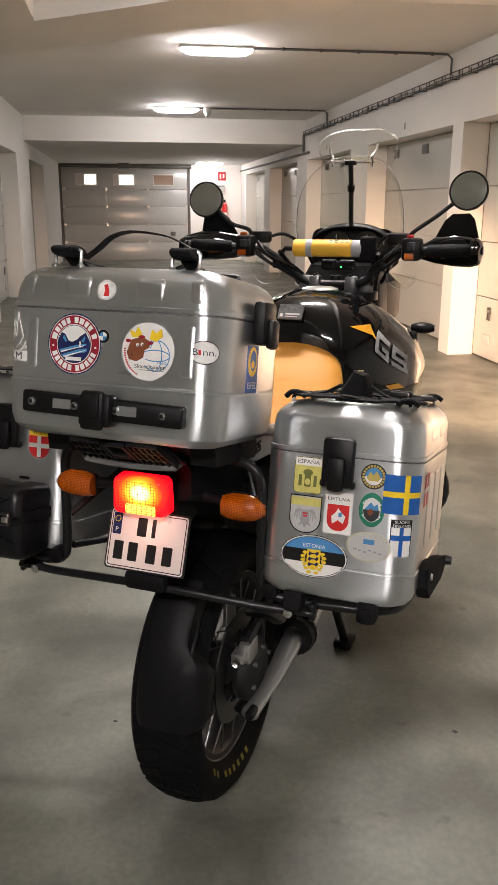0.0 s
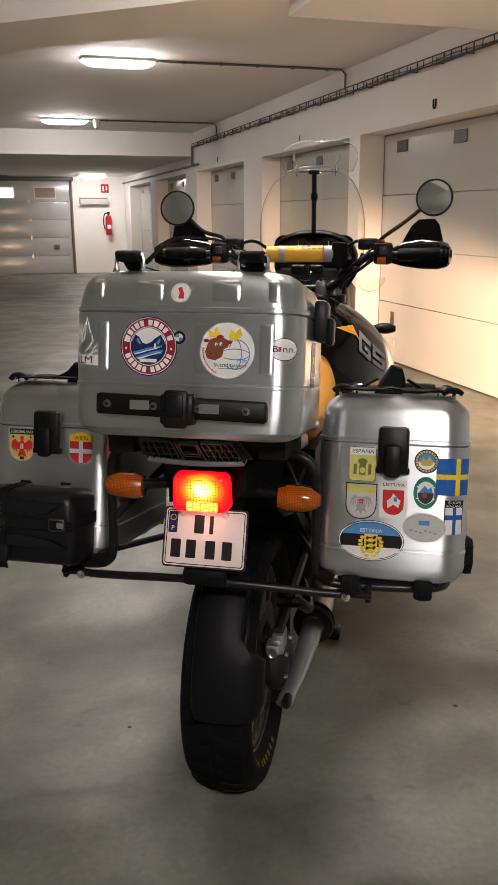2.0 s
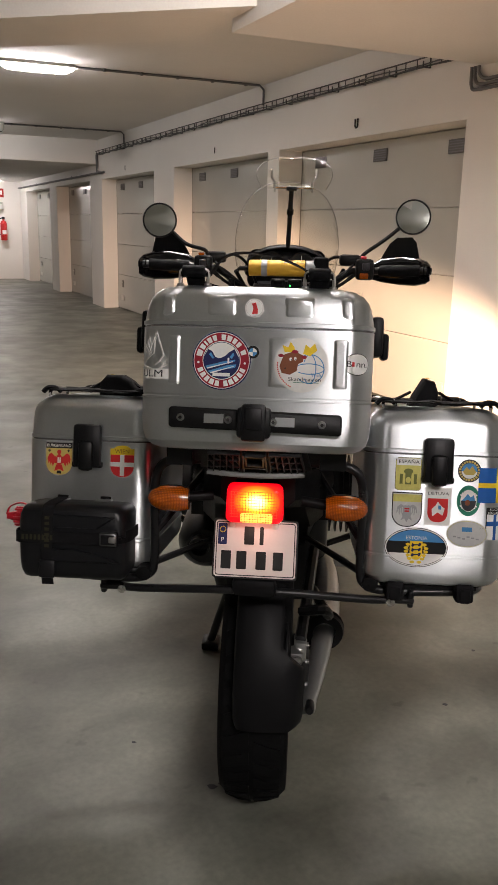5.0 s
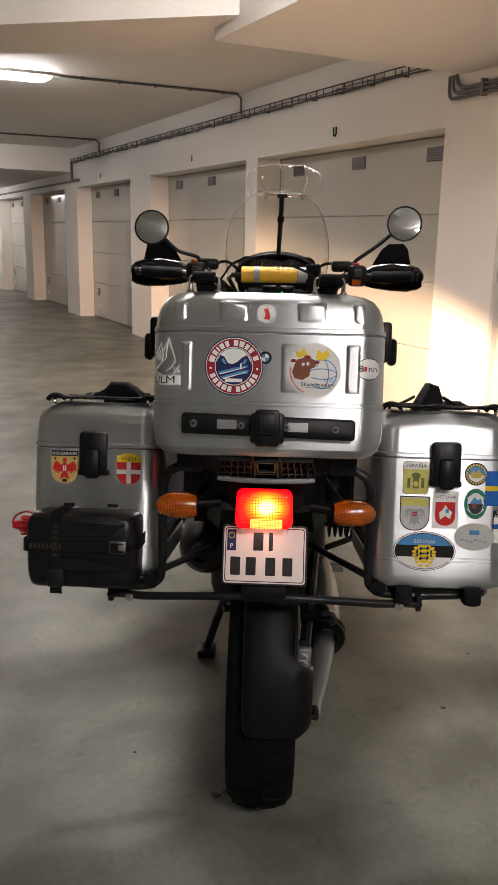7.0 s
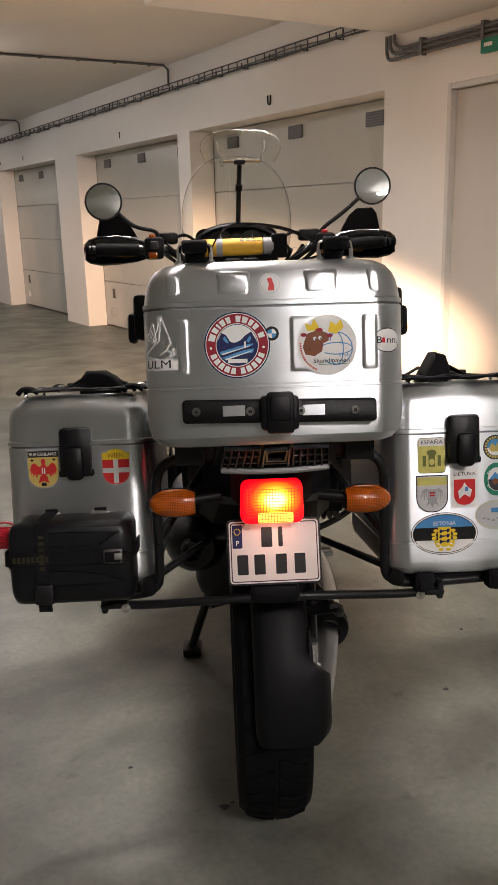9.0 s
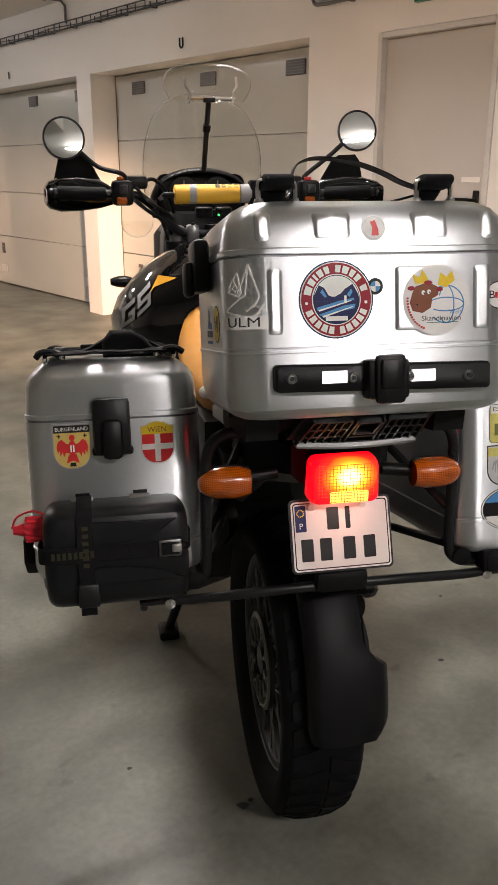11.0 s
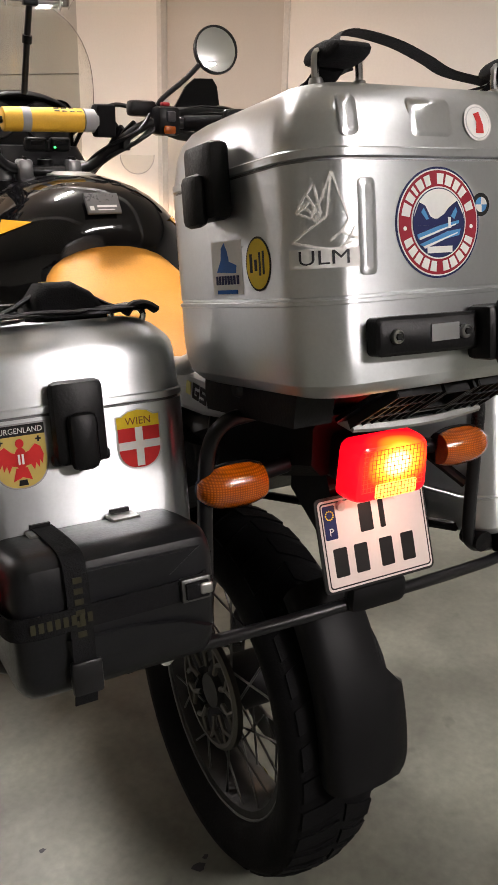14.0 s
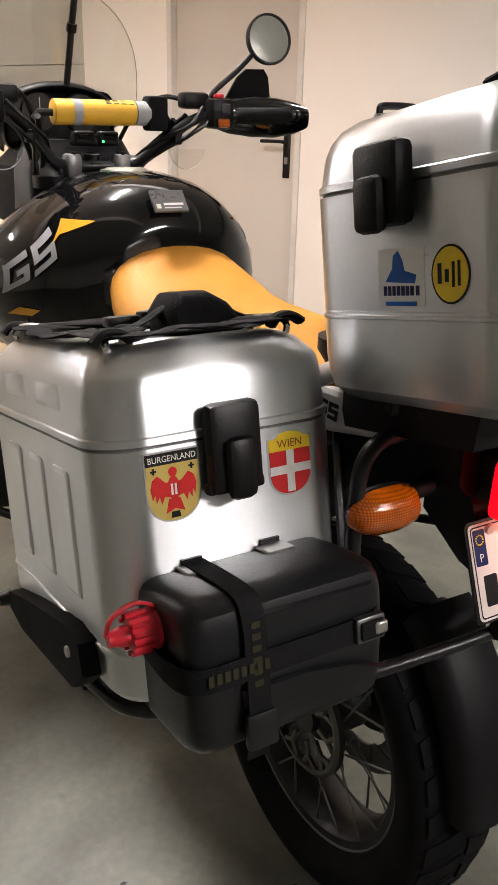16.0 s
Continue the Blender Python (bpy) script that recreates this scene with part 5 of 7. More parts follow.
for sx in (-1, 1):
    clamp = part("bar_clamp", boxes(((sx * 0.06 - 0.018, 1.062, 1.120), (sx * 0.06 + 0.018, 1.108, 1.172)), bevel=0.008), "bracket_grey", hb, "grey handlebar clamp")
    for dy in (1.072, 1.098):
        part("clamp_bolt", lathe(bmesh.new(), [(0, 1.178), (0.005, 1.178), (0.006, 1.170)], (sx * 0.06, dy, 0), "z", 8), "ink", clamp)
part("toll_box", boxes(((0.100, 1.005, 1.225), (0.150, 1.05, 1.300)), bevel=0.008), "soft", hb, "black pouch on the bar brace")
for sx in (-1, 1):
    e = -1 if sx < 0 else 1
    grip = part("grip", tube(bmesh.new(), [(sx * 0.445, 0.948, 1.268), (sx * 0.44, 0.949, 1.268), (sx * 0.32, 0.98, 1.263), (sx * 0.315, 0.981, 1.263)], 0.0185, 16, taper=[0.85, 1, 1, 0.9]), "soft", hb, "black rubber grip")
    sw = part("switch_block", boxes(((sx * 0.268 - 0.03, 0.955, 1.232), (sx * 0.268 + 0.03, 1.015, 1.30)), bevel=0.012), "black", hb, "black switch block")
    part("switch", boxes(((sx * 0.268 - 0.018, 0.945, 1.236), (sx * 0.268 + 0.012, 0.957, 1.256)), bevel=0.005), "amber", sw, "orange-red switch")
    part("switch", boxes(((sx * 0.268 - 0.010, 0.948, 1.265), (sx * 0.268 + 0.014, 0.957, 1.288)), bevel=0.004), "dark", sw)
    part("switch", boxes(((sx * 0.268 - 0.015, 0.965, 1.299), (sx * 0.268 + 0.005, 0.985, 1.309)), bevel=0.004), "redplastic" if sx > 0 else "amber", sw)
    part("reservoir", boxes(((sx * 0.225 - 0.04, 1.0, 1.275), (sx * 0.225 + 0.03, 1.04, 1.312)), bevel=0.010), "black", hb, "black fluid reservoir")
    part("lever", tube(bmesh.new(), smooth_line([(sx * 0.25, 1.02, 1.262), (sx * 0.30, 1.045, 1.256), (sx * 0.43, 1.01, 1.255)], 5), 0.007, 8), "tube", hb)
    # hand shield with its upright wind deflector
    rings = []
    for x, y0, d, z0, z1 in ((0.285, 1.05, 0.012, 1.235, 1.275), (0.33, 1.055, 0.016, 1.222, 1.302), (0.39, 1.045, 0.018, 1.215, 1.312), (0.44, 1.02, 0.02, 1.215, 1.308), (0.468, 0.975, 0.022, 1.225, 1.298), (0.476, 0.935, 0.02, 1.238, 1.285)):
        zm, hz = (z0 + z1) / 2, (z1 - z0) / 2
        rings.append([(sx * (x + 0.006 * math.cos(a)), y0 - d * 0.4 + (d * 1.5 if math.cos(a) > 0 else d * 1.2) * math.cos(a), zm + hz * math.copysign(abs(math.sin(a)) ** 0.7, math.sin(a))) for a in (2 * math.pi * k / 18 for k in range(18))])
    sh = part("hand_guard", loft(bmesh.new(), rings), "gloss", bike, "black hand guard", 40)
    bm = loft(bmesh.new(), [[(sx * x, 1.045 + dy + (1.36 - z) * 0.2, z) for x, z in ((0.455, 1.30), (0.44, 1.355), (0.425, 1.372), (0.375, 1.370), (0.352, 1.350), (0.325, 1.30))] for dy in (0, 0.006)])
    part("wind_deflector", bm, "black", sh, "black upright deflector")
    part("bar_end", lathe(bmesh.new(), [(0, -0.012), (0.012, -0.010), (0.014, 0.0), (0.012, 0.012)], (sx * 0.468, 0.943, 1.268), "x", 14), "tube", hb)
    # mirror
    mz = 1.41 if sx < 0 else 1.437
    mx = sx * 0.419
    mir = part("mirror", lathe(bmesh.new(), [(0.0516, 0.003), (0.0526, -0.0014), (0.0565, -0.0014), (0.058, 0.004), (0.056, 0.016), (0.04, 0.03), (0.0, 0.036)], (0, 0, 0), "y", 36), "black", bike, "round black rear-view mirror")
    turn = pose(mx, 1.01, mz, -9, 0, -6 * sx)
    base = BASE[mir.name]
    mir.data.transform(base.inverted())
    mir.data.transform(base @ turn)
    gl = part("mirror_glass", lathe(bmesh.new(), [(0.0, 0.0008), (0.012, 0.00086), (0.024, 0.00104), (0.036, 0.00134), (0.046, 0.00168), (0.053, 0.002), (0.0555, 0.0021)], (0, 0, 0), "y", 36), "mirror", mir, "round mirror glass")
    gl.data.transform(base.inverted())
    gl.data.transform(base @ turn)
    arm = [(sx * 0.255, 1.0, 1.30), (sx * 0.268, 1.0, 1.318), (sx * 0.33, 1.01, mz - 0.075), (sx * 0.385, 1.02, mz - 0.03)]
    part("mirror_stem", tube(bmesh.new(), smooth_line(arm, 4), 0.0065, 8), "tube", mir, "thin black mirror stem")

# cockpit: hood, dials, keys, lights
rings = []
for y, w, z0, zt in ((1.30, 0.150, 1.235, 1.325), (1.33, 0.158, 1.235, 1.335), (1.40, 0.16, 1.22, 1.325), (1.48, 0.14, 1.19, 1.28), (1.53, 0.10, 1.16, 1.22)):
    ring = [(-w, y, z0)] + [(w * math.cos(a), y, z0 + (zt - z0) * math.sin(a) ** 0.8) for a in (math.pi - math.pi * k / 16 for k in range(1, 16))] + [(w, y, z0)]
    rings.append(ring)
hood = part("instrument_hood", loft(bmesh.new(), rings, cap=False, closed=False), "black", bike, "black instrument hood", 50)
hood_s = hood.modifiers.new("thick", "SOLIDIFY")
hood_s.thickness = 0.005
part("instrument_panel", boxes(((-0.145, 1.325, 1.17), (0.145, 1.36, 1.315)), bevel=0.03, seg=3), "black", bike, "black instrument panel")
for cx, r in ((-0.055, 0.048), (0.055, 0.048), (0.115, 0.026)):
    d = part("dial", lathe(bmesh.new(), [(0, -0.0), (r * 0.92, 0.0), (r * 0.96, -0.006), (r, -0.004), (r, 0.01)], (cx, 1.321, 1.262), "y", 28), "dial", bike, "round dial with a pale rim")
    part("needle", boxes(((cx - 0.001, 1.3185, 1.262), (cx + 0.001, 1.320, 1.262 + r * 0.7))), "white", d)
cl = part("warning_strip", boxes(((-0.045, 1.108, 1.188), (0.062, 1.14, 1.214)), bevel=0.006), "black", bike, "black warning light strip")
for x0, x1 in ((-0.047, 0.004), (0.013, 0.063)):
    sw = part("rocker_switch", boxes(((x0, 1.096, 1.190), (x1, 1.125, 1.222)), bevel=0.007, seg=3), "black", cl, "black rocker switch")
    part("rocker", boxes(((x0 + 0.010, 1.0935, 1.203), (x1 - 0.010, 1.098, 1.215)), bevel=0.003), "soft", sw)
part("indicator_lamp", boxes(((0.019, 1.0935, 1.197), (0.024, 1.0965, 1.201))), "led_green", cl, "lit green lamp")
for i, (p0, p1, p2) in enumerate((((-0.16, 1.0, 1.25), (-0.12, 1.10, 1.17), (-0.05, 1.2, 1.10)), ((0.16, 1.0, 1.25), (0.13, 1.10, 1.16), (0.06, 1.2, 1.08)), ((-0.22, 1.02, 1.26), (-0.14, 1.15, 1.18), (-0.1, 1.25, 1.1)), ((0.2, 1.02, 1.26), (0.16, 1.16, 1.18), (0.1, 1.25, 1.1)))):
    part("control_cable", tube(bmesh.new(), smooth_line([p0, p1, p2], 6), 0.007, 8), "black", bike)

for sx in (-1, 1):
    for dx, dz, r in ((0.0, 0.0, 0.0055), (0.018, 0.012, 0.004), (-0.015, 0.018, 0.0045)):
        pts = [(sx * (0.245 + dx), 0.99, 1.262 + dz), (sx * (0.205 + dx), 0.995 - dz, 1.222 + dz), (sx * (0.150 + dx), 1.03, 1.186 + dz), (sx * (0.125 + dx), 1.10, 1.150 + dz), (sx * (0.10 + dx), 1.20, 1.09)]
        part("control_cable", tube(bmesh.new(), smooth_line(pts, 5), r, 8), "tube", bike)
    part("hose_clip", boxes(((sx * 0.175 - 0.010, 1.005, 1.196), (sx * 0.175 + 0.010, 1.028, 1.224)), bevel=0.004), "black", bike)
    # brake and clutch lines arch up in front of the bar
    part("hydraulic_hose", tube(bmesh.new(), smooth_line([(sx * 0.215, 1.03, 1.292), (sx * 0.170, 1.09, 1.300), (sx * 0.125, 1.16, 1.255), (sx * 0.09, 1.22, 1.16)], 6), 0.0055, 8), "black", bike)
lockset = part("ignition_lock", lathe(bmesh.new(), [(0, 0.030), (0.010, 0.030), (0.013, 0.026), (0.019, 0.024), (0.021, 0.0), (0.021, -0.04)], (0.0, 1.115, 1.145), "z", 20), "black", bike, "black ignition lock")
part("key_ring", lathe(bmesh.new(), [(0.013, 0.0265), (0.018, 0.0265), (0.018, 0.0245)], (0.0, 1.115, 1.145), "z", 20), "steel", lockset)

# screen
rings = []
for z, yc, half, lean in ((1.235, 1.43, 0.180, 0), (1.30, 1.415, 0.188, 0), (1.38, 1.40, 0.184, 0), (1.44, 1.388, 0.170, 0), (1.49, 1.375, 0.145, 0), (1.525, 1.367, 0.112, 0), (1.545, 1.36, 0.078, 0), (1.555, 1.357, 0.03, 0)):
    ring = []
    for k in range(21):
        u = -1 + 2 * k / 20
        ring.append((half * u, yc - 3.8 * (half * u) ** 2, z))
    rings.append(ring)
scr = part("screen", loft(bmesh.new(), rings, cap=False, closed=False), "glass", bike, "clear curved wind screen", 60)
mod = scr.modifiers.new("thick", "SOLIDIFY")
mod.thickness = 0.004
scr.visible_shadow = False
rim_pts = [r[0] for r in rings] + rings[-1][1:-1] + [r[-1] for r in rings[::-1]]
part("screen_edge", tube(bmesh.new(), smooth_line(rim_pts, 3), 0.0010, 6), "acrylic_edge", scr)
rings = []
for z, yc, half in ((1.53, 1.34, 0.115), (1.57, 1.345, 0.135), (1.605, 1.352, 0.128), (1.630, 1.36, 0.095), (1.643, 1.364, 0.045)):
    rings.append([(0.02 + half * (-1 + 2 * k / 16), yc - 3.5 * (half * (-1 + 2 * k / 16)) ** 2, z) for k in range(17)])
vis = part("screen_visor", loft(bmesh.new(), rings, cap=False, closed=False), "glass", bike, "clear visor clipped on the screen", 60)
mod = vis.modifiers.new("thick", "SOLIDIFY")
mod.thickness = 0.003
vis.visible_shadow = False
part("visor_edge", tube(bmesh.new(), smooth_line([r[0] for r in rings] + rings[-1][1:-1] + [r[-1] for r in rings[::-1]], 3), 0.0008, 6), "acrylic_edge", vis)
mast = part("screen_mast", tube(bmesh.new(), [(0.005, 1.285, 1.325), (0.008, 1.26, 1.40), (0.010, 1.245, 1.45), (0.013, 1.215, 1.528)], 0.0085, 10), "tube", bike, "black adjustable mast behind the screen")
part("mast_collar", tube(bmesh.new(), [(0.0095, 1.247, 1.44), (0.0105, 1.241, 1.458)], 0.0125, 12), "black", mast)
part("mast_head", boxes(((-0.005, 1.20, 1.520), (0.032, 1.222, 1.534)), bevel=0.003), "black", mast)
part("mast_bar", tube(bmesh.new(), [(-0.052, 1.21, 1.532), (0.092, 1.21, 1.530)], 0.0045, 8), "chrome", mast, "chrome cross bar")
for x, d in ((-0.046, -1), (0.086, 1)):
    part("clip", tube(bmesh.new(), [(x, 1.21, 1.515), (x, 1.205, 1.548), (x + d * 0.012, 1.21, 1.565), (x + d * 0.012, 1.225, 1.592)], 0.0042, 8), "chrome", mast, "chrome screen clip")

# fairing, beak, headlamp, front indicators
rings = [[(x * w, y, zc + z * h) for x, z in ((-1, -0.6), (-0.6, -1), (0.6, -1), (1, -0.6), (1, 0.5), (0.6, 1), (-0.6, 1), (-1, 0.5))] for y, w, zc, h in ((1.30, 0.11, 1.06, 0.13), (1.42, 0.14, 1.07, 0.13), (1.55, 0.14, 1.06, 0.10))]
part("fairing", loft(bmesh.new(), rings), "black", bike, "black front fairing", 30)
rings = [[(x * w, y, z + d) for x, d in ((-1, -0.015), (1, -0.015), (0.8, 0.02), (-0.8, 0.02))] for y, w, z in ((1.40, 0.15, 0.90), (1.60, 0.12, 0.88), (1.80, 0.05, 0.82))]
part("beak", loft(bmesh.new(), rings), "gloss", bike, "black front beak")
bm = lathe(bmesh.new(), [(0, 0.012), (0.07, 0.0), (0.085, -0.02)], (0, 1.565, 1.05), "y", 28)
part("headlamp", bm, "headlamp", bike, "lit round headlamp")
for sx, at in ((-1, (-0.262, 1.40, 0.968)), (1, (0.268, 1.31, 0.985))):
    rings = []
    for k in range(9):
        t = k / 8
        r = 0.3 + 0.7 * math.sin(math.pi * min(1, 0.1 + 0.8 * t))
        rings.append([(at[0] + (-0.04 + 0.08 * t), at[1] + 0.026 * r * math.sin(a), at[2] + 0.020 * r * math.cos(a)) for a in (2 * math.pi * j / 16 for j in range(16))])
    ob = part("front_indicator", loft(bmesh.new(), rings), "black", bike, "black front indicator shell", 50)
    part("lens", boxes(((at[0] - 0.03, at[1] + 0.018, at[2] - 0.013), (at[0] + 0.03, at[1] + 0.030, at[2] + 0.013)), bevel=0.006), "amber", ob)
    part("bracket", boxes(((at[0] - sx * 0.03 - 0.015, at[1] - 0.03, at[2] - 0.075), (at[0] - sx * 0.03 + 0.015, at[1] + 0.03, at[2] - 0.01)), bevel=0.01), "black", ob)
for sx in (-1, 1):
    part("oil_cooler_guard", tube(bmesh.new(), smooth_line([(sx * 0.12, 1.20, 0.72), (sx * 0.33, 1.12, 0.62), (sx * 0.42, 1.0, 0.50), (sx * 0.33, 0.9, 0.40), (sx * 0.14, 0.85, 0.33)], 5), 0.011, 8), "tube", bike, "black crash bar")
# clear hand deflectors below the switches
for sx in (-1, 1):
    bm = lathe(bmesh.new(), [(0.0, 0.0), (0.045, 0.004), (0.047, 0.006), (0.0, 0.003)], (sx * 0.225, 1.06, 1.185), "y", 24, (radians(180), radians(360)))
    fl = part("wind_flap", bm, "glass", bike, "small clear wind flap")
    fl.visible_shadow = False
    rim_line = [(sx * 0.225 + 0.0465 * math.cos(a), 1.065, 1.185 + 0.0465 * math.sin(a)) for a in (math.pi + math.pi * k / 16 for k in range(17))]
    part("flap_edge", tube(bmesh.new(), rim_line, 0.0009, 6), "grey", fl)

# lamps of the motorcycle
d = bpy.data.lights.new("headlamp_beam", "SPOT")
d.energy, d.color, d.spot_size, d.spot_blend, d.shadow_soft_size = HEAD_POWER, HEAD_COLOUR, radians(94), 0.7, 0.04
ob = new("headlamp_beam", d)
ob.matrix_world = BIKE @ look((0, 1.60, 1.05), (0.0, 5.2, 0.38), -9) @ Matrix.Diagonal((1, 0.298, 1, 1))
d = bpy.data.lights.new("plate_lamp", "AREA")
d.energy, d.color, d.shape, d.size, d.size_y = 0.040, (1.0, 0.55, 0.40), "RECTANGLE", 0.05, 0.02
ob = new("plate_lamp", d)
ob.matrix_world = BIKE @ look((0, -0.315, 0.832), (0, -0.292, 0.75))

# ================= luggage =================
def case_shell(parent, x0, x1, y0, y1, profile, r, mat="alu", n=8, name="body", label=""):
    """A rounded case: level rings, each drawn in by its own amount."""
    rings = []
    for z, inset in profile:
        rings.append(rrect(x0 + inset, x1 - inset, y0 + inset, y1 - inset, max(0.01, r - inset * 0.5), z, n))
    return part(name, loft(bmesh.new(), rings), mat, parent, label, 24)


def boss(parent, place, w, h, depth=0.0022, rr=0.006):
    """A pressed pad with sloping sides."""
    def ring(w_, h_, d):
        return [place(u, v, d) for u, v in rounded(w_, h_, rr)]
    return part("pressed_pad", loft(bmesh.new(), [ring(w, h, -0.001), ring(w - 0.002, h - 0.002, depth * 0.3), ring(w - 0.010, h - 0.010, depth), ring(w - 0.014, h - 0.014, depth)]), "alu", parent, "", 30)


def strap_handle(parent, a, b, height, pad=True, mat="chrome"):
    """A steel bow with a padded webbing grip."""
    a, b = Vector(a), Vector(b)
    up = Vector((0, 0, height))
    pts = smooth_line([a, a + up * 0.7, a + up + (b - a) * 0.12, b + up + (a - b) * 0.12, b + up * 0.7, b], 4)
    bow = part("bow", tube(bmesh.new(), pts, 0.0038, 8), mat, parent, "polished steel bow" if pad else "black steel bow")
    for p in (a, b):
        part("bow_foot", lathe(bmesh.new(), [(0, 0.006), (0.006, 0.006), (0.008, 0), (0.008, -0.004)], p, "z", 10), "steel", bow)
    if pad:
        c = (a + b) / 2 + up
        d = (b - a) / 2 * 0.80
        dep = 0.03
        bm = bmesh.new()
        rings = []
        for t in (-1, -0.9, -0.3, 0.3, 0.9, 1):
            k = 0.8 if abs(t) == 1 else 1
            q = c + d * t
            rings.append([(q.x, q.y + dep * k * math.cos(s), q.z - 0.002 + 0.010 * k * math.sin(s)) for s in (2 * math.pi * j / 14 for j in range(14))])
        loft(bm, rings)
        part("grip_pad", bm, "soft", bow, "black padded grip", 60)
        bm = tube(bmesh.new(), smooth_line([c + Vector((0, 0.01, -0.01)), c + Vector((0, 0.03, -0.02)), c + Vector((0, 0.05, -up.z + 0.006))], 4), 0.017, 8, 0.35)
        part("grip_tail", bm, "soft", bow)
    return bow


# ---- top case ----
TX0, TX1, TY0, TY1 = -0.206, 0.206, -0.402, -0.085
top = thing("top_case", TOP, (0, -0.24, 1.005), "silver aluminium top case covered with travel stickers", "top case")
case_shell(top, TX0, TX1, TY0, TY1, [(1.008, 0.036), (1.009, 0.028), (1.014, 0.016), (1.024, 0.006), (1.040, 0.0015), (1.06, 0.0), (1.0985, 0.0), (1.0995, -0.0015), (1.1025, -0.0015), (1.1035, 0.001), (1.1055, 0.001), (1.107, 0.0), (1.2235, 0.0)], 0.052, label="silver aluminium case body")
part("seam", loft(bmesh.new(), [rrect(TX0 + 0.003, TX1 - 0.003, TY0 + 0.003, TY1 - 0.003, 0.05, z, 8) for z in (1.2225, 1.2275)]), "alu_groove", top, "dark seam under the lid")
lid = case_shell(top, TX0, TX1, TY0, TY1, [(1.2265, 0.0015), (1.2275, -0.0015), (1.234, -0.0015), (1.2355, 0.001), (1.25, 0.003), (1.265, 0.006), (1.277, 0.011), (1.288, 0.020), (1.296, 0.034), (1.300, 0.050), (1.3015, 0.058)], 0.056, name="lid", label="silver case lid with rounded edges")
F = rear(TY0)
for cx, w in ((-0.155, 0.022), (-0.0625, 0.052), (0.0725, 0.052), (0.155, 0.022)):
    boss(lid, (lambda c: (lambda u, v, h: (c + u, TY0 + 0.0056 - h + v * 0.2 + 4 * v * v, 1.262 + v)))(cx), w, 0.038, 0.0020)
for cx, w in ((-0.1425, 0.021), (0.050, 0.058), (0.146, 0.026)):
    boss(top, F(cx, 1.166), w, 0.086, 0.0026, 0.005)
S = leftside(TX0)
SR = rightside(TX1)
# bar with bolts and latch on the back
bar = part("hinge_bar", loft(bmesh.new(), [[F(0, 1.064)(u, v - u * 0.02, d) for u, v in rounded(0.300 - e, 0.036 - e, 0.006, 0.002, 0)] for d, e in ((0.0, 0.0), (0.014, 0.0), (0.017, 0.006))]), "black", top, "black hinge bar with steel bolts")
for cx in (-0.127, -0.044, 0.034, 0.118):
    b = part("bolt", lathe(bmesh.new(), [(0, -0.0205), (0.004, -0.0205), (0.005, -0.0225), (0.0065, -0.021), (0.007, -0.016)], (cx, TY0, 1.064 - cx * 0.02), "y", 14), "steel", bar)
    part("bolt_socket", lathe(bmesh.new(), [(0, -0.0228), (0.0032, -0.0228), (0.0034, -0.020)], (cx, TY0, 1.064 - cx * 0.02), "y", 6), "ink", b)
for cx in (-0.068, 0.055):
    part("window", boxes(((cx - 0.018, TY0 - 0.0185, 1.057 - cx * 0.02), (cx + 0.016, TY0 - 0.0165, 1.073 - cx * 0.02))), "alu", bar, "pale opening in the bar")
part("latch_block", boxes(((-0.028, TY0 - 0.034, 1.035), (0.030, TY0, 1.088)), ((-0.020, TY0 - 0.042, 1.03), (0.022, TY0 - 0.03, 1.094)), bevel=0.006), "black", top, "black latch block")
part("latch_flap", boxes(((-0.014, TY0 - 0.046, 1.05), (0.016, TY0 - 0.041, 1.088)), bevel=0.003), "black", bar)
# side clasps
for sx, xs in ((-1, TX0), (1, TX1)):
    c = -0.238
    xo = lambda d: xs + sx * d
    cl = part("clasp", boxes(((min(xo(0), xo(0.024)), c - 0.033, 1.186), (max(xo(0), xo(0.024)), c + 0.033, 1.262)), bevel=0.008), "black", top, "black case clasp")
    part("clasp_lever", boxes(((min(xo(0.02), xo(0.036)), c - 0.019, 1.180), (max(xo(0.02), xo(0.036)), c + 0.019, 1.232)), bevel=0.008), "black", cl)
for cx in (-0.121, 0.105):
    strap_handle(top, (cx - 0.025, -0.335, 1.300), (cx + 0.025, -0.335, 1.300), 0.030)
for cx in (-0.121, 0.105):
    strap_handle(top, (cx - 0.025, -0.15, 1.298), (cx + 0.025, -0.15, 1.298), 0.014, False, "tube")
def ribbon(parent, pts, half, label=""):
    """A flat webbing band, its width level."""
    rings = []
    for p in smooth_line(pts, 5):
        rings.append([(p.x, p.y - half, p.z - 0.001), (p.x, p.y - half, p.z + 0.001), (p.x, p.y, p.z + 0.002), (p.x, p.y + half, p.z + 0.001), (p.x, p.y + half, p.z - 0.001), (p.x, p.y, p.z - 0.0005)])
    return part("carry_strap", loft(bmesh.new(), rings), "soft", parent, label, 50)


ribbon(top, [(-0.098, -0.318, 1.318), (-0.090, -0.29, 1.338), (-0.074, -0.267, 1.364), (-0.041, -0.254, 1.3755), (0.017, -0.247, 1.371), (0.06, -0.25, 1.356), (0.086, -0.258, 1.341), (0.106, -0.30, 1.322)], 0.011, "black webbing strap arched over the lid")
ribbon(top, [(-0.12, -0.31, 1.318), (-0.08, -0.27, 1.308), (-0.02, -0.24, 1.306), (0.05, -0.27, 1.308), (0.105, -0.31, 1.318)], 0.012)

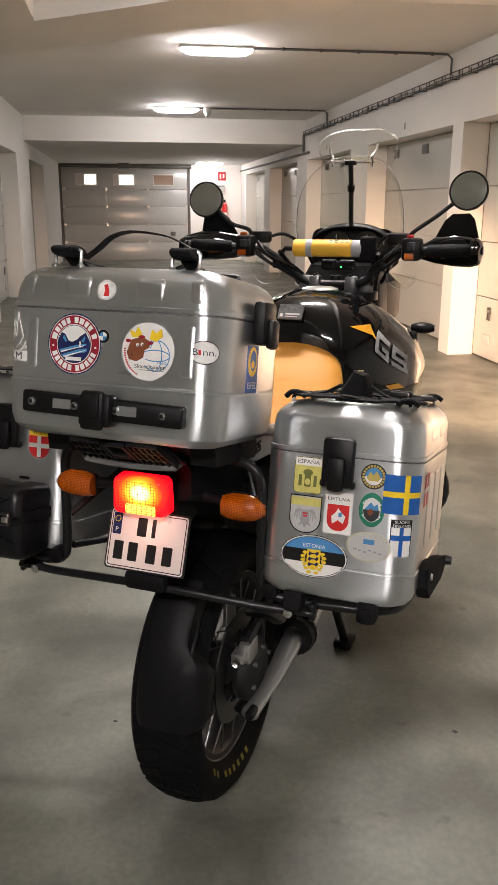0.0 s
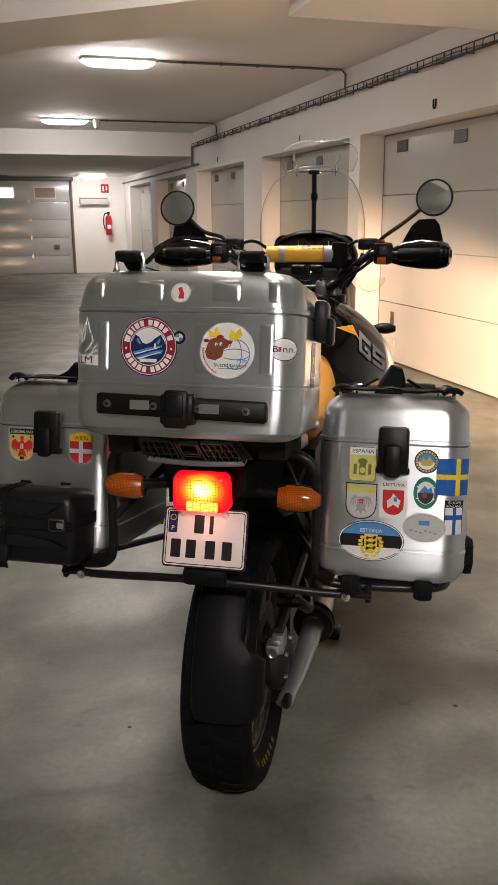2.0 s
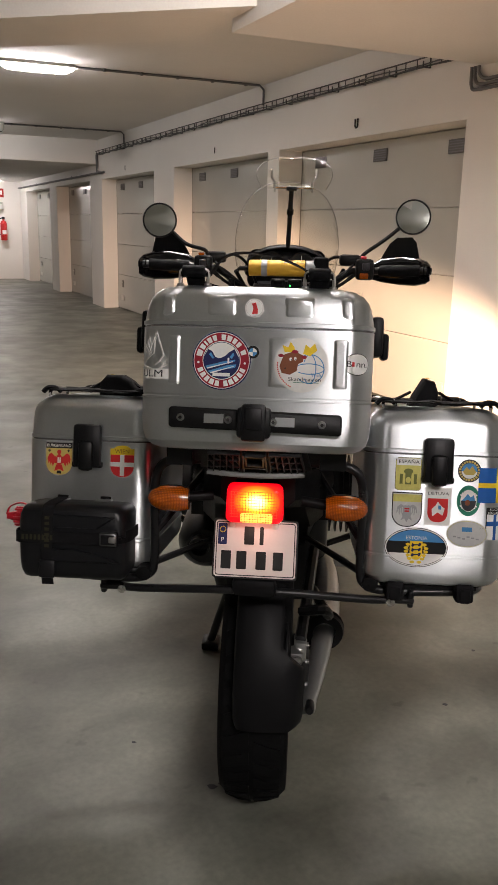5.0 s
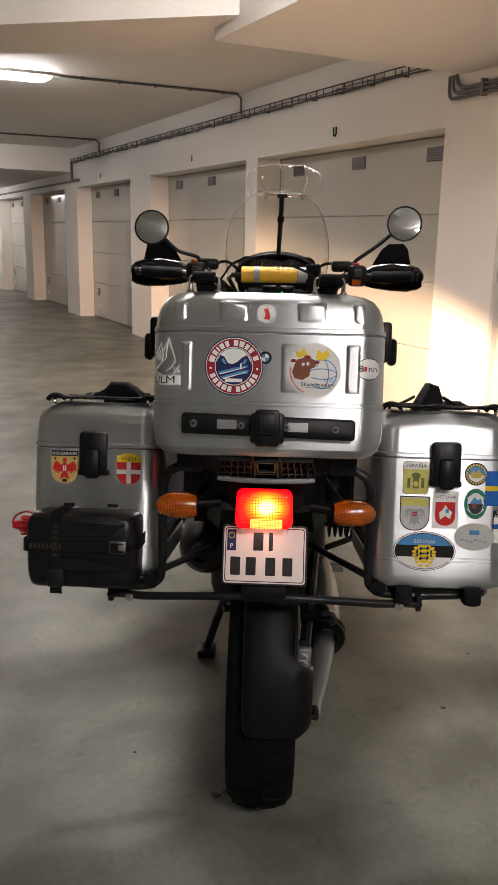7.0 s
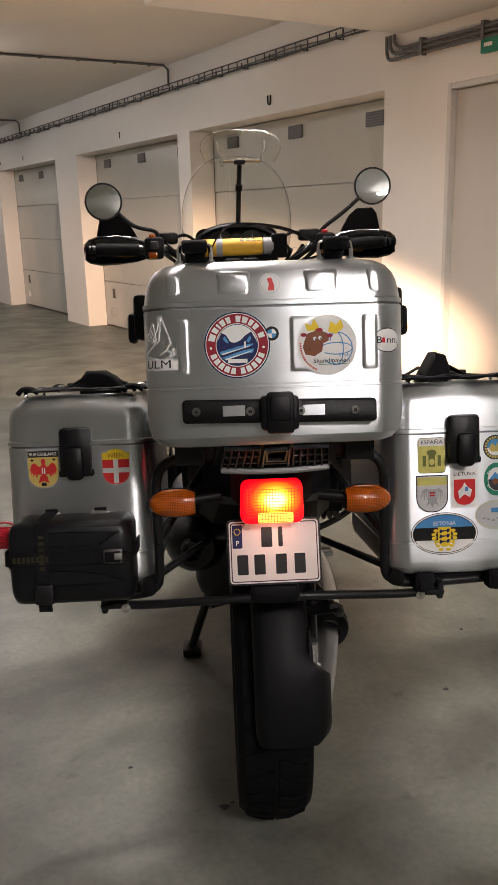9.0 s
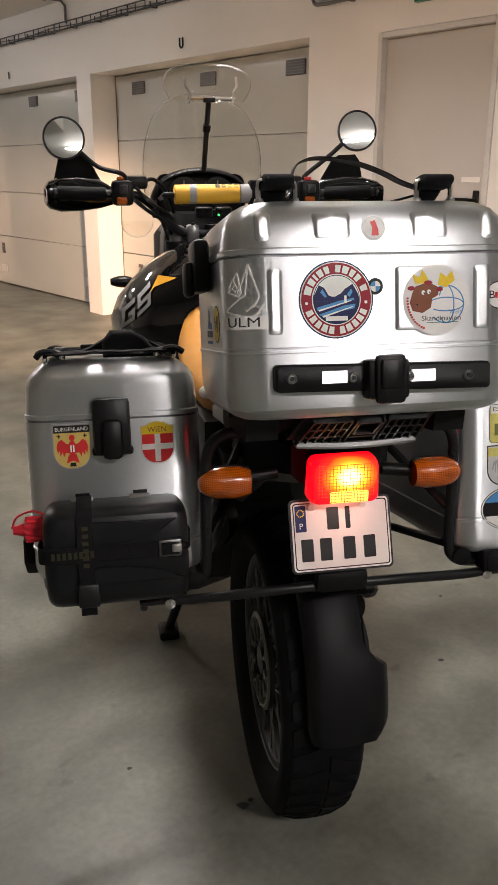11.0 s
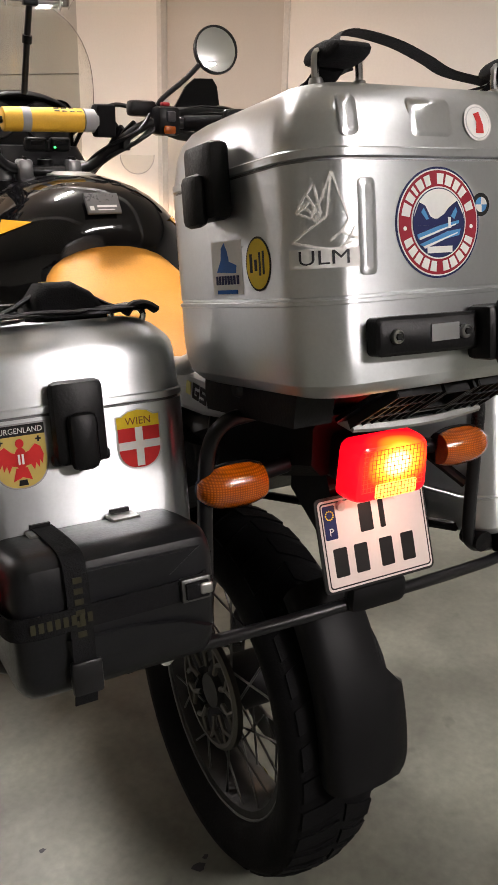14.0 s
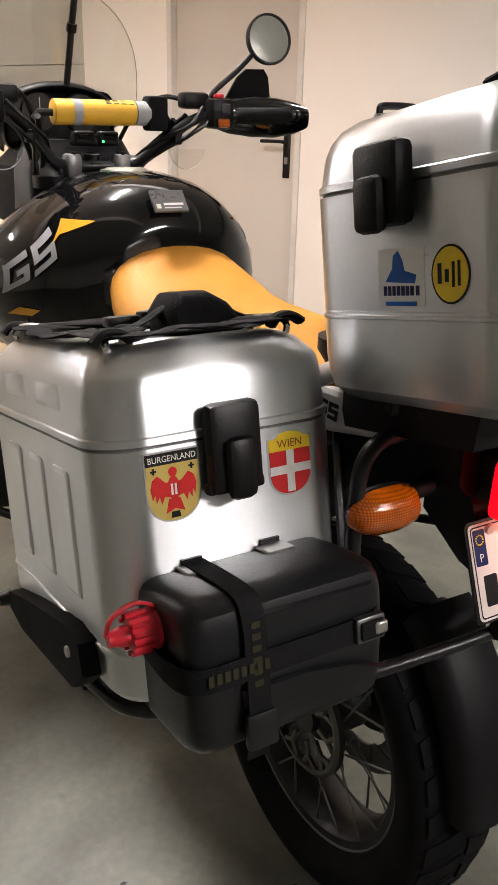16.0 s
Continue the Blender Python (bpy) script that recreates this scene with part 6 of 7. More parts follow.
# stickers on the top case
def corner_wrap(cx, cz, r=0.052):
    """Lays a shape round the right rear corner of the top case."""
    def place(u, v, h):
        x, edge = cx + u, TX1 - r
        if x <= edge:
            return (x, TY0 - h, cz + v)
        a = min((x - edge) / r, math.pi / 2)
        return (edge + (r + h) * math.sin(a), TY0 + r - (r + h) * math.cos(a), cz + v)
    return place


def strips(poly, n=10):
    """Cuts an outline into upright strips so that it can bend."""
    us = [u for u, _ in poly]
    lo, hi = min(us), max(us)
    return [sliced(poly, lo + (hi - lo) * k / n, lo + (hi - lo) * (k + 1) / n, 0) for k in range(n)]


def arcs(cx, cy, sizes, t=0.0011, gap=(0.42, 0.60)):
    """Thin globe lines as short strokes."""
    out = []
    for w, h in sizes:
        n = 26
        for k in range(n):
            if gap[0] < k / n < gap[1]:
                continue
            q = []
            for f, s in ((k, 1), (k + 1, 1), (k + 1, -1), (k, -1)):
                a = 2 * math.pi * f / n
                q.append((cx + (w / 2 + s * t / 2) * math.cos(a), cy + (h / 2 + s * t / 2) * math.sin(a)))
            out.append(q)
    return out




def ring_bars(widths, a0, a1, r0=0.0355, r1=0.0450):
    """Plain bars of letter widths along an arc; zero makes a gap between words."""
    total = sum(w + 0.32 if w else 0.7 for w in widths)
    out, at = [], 0.0
    for w in widths:
        if not w:
            at += 0.7
            continue
        lo, hi = (a0 + (a1 - a0) * (at + e) / total for e in (0.16, 0.16 + w))
        at += w + 0.32
        out.append([(r * math.cos(radians(a)), r * math.sin(radians(a))) for r, a in ((r0, lo), (r1, lo), (r1, (lo + hi) / 2), (r1, hi), (r0, hi))])
    return out


ring_letters = ring_bars((1.3, 0.9, 0.4, 0.9, 0.8, 0, 0.9, 1.0, 0.8, 0.8, 0, 0.9), 172, 14) + ring_bars((0.9, 0.9, 0.9, 1.0, 0.9, 0, 0.9, 1.0, 0.9, 0.9, 0.8), 198, 342)
ring_letters += [ellipse(0.004, 0.004, s * 0.0405, -0.004, 10) for s in (-1, 1)]
sticker(top, F(-0.060, 1.167), [(ellipse(0.102, 0.102, n=64), "navy"), (ellipse(0.098, 0.098, n=64), "white"), (ellipse(0.0955, 0.0955, n=64), "darkred"), (ring_letters, "white"),
                                (ellipse(0.0665, 0.0665, n=48), "white"), (ellipse(0.064, 0.064, n=48), "navy"),
                                (sliced(ellipse(0.062, 0.062, n=48), 0.004, 0.04), "white"), ([[(-0.031, 0.005), (-0.024, 0.019), (-0.017, 0.016), (-0.011, 0.006), (-0.004, 0.003), (-0.004, -0.002), (-0.031, -0.002)], [(-0.004, 0.003), (0.006, 0.008), (0.012, 0.014), (0.022, 0.020), (0.030, 0.006), (0.030, -0.004), (-0.004, -0.002)]], "navy"),
                                ([[(-0.027, -0.010), (0.002, -0.002), (0.024, 0.002), (0.024, -0.001), (0.0, -0.006), (-0.026, -0.014)], [(-0.022, 0.010), (-0.019, 0.014), (-0.013, 0.004), (-0.016, 0.003)], [(0.014, 0.006), (0.020, 0.014), (0.022, 0.010), (0.018, 0.003)], [(-0.024, -0.019), (0.010, -0.008), (0.026, -0.006), (0.024, -0.012), (0.0, -0.016), (-0.016, -0.023)]], "sky"),
                                ([[(-0.025, -0.013), (0.020, -0.001), (0.020, -0.0022), (-0.024, -0.015)], [(-0.020, -0.021), (0.022, -0.009), (0.022, -0.010), (-0.018, -0.023)], rect(0.030, 0.006, 0.0, -0.0245), rect(0.003, 0.010, 0.012, 0.0)], "white")],
        "round red and navy railway souvenir sticker")
sticker(top, F(-0.006, 1.183), [(ellipse(0.022, 0.022, n=32), "ink"), (sliced(sliced(ellipse(0.014, 0.014, n=32), 0, 1), -1, 0, 0), "sky"), (sliced(sliced(ellipse(0.014, 0.014, n=32), -1, 0), 0, 1, 0), "sky"),
                                (sliced(sliced(ellipse(0.014, 0.014, n=32), 0, 1), 0, 1, 0), "white"), (sliced(sliced(ellipse(0.014, 0.014, n=32), -1, 0), -1, 0, 0), "white")], "small round black badge with blue and white quarters")
FK = rear(TY0 - 0.0027)
moose = [(-0.034, 0.010), (-0.03, 0.018), (-0.018, 0.022), (-0.006, 0.021), (0.004, 0.016), (0.002, 0.006), (-0.006, 0.002), (-0.008, -0.010), (-0.020, -0.017), (-0.034, -0.014), (-0.038, -0.003)]
sticker(top, FK(0.079, 1.163), [(ellipse(0.094, 0.094, n=64), "white"), (arcs(0.014, -0.006, ((0.050, 0.050), (0.022, 0.050), (0.050, 0.018)), 0.0016), "sky"), (moose, "brown"), ([[(-0.030, 0.022), (-0.034, 0.034), (-0.024, 0.030), (-0.020, 0.040), (-0.013, 0.030), (-0.012, 0.022)], [(0.002, 0.020), (0.006, 0.036), (0.014, 0.030), (0.022, 0.038), (0.026, 0.026), (0.014, 0.016)]], "yellow"),
                               ([ellipse(0.010, 0.006, -0.036, 0.016, 12), ellipse(0.010, 0.006, 0.004, 0.014, 12), ellipse(0.012, 0.006, -0.012, 0.023, 12)], "darkred"), ([ellipse(0.005, 0.006, -0.019, 0.010, 12), ellipse(0.005, 0.006, -0.011, 0.011, 12)], "white"), ([ellipse(0.002, 0.003, -0.018, 0.009, 8), ellipse(0.002, 0.003, -0.010, 0.010, 8), ellipse(0.003, 0.002, -0.028, -0.006, 8)], "ink"),
                               ([rect(0.0022, 0.0024, 0.047 * 0.88 * math.cos(a), 0.047 * 0.88 * math.sin(a)) for a in (radians(176 + 5.2 * k) for k in range(14))], "red"), (rect(0.044, 0.0008, 0.008, -0.030), "green")],
        "round white sticker with brown shape and blue globe lines", [("Skandinavien", 0.0095, 0.006, -0.0245, "dark", 0.056), ("Welt", 0.0085, 0.026, -0.0165, "sky", 0.018)])
sticker(top, corner_wrap(0.1755, 1.1675), [(strips(ellipse(0.050, 0.038, n=40)), "ink"), (strips(ellipse(0.0475, 0.0355, n=40)), "white"), (rect(0.0045, 0.008, -0.0075, 0.0), "red")], "white oval town sticker", [("B", 0.0155, -0.0150, 0.0, "ink", 0.0085), ("nn.", 0.0155, 0.0085, 0.0, "ink", 0.021)])
FL = (lambda u, v, h: (-0.006 + u, TY0 + 0.0035 - h + v * 0.16, 1.259 + v))
sticker(top, FL, [(ellipse(0.034, 0.034, n=36), "white"), (ellipse(0.030, 0.030, n=36), "clear"), (ellipse(0.028, 0.028, n=36), "white"), ([(-0.004, -0.010), (0.006, -0.010), (0.006, -0.002), (0.002, 0.010), (-0.005, 0.008), (-0.002, 0.0)], "red")], "small round white sticker with red shape")
sticker(top, S(-0.246, 1.139), [(rect(0.066, 0.054), "white"), ([(-0.022, -0.004), (-0.012, 0.008), (-0.010, 0.020), (-0.003, 0.025), (0.003, 0.016), (0.006, 0.006), (0.022, 0.002), (0.020, -0.006)], "blue"), ([rect(0.0045, 0.009, -0.0225 + 0.0064 * k, -0.0125) for k in range(7)] + [rect(0.0045, 0.009, 0.0235, -0.0125)], "navy"), ([rect(0.044, 0.004, 0, -0.0245)], "blue")], "white and blue travel company sticker in plain shapes")
sticker(top, S(-0.312, 1.140), [(ellipse(0.048, 0.052, n=36), "ink"), (ellipse(0.044, 0.048, n=36), "yellow"), ([rect(0.005, 0.018, -0.013, 0.001), rect(0.005, 0.011, -0.004, -0.001), rect(0.0035, 0.022, 0.004, 0.0), rect(0.0035, 0.022, 0.011, 0.001)], "ink")], "oval yellow sticker with dark strokes")
sticker(top, SR(-0.255, 1.143), [(rect(0.056, 0.084), "blue"), (ellipse(0.046, 0.052, 0.0, 0.014), "yellow"), (ellipse(0.030, 0.036, 0.002, 0.016), "blue"), (ellipse(0.015, 0.014, 0.0, 0.009), "yellow")], "blue and yellow regional sticker", [("EIFEL", 0.017, 0.0, -0.028, "white", 0.046)])
part("scratches", (lambda bm: [slab(bm, rect(0.012, 0.0014, -0.02 + 0.011 * k, 0.003 * math.sin(k * 2.1)), S(-0.265, 1.158), 0.0004) for k in range(4)] and bm)(bmesh.new()), "clear", top)


# ---- panniers ----
def pannier(sx, x0, x1, y0, y1, label):
    ob = thing("pannier", SIDE, ((x0 + x1) / 2, (y0 + y1) / 2, 0.685), label, "pannier", "panniers")
    prof = [(0.690, 0.034), (0.691, 0.026), (0.697, 0.013), (0.708, 0.004), (0.722, 0.0), (0.7505, 0.0), (0.7515, -0.0013), (0.755, -0.0013), (0.756, 0.001), (0.7585, 0.001), (0.76, 0.0), (0.9585, 0.0)]
    case_shell(ob, x0, x1, y0, y1, prof, 0.050, label="silver aluminium pannier body")
    part("seam", loft(bmesh.new(), [rrect(x0 + 0.003, x1 - 0.003, y0 + 0.003, y1 - 0.003, 0.048, z, 8) for z in (0.9575, 0.9625)]), "alu_groove", ob, "dark seam under the lid")
    ld = case_shell(ob, x0, x1, y0, y1, [(0.9615, 0.0015), (0.9625, -0.0015), (0.969, -0.0015), (0.9705, 0.0008), (0.99, 0.002), (1.012, 0.0030), (1.024, 0.0055), (1.0315, 0.0100), (1.0445, 0.0235), (1.0485, 0.030), (1.0520, 0.039), (1.0535, 0.048)], 0.052, name="lid", label="silver pannier lid with rounded edges")
    cx = (x0 + x1) / 2 if sx > 0 else -0.356
    cl = part("clasp", boxes(((cx - 0.029, y0 - 0.022, 0.905), (cx + 0.029, y0, 0.995)), bevel=0.008), "black", ob, "black case clasp")
    part("clasp_lever", boxes(((cx - 0.016, y0 - 0.034, 0.900), (cx + 0.016, y0 - 0.018, 0.962)), bevel=0.009), "black", cl)
    part("clasp_foot", boxes(((cx - 0.032, y0 - 0.016, 0.905), (cx + 0.032, y0 - 0.002, 0.918)), bevel=0.004), "black", cl)
    xo = x0 if sx < 0 else x1
    out = leftside(xo) if sx < 0 else rightside(xo)
    for cy in (-0.085, 0.005, 0.095):
        boss(ob, out(cy, 0.86), 0.055, 0.14, 0.0025)
    for cy in (-0.06, 0.07):
        pl = (lambda c: (lambda u, v, h: (xo + sx * (h - 0.004 - v * 0.12), c + u, 1.005 + v)))(cy)
        boss(ld, pl, 0.09, 0.030, 0.002)
    # feet blocks that hold the case on its rail
    for cy in (-0.16, 0.13):
        part("foot", boxes((((x0 + x1) / 2 - 0.10, cy - 0.025, 0.676), ((x0 + x1) / 2 + 0.10, cy + 0.025, 0.693)), bevel=0.006), "black", ob)
    for cx_ in ((0.285, 0.425) if sx > 0 else ()):
        part("rail_claw", boxes(((cx_ - 0.018, y0 + 0.004, 0.660), (cx_ + 0.018, y0 + 0.040, 0.698)), ((cx_ - 0.012, y0 + 0.000, 0.660), (cx_ + 0.012, y0 + 0.010, 0.690)), bevel=0.006), "soft", ob, "black rubber claw on the rail")
    ho = part("side_holder", loft(bmesh.new(), [[(xo + sx * d, y + 0.004 * k, z) for y, z in ((-0.145, 0.722), (-0.10, 0.692), (0.10, 0.686), (0.155, 0.700), (0.155, 0.722), (0.05, 0.742), (-0.10, 0.764), (-0.14, 0.757))] for d, k in ((-0.004, 0), (0.014, 0), (0.019, 1))]), "soft", ob, "black case holder at the lower edge")
    part("knob", lathe(bmesh.new(), [(0, sx * 0.032), (0.009, sx * 0.032), (0.012, sx * 0.015), (0.0, sx * 0.015)], (xo, 0.160, 0.712), "x", 12), "tube", ho)
    part("holder_bolt", lathe(bmesh.new(), [(0, sx * 0.022), (0.006, sx * 0.022), (0.007, sx * 0.017)], (xo, -0.10, 0.735), "x", 10), "steel", ho)
    # steel bows at the corners of the lid
    corners = [(x0 + 0.050, y0 + 0.052), (x1 - 0.050, y0 + 0.052), (x0 + 0.050, y1 - 0.052), (x1 - 0.050, y1 - 0.052)]
    for px, py in corners:
        dx = 1 if px < (x0 + x1) / 2 else -1
        dy = 1 if py < 0 else -1
        pts = smooth_line([(px - dx * 0.012, py - dy * 0.004, 1.046), (px - dx * 0.014, py - dy * 0.004, 1.058), (px - dx * 0.006, py + dy * 0.012, 1.066), (px + dx * 0.012, py + dy * 0.024, 1.063), (px + dx * 0.014, py + dy * 0.024, 1.050)], 4)
        part("corner_bow", tube(bmesh.new(), pts, 0.0038, 8), "chrome", ob, "polished steel corner bow")
    return ob


def lashing(x0, x1, y0, y1, hx, seed, grip):
    """Loose black webbing straps across a pannier lid, with a bulky grip pad in the middle."""
    rnd = random.Random(seed)
    ob = thing("lashing_straps", SIDE, ((x0 + x1) / 2, (y0 + y1) / 2, 1.056), "tangled black webbing straps lying on a pannier lid", "straps", "pannier straps")
    z = 1.0575
    cs = [(x0 + 0.04, y0 + 0.045), (x1 - 0.04, y0 + 0.045), (x1 - 0.04, y1 - 0.045), (x0 + 0.04, y1 - 0.045)]
    runs = [(0, 1), (1, 2), (2, 3), (3, 0), (0, 2), (1, 3), (0, 1), (3, 1), (0, 1), (0, 3), (2, 0)]
    for i, j in runs:
        a, b = Vector((*cs[i], z + 0.010)), Vector((*cs[j], z + 0.010))
        pts = []
        for k in range(8):
            t = k / 7
            p = a.lerp(b, t)
            w = math.sin(math.pi * t)
            pts.append((p.x + rnd.uniform(-0.018, 0.018) * w, p.y + rnd.uniform(-0.018, 0.018) * w, z + 0.002 + rnd.uniform(0, 0.007) * w + 0.004 * (1 - w)))
        part("strap", tube(bmesh.new(), smooth_line(pts, 4), rnd.uniform(0.009, 0.013), 8, rnd.uniform(0.16, 0.3)), "soft", ob)
    for px, py in cs:
        part("strap_end", tube(bmesh.new(), smooth_line([(px - 0.018, py, z), (px - 0.008, py, z + 0.009), (px + 0.008, py, z + 0.009), (px + 0.02, py, z + 0.002)], 4), 0.010, 8, 0.5), "soft", ob)
    for k in range(3):
        cx, cy = rnd.uniform(x0 + 0.08, x1 - 0.08), rnd.uniform(y0 + 0.08, y1 - 0.1)
        part("buckle", boxes(((cx - 0.02, cy - 0.012, z + 0.006), (cx + 0.02, cy + 0.012, z + 0.018)), bevel=0.004), "black", ob)
    for k, (y, f) in enumerate(((-0.118, 0.80), (-0.112, 0.95), (-0.100, 1.0), (-0.060, 1.0), (-0.046, 0.93), (-0.040, 0.75))):
        if k == 0:
            rings = []
        rings.append([(hx + u * f, y + 0.10 * v, z - 0.004 + 1.25 * v * f) for u, v in grip])
    pad = part("grip_pad", loft(bmesh.new(), rings), "soft", ob, "bulky black carrying pad", 40)
    part("pad_print", boxes(((hx + grip[2][0] + 0.004, -0.082, z - 0.005 + 1.25 * grip[2][1]), (hx + grip[2][0] + 0.012, -0.070, z - 0.003 + 1.25 * grip[2][1]))), "gold", pad, "small worn yellow print")
    for s_ in (-1, 1):
        pts = smooth_line([(hx + s_ * 0.085, -0.075, z + 0.004), (hx + s_ * 0.060, -0.078, z + 0.010), (hx + s_ * 0.030, -0.080, z + 0.026)], 5)
        part("strap", tube(bmesh.new(), pts, 0.013, 8, 0.25), "soft", ob)
    return ob


LX0, LX1, LY0, LY1 = -0.490, -0.213, -0.206, 0.215
RX0, RX1, RY0, RY1 = 0.212, 0.502, -0.226, 0.205
left = pannier(-1, LX0, LX1, LY0, LY1, "silver aluminium pannier with coat-of-arms stickers and a black canister")
right = pannier(1, RX0, RX1, RY0, RY1, "silver aluminium pannier covered with country stickers")
lashing(LX0, LX1, LY0, LY1, -0.325, 3, [(-0.036, 0.0), (-0.036, 0.022), (-0.022, 0.036), (0.012, 0.036), (0.034, 0.026), (0.052, 0.008), (0.052, 0.0)])
lashing(RX0, RX1, RY0, RY1, 0.345, 8, [(-0.036, 0.0), (-0.028, 0.016), (-0.004, 0.048), (0.018, 0.043), (0.026, 0.024), (0.026, 0.004), (0.020, 0.0)])

L = rear(LY0)
sh = [(u * 0.92, v * 0.86) for u, v in shield(0.060, 0.078)]
sticker(left, L(-0.418, 0.920), [([(u * 0.92, v * 0.86) for u, v in shield(0.064, 0.082)], "grey"), (sh, "gold"), (sliced(sh, 0.022, 0.05), "ink"),
                                 ([[(s * u * 0.9, v * 0.88 - 0.002) for u, v in ((0.003, 0.006), (0.010, 0.008), (0.018, 0.016), (0.024, 0.012), (0.027, 0.002), (0.025, -0.010), (0.022, -0.004), (0.021, -0.014), (0.017, -0.007), (0.015, -0.016), (0.011, -0.008), (0.004, -0.010))][::s] for s in (1, -1)]
                                  + [ellipse(0.013, 0.024, 0, -0.002, 18), ellipse(0.009, 0.010, 0, 0.014, 14), [(-0.006, -0.012), (0.006, -0.012), (0.010, -0.026), (0.0, -0.022), (-0.010, -0.026)]], "red"),
                                 ([rect(0.0022, 0.011, -0.002, -0.003), rect(0.0022, 0.011, 0.002, -0.003)], "white"), ([[(-0.005, -0.031), (0.005, -0.031), (0.004, -0.025), (-0.004, -0.025)], rect(0.006, 0.0018, -0.020, 0.017), rect(0.0018, 0.006, -0.020, 0.017), rect(0.006, 0.0018, 0.020, 0.017), rect(0.0018, 0.006, 0.020, 0.017)], "ink")],
        "gold and red shield sticker with dark top band", [("BURGENLAND", 0.0085, 0, 0.0275, "white", 0.050)])
sh = shield(0.049, 0.058, 0, -0.001)
topw = [(-0.027, 0.030), (-0.020, 0.030), (-0.012, 0.035), (0.0, 0.037), (0.012, 0.035), (0.020, 0.030), (0.027, 0.030), (0.027, 0.016), (-0.027, 0.016)]
sticker(left, L(-0.285, 0.917), [(shield(0.053, 0.062, 0, -0.001), "clear"), (topw, "clear"), ([(u * 0.93, v - 0.0012) for u, v in topw], "yellow"), (sliced(sh, -0.05, 0.016), "red"), ([rect(0.009, 0.044, 0, -0.006), rect(0.049, 0.009, 0, -0.004)], "white")],
        "red shield sticker with white cross and yellow top", [("WIEN", 0.0120, 0, 0.0230, "brown", 0.030)])

RR = 0.050


def right_wrap(cx, cz):
    """Lays a shape round the outer rear corner of the pannier."""
    def place(u, v, h):
        x = cx + u
        edge = RX1 - RR
        if x <= edge:
            return (x, RY0 - h, cz + v)
        a = min((x - edge) / RR, math.pi / 2)
        rest_ = max(0.0, x - edge - RR * math.pi / 2)
        return (edge + (RR + h) * math.sin(a), RY0 + RR - (RR + h) * math.cos(a) + rest_, cz + v)
    return place


def wrapped(parent, place, w, h, mats, label):
    """A flag cut into a grid so that it bends with the case; mats(u, v) names the colour of each cell."""
    nu, nv = 22, 14
    groups = {}
    for i in range(nu):
        for j in range(nv):
            u, v = -w / 2 + w * (i + 0.5) / nu, -h / 2 + h * (j + 0.5) / nv
            groups.setdefault(mats(u / w, v / h), []).append((i, j))
    back = None
    for mat, cells in groups.items():
        bm = bmesh.new()
        for i, j in cells:
            q = [(-w / 2 + w * a / nu, -h / 2 + h * b / nv) for a, b in ((i, j), (i + 1, j), (i + 1, j + 1), (i, j + 1))]
            bm.faces.new([bm.verts.new(place(u, v, 0.0008)) for u, v in q])
        bmesh.ops.remove_doubles(bm, verts=bm.verts, dist=1e-6)
        ob = part("sticker" if back is None else "print", bm, mat, parent if back is None else back, label if back is None else "")
        back = back or ob
    return back


Rr = rear(RY0)
rounded_shield = rounded(0.052, 0.062, 0.006)
sticker(right, Rr(0.300, 0.920), [(rounded(0.052, 0.066, 0.007), "ink"), (rounded(0.0505, 0.0645, 0.0065), "pale"), (rect(0.048, 0.014, 0, 0.0245), "white"), ([ellipse(0.018, 0.012, 0, 0.005), rect(0.012, 0.022, 0, -0.010), rect(0.006, 0.02, -0.014, -0.01), rect(0.006, 0.02, 0.014, -0.01)], "olive"), (ellipse(0.010, 0.012, 0, -0.012), "pale")],
        "pale yellow country sticker with a coat of arms", [("ESPAÑA", 0.010, 0, 0.0245, "ink", 0.041)])
sticker(right, Rr(0.300, 0.848), [(shield(0.060, 0.070), "ink"), (shield(0.056, 0.066), "clear"), (sliced(shield(0.056, 0.066), 0.016, 0.031), "pale"), ([[(s * u, v) for u, v in ((0.0, 0.010), (0.006, 0.008), (0.012, 0.011), (0.019, 0.006), (0.021, -0.008), (0.017, -0.003), (0.015, -0.012), (0.011, -0.005), (0.008, -0.014), (0.012, -0.022), (0.004, -0.018), (0.0, -0.026))][::s] for s in (1, -1)], "grey"), ([rect(0.010, 0.003, 0, 0.002), rect(0.009, 0.003, 0, -0.003)], "red"), ([rect(0.0016, 0.012, s * (0.009 + 0.004 * k), -0.001 - 0.002 * k) for s in (-1, 1) for k in range(3)] + [ellipse(0.006, 0.006, 0, 0.011, 10)], "clear")],
        "dark shield sticker with an olive top band")
sticker(right, Rr(0.361, 0.857), [(rect(0.052, 0.076), "white"), (shield(0.040, 0.048, 0, -0.008), "red"), ([[(-0.012, -0.006), (-0.004, 0.002), (0.0, 0.010), (0.006, 0.002), (0.014, -0.004), (0.010, -0.018), (0.0, -0.012), (-0.010, -0.020)]], "white"), (rect(0.006, 0.008, 0.004, -0.002), "sky")],
        "white country sticker with a red shield", [("LIETUVA", 0.0085, 0, 0.026, "ink", 0.041)])
el = ellipse(0.126, 0.080, n=56)
ei = ellipse(0.117, 0.071, n=56)
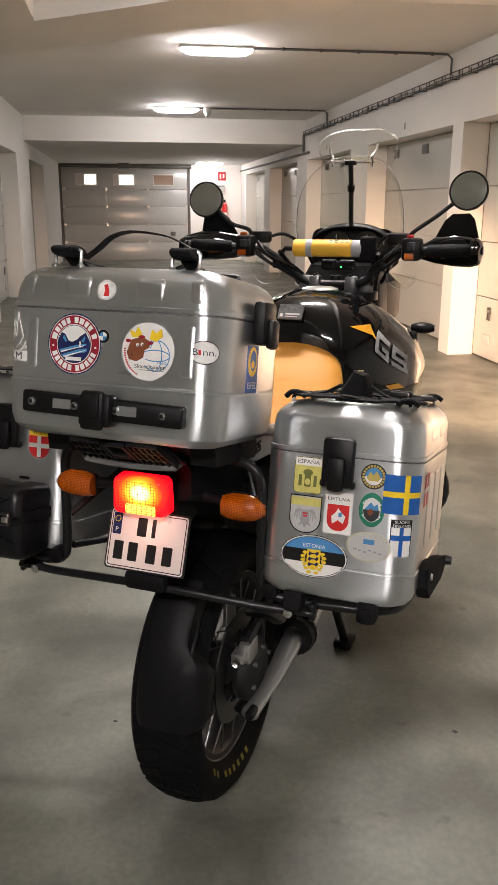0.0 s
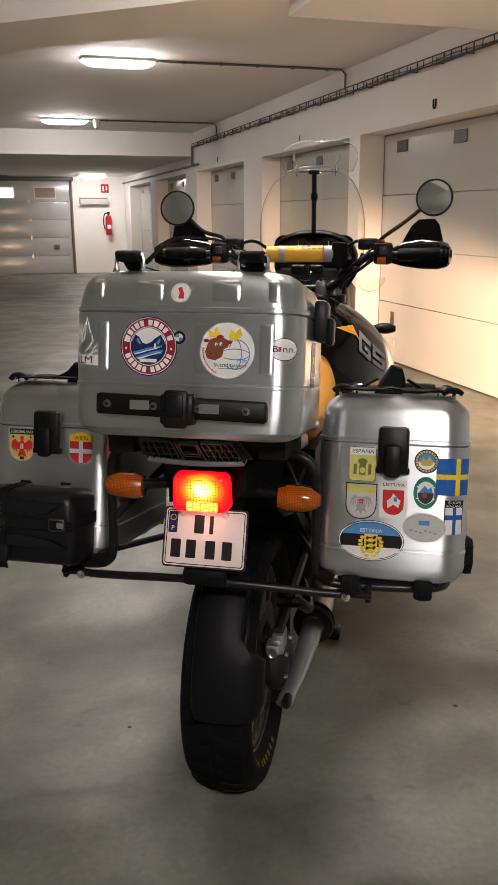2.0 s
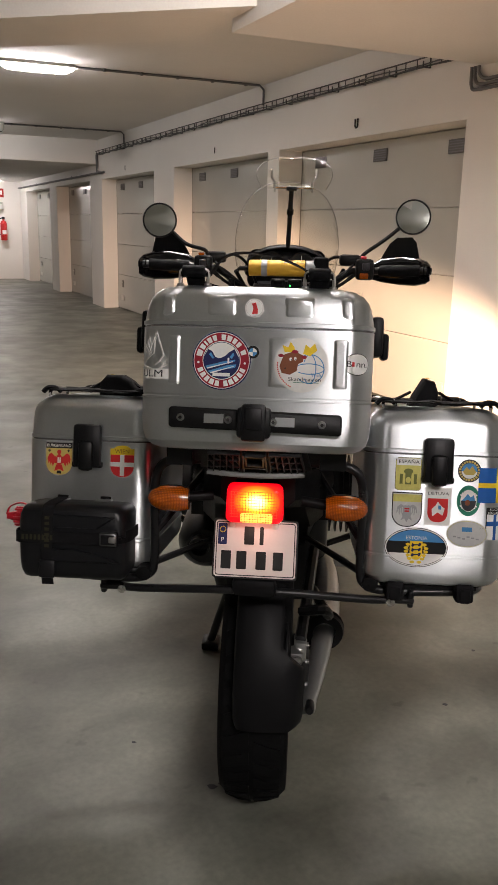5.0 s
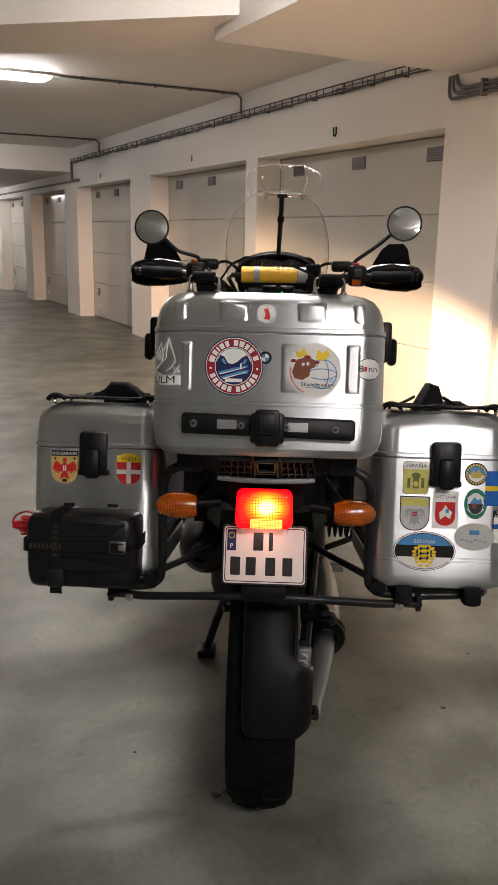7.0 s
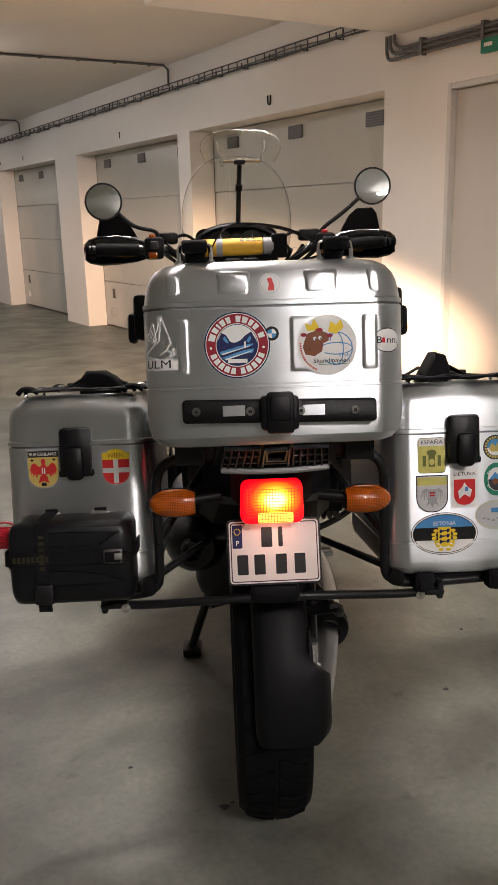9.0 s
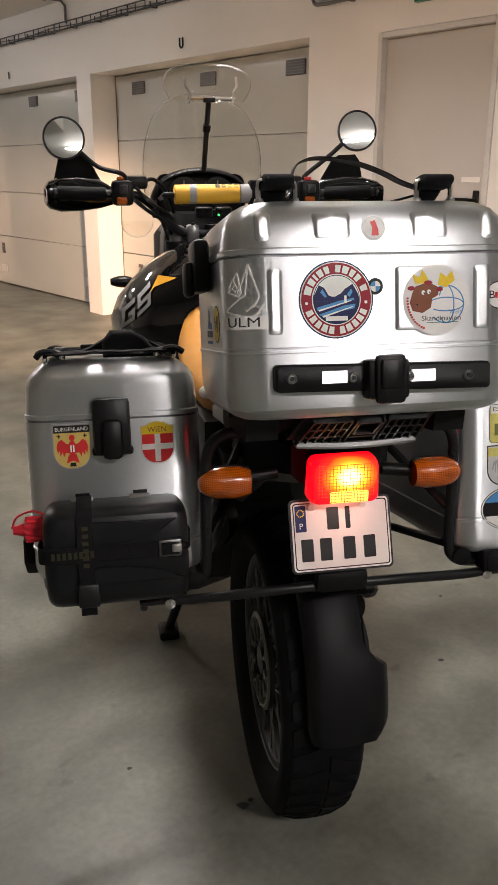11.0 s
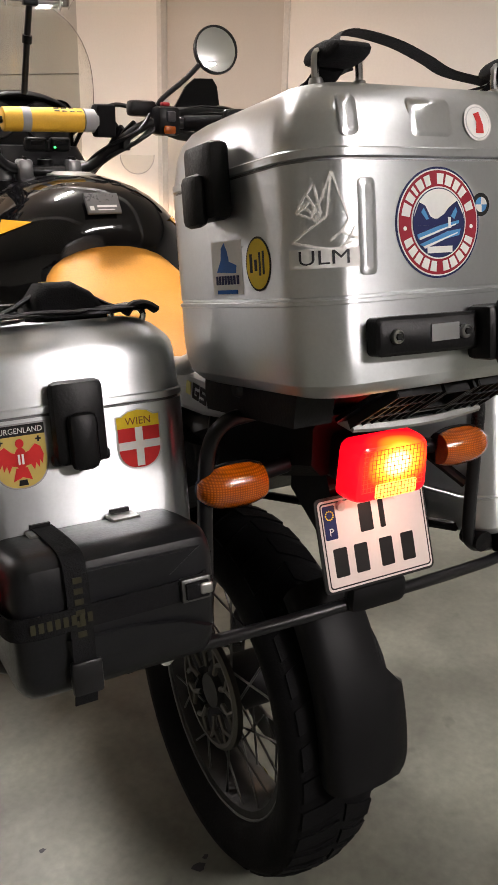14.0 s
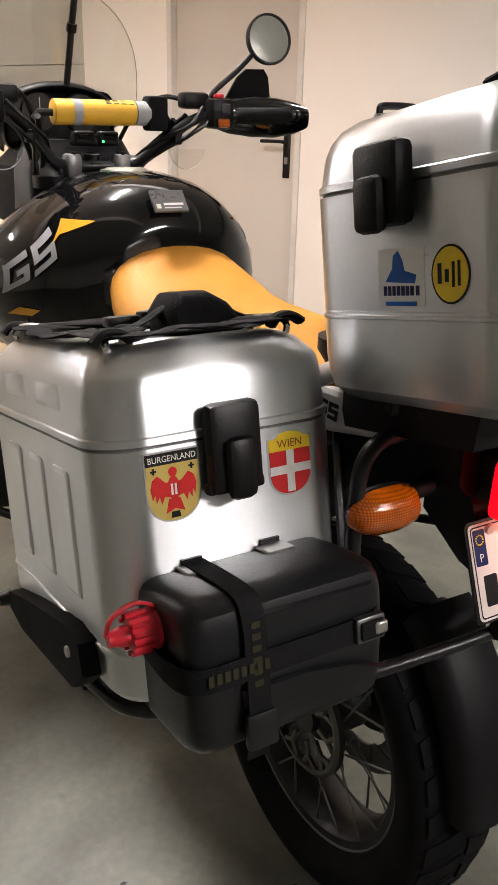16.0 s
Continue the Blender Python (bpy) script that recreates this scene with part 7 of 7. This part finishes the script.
sticker(right, Rr(0.322, 0.772), [(el, "ink"), (ellipse(0.1235, 0.0775, n=56), "white"), (ellipse(0.1195, 0.0735, n=56), "ink"), (sliced(ei, 0.012, 0.05), "sky"), (sliced(ei, -0.05, -0.012), "white"), ([shield(0.025, 0.038, 0, -0.006)] + [ellipse(0.009, 0.006, s * (0.0165 + 0.004 * math.sin(1.1 * k)), 0.006 - 0.0072 * k, 10) for s in (-1, 1) for k in range(5)] + [ellipse(0.010, 0.006, s * 0.007, -0.0295, 10) for s in (-1, 1)], "yellow"),
                                  ([[(-0.010, cz - 0.003), (-0.008, cz + 0.003), (-0.004, cz + 0.001), (0.004, cz + 0.001), (0.006, cz + 0.004), (0.010, cz + 0.003), (0.009, cz - 0.001), (0.006, cz - 0.004), (0.003, cz - 0.001), (-0.004, cz - 0.002), (-0.007, cz - 0.005)] for cz in (0.006, -0.004, -0.014)], "navy"), ([ellipse(0.004, 0.0025, s * 0.0165, 0.002 - 0.0072 * k, 8) for s in (-1, 1) for k in range(4)], "gold")],
        "oval blue black and white country sticker with gold arms", [("ESTONIA", 0.0105, 0, 0.0195, "white", 0.042)])
sticker(right, Rr(0.420, 0.931), [(ellipse(0.046, 0.046, n=44), "dark"), (ring_blocks(0.0165, 0.0205, 0, 360, 22), "gold"), (ellipse(0.031, 0.031, n=36), "sky"), (sliced(ellipse(0.031, 0.031, n=36), -0.02, -0.001), "white"), ([(-0.013, -0.002), (-0.006, 0.008), (0.0, 0.002), (0.005, 0.010), (0.013, -0.002), (0.008, -0.008), (-0.008, -0.008)], "gold")],
        "round mountain pass sticker")
sticker(right, Rr(0.421, 0.871), [(ellipse(0.046, 0.062, n=44), "green"), (ring_blocks(0.0165, 0.0205, 30, 150, 9) + ring_blocks(0.0165, 0.0205, 210, 330, 9), "white"), (ellipse(0.032, 0.044, n=36), "white"), (sliced(ellipse(0.030, 0.042, n=36), -0.03, 0.0), "dark"), ([(-0.010, 0.004), (-0.002, 0.014), (0.004, 0.007), (0.010, 0.012), (0.013, 0.0), (-0.013, 0.0)], "sky"), (ellipse(0.010, 0.012, -0.002, -0.004), "brown")],
        "oval green alpine road sticker")
sticker(right, Rr(0.421, 0.804), [(ellipse(0.082, 0.056, n=48), "clear"), (ellipse(0.078, 0.052, n=48), "pale"), (ellipse(0.0765, 0.0505, n=48), "clear"), (rect(0.020, 0.009, 0, 0.009), "sky"), ([rect(0.006, 0.003, -0.024 + 0.009 * k, -0.006 - 0.002 * (k % 3)) for k in range(6)], "grey")],
        "worn pale oval sticker")
wrapped(right, right_wrap(0.476, 0.903), 0.074, 0.070, lambda u, v: "yellow" if abs(v) < 0.09 or abs(u - 0.06) < 0.07 else "blue", "blue flag sticker with a yellow cross")
wrapped(right, right_wrap(0.477, 0.826), 0.040, 0.066, lambda u, v: "ink" if v > 0.30 or abs(u) > 0.46 or v < -0.47 else ("blue" if abs(u) < 0.10 or abs(v + 0.02) < 0.075 else "white"), "white shield sticker with a blue cross")
part("lettering", letters("SUOMI", 0.0075, right_wrap(0.477, 0.8545), 0.0014, width=0.026), "white", right)
part("lettering", letters("FINLAND", 0.0075, right_wrap(0.477, 0.8475), 0.0014, width=0.032), "white", right)
wrapped(right, rightside(RX1)(-0.135, 0.905), 0.058, 0.060, lambda u, v: "white" if abs(v) < 0.10 or abs(u + 0.1) < 0.09 else "red", "red flag sticker with a white cross")

TR_ = 0.052


def left_wrap(cx, cz):
    """Lays a shape round the left rear corner of the top case."""
    def place(u, v, h):
        x, edge = cx + u, TX0 + TR_
        if x >= edge:
            return (x, TY0 - h, cz + v)
        a = min((edge - x) / TR_, math.pi / 2)
        return (edge - (TR_ + h) * math.sin(a), TY0 + TR_ - (TR_ + h) * math.cos(a), cz + v)
    return place


ULM = left_wrap(-0.186, 1.1405)
bm = bmesh.new()
strokes = [(-30, 9, -6, 24), (-30, 9, 10, 0), (10, 0, 20, 5), (20, 5, 32, 10), (32, 10, 16, 16), (16, 16, 24, 27), (24, 27, 9, 68), (9, 68, 4, 30), (4, 30, -6, 24), (9, 68, 0, 46), (0, 46, -10, 30), (-24, 34, -12, 42), (-24, 34, -3, 26), (-20, 42, -3, 28), (-14, 50, -2, 30), (-7, 58, -1, 32),
           (-24, 34, -20, 42), (-20, 42, -14, 50), (-14, 50, -7, 58), (16, 16, 6, 9), (20, 5, 30, 20)]
for x0, z0, x1, z1 in strokes:
    n = max(2, int(math.hypot(x1 - x0, z1 - z0) / 6))
    nrm = Vector((z0 - z1, x1 - x0)).normalized() * 1.1
    for k in range(n):
        q = [(x0 + (x1 - x0) * f + s * nrm.x, z0 + (z1 - z0) * f + s * nrm.y) for f, s in ((k / n, 1), ((k + 1) / n, 1), ((k + 1) / n, -1), (k / n, -1))]
        slab(bm, [(u * 0.001, v * 0.001 + 0.006) for u, v in q], ULM, 0.0008)
part("sticker", bm, "white", top, "thin white line drawing of a pointed bird shape")["kind"] = "stuff"
name_label = wrapped(top, lambda u, v, h: ULM(u, v, h - 0.0002), 0.068, 0.0175, lambda u, v: "white", "white town name sticker")
part("lettering", letters("ULM", 0.0180, ULM, 0.0012, width=0.046), "dark", name_label)

# ---- black canister strapped to the left pannier ----
can = thing("canister", SIDE @ pose(0, 0, -0.010), (-0.357, -0.26, 0.70), "anthracite plastic tool canister with straps and a red cap", "canister")
KX0, KX1, KY0, KY1 = -0.466, -0.253, -0.318, -0.209


CAN = ((KY1, 0.700), (KY1, 0.846), (KY1 - 0.03, 0.8485), (KY0 + 0.032, 0.849), (KY0 + 0.014, 0.846), (KY0 + 0.004, 0.838), (KY0, 0.824), (KY0, 0.796), (KY0 + 0.004, 0.793), (KY0 + 0.004, 0.777), (KY0 + 0.001, 0.774),
       (KY0 + 0.006, 0.728), (KY0 + 0.011, 0.712), (KY0 + 0.021, 0.702), (KY0 + 0.040, 0.697))


def can_ring(x, d):
    """A section of the canister drawn in by d all round, the back excepted."""
    mid = Vector(((KY0 + KY1) / 2, 0.772))
    out = []
    for y, z in CAN:
        out.append((x, y + (d if y < mid.x else 0), z + d * max(-1.0, min(1.0, (mid.y - z) / 0.05))))
    return out


rings = [can_ring(KX0 + o, d) for o, d in ((0, 0.017), (0.002, 0.010), (0.006, 0.005), (0.012, 0.0016), (0.022, 0.0))] + [can_ring(KX1 - o, d) for o, d in ((0.022, 0.0), (0.012, 0.0016), (0.006, 0.005), (0.002, 0.010), (0, 0.017))]
part("shell", loft(bmesh.new(), rings), "canister", can, "anthracite moulded shell", 32)
K = rear(KY0)
for cz, pts in ((0.818, [(-0.075, -0.012), (0.04, -0.012), (0.075, 0.012), (-0.06, 0.014)]), (0.752, [(-0.075, 0.012), (-0.01, 0.012), (0.05, 0.002), (0.085, -0.012), (-0.07, -0.014)])):
    bm = loft(bmesh.new(), [[K(-0.345, cz)(u * s, v * s, d - 0.001) for u, v in pts] for s, d in ((1, 0), (0.90, 0.005))])
    part("moulded_ridge", bm, "canister", can, "", 20)
part("joint", boxes(((KX0 + 0.006, KY0 - 0.0025, 0.786), (KX1 - 0.006, KY1, 0.791)), bevel=0.001, seg=1), "black", can)
for sx_, pts in (("v", [(-0.405, -0.206, 0.850), (-0.405, -0.25, 0.851), (-0.405, -0.290, 0.850), (-0.405, -0.312, 0.846), (-0.405, -0.321, 0.83), (-0.405, -0.323, 0.80), (-0.405, -0.322, 0.74), (-0.405, -0.310, 0.705)]), ("h", [(-0.468, -0.212, 0.785), (-0.474, -0.29, 0.785), (-0.458, -0.321, 0.786), (-0.40, -0.3235, 0.787), (-0.30, -0.3235, 0.788), (-0.272, -0.320, 0.790), (-0.250, -0.29, 0.79), (-0.248, -0.212, 0.79)])):
    bm = bmesh.new()
    line = smooth_line(pts, 4)
    rows = []
    for k, p in enumerate(line):
        t = (line[min(k + 1, len(line) - 1)] - line[max(k - 1, 0)]).normalized()
        side = Vector((1, 0, 0)) if sx_ == "v" else Vector((0, 0, 1))
        nrm = t.cross(side).normalized()
        rows.append([p + side * 0.0115 + nrm * 0.001, p - side * 0.0115 + nrm * 0.001, p - side * 0.0115 - nrm * 0.001, p + side * 0.0115 - nrm * 0.001])
    loft(bm, rows)
    st = part("strap", bm, "soft", can, "black webbing strap with faded gold print")
    bm = bmesh.new()
    if sx_ == "v":
        for k in range(6):
            slab(bm, rect(0.009, 0.006, 0, 0.0), lambda u, v, h, z=0.835 - 0.011 * k: (-0.405 + u, -0.3245 - h, z - 0.01 + v), 0.0004)
    else:
        for k in range(8):
            slab(bm, rect(0.005, 0.010), lambda u, v, h, x=-0.452 + 0.008 * k: (x + u, -0.3255 - h, 0.7865 + v), 0.0004)
    part("strap_print", bm, "faded", st, "faded gold print as plain bars")["kind"] = "stuff"
for cx in (-0.408, -0.318):
    b = part("hook", boxes(((cx - 0.017, -0.236, 0.846), (cx + 0.017, -0.207, 0.850)), bevel=0.002, seg=1), "steel", can, "bent steel hook over the top")
    part("hook_arm", boxes(((cx - 0.010, -0.2105, 0.849), (cx + 0.012, -0.2065, 0.855))), "black", b)
bk = part("buckle", boxes(((-0.300, -0.330, 0.775), (-0.266, -0.320, 0.801)), bevel=0.003), "spoke", can, "polished strap buckle")
part("buckle_slot", boxes(((-0.296, -0.333, 0.779), (-0.270, -0.3295, 0.797)), bevel=0.001, seg=1), "soft", bk)
part("buckle", boxes(((-0.42, -0.326, 0.706), (-0.388, -0.316, 0.742)), bevel=0.004), "tube", can, "black steel strap clamp")
part("buckle_lever", boxes(((-0.281, -0.335, 0.782), (-0.266, -0.329, 0.795)), bevel=0.003, seg=3), "steel", can, "bright steel buckle lever")
part("strap_tail", loft(bmesh.new(), [[(-0.405 + s * 0.0115, -0.320 + d + k * 0.002, 0.715 - 0.006 * k) for s, d in ((-1, 0), (1, 0), (1, 0.002), (-1, 0.002))] for k in range(5)]), "soft", can)
cap = part("cap", lathe(bmesh.new(), [(0, -0.050), (0.007, -0.050), (0.008, -0.043), (0.010, -0.038), (0.010, -0.031), (0.015, -0.029), (0.0165, -0.024), (0.018, -0.009), (0.020, -0.009), (0.020, 0.004), (0, 0.004)], (KX0 + 0.004, -0.244, 0.812), "x", 24), "redplastic", can, "red screw cap with a loop")
bm = bmesh.new()
for k in range(12):
    a = 2 * math.pi * k / 12
    y, z = -0.244 + 0.018 * math.cos(a), 0.812 + 0.018 * math.sin(a)
    box(bm, (KX0 - 0.028, y - 0.002, z - 0.002), (KX0 - 0.008, y + 0.002, z + 0.002))
part("cap_ribs", bm, "redplastic", cap)
part("cap_strap", tube(bmesh.new(), smooth_line([(KX0 + 0.002, -0.244, 0.833), (KX0 - 0.018, -0.244, 0.840), (KX0 - 0.040, -0.244, 0.832), (KX0 - 0.048, -0.244, 0.816)], 5), 0.005, 8, 0.35), "redplastic", cap)

# small oil stains and grit on the floor near the wheel
for i, (x, y, s) in enumerate(((-0.111, 0.0, 0.014), (-0.090, 0.014, 0.007), (-0.349, 0.165, 0.007), (0.55, 0.45, 0.009), (0.70, 0.8, 0.008), (0.30, -0.35, 0.005))):
    bm = bmesh.new()
    rnd = random.Random(i)
    slab(bm, [(s * (0.6 + 0.5 * rnd.random()) * math.cos(2 * math.pi * k / 11), s * (0.4 + 0.4 * rnd.random()) * math.sin(2 * math.pi * k / 11)) for k in range(11)], lambda u, v, h: (x + u, y + v, 0.0003 + h), 0.0012)
    solid("floor_debris", bm, "dark", BIKE, "small dark crumb of dirt on the concrete", "debris", kind="thing")
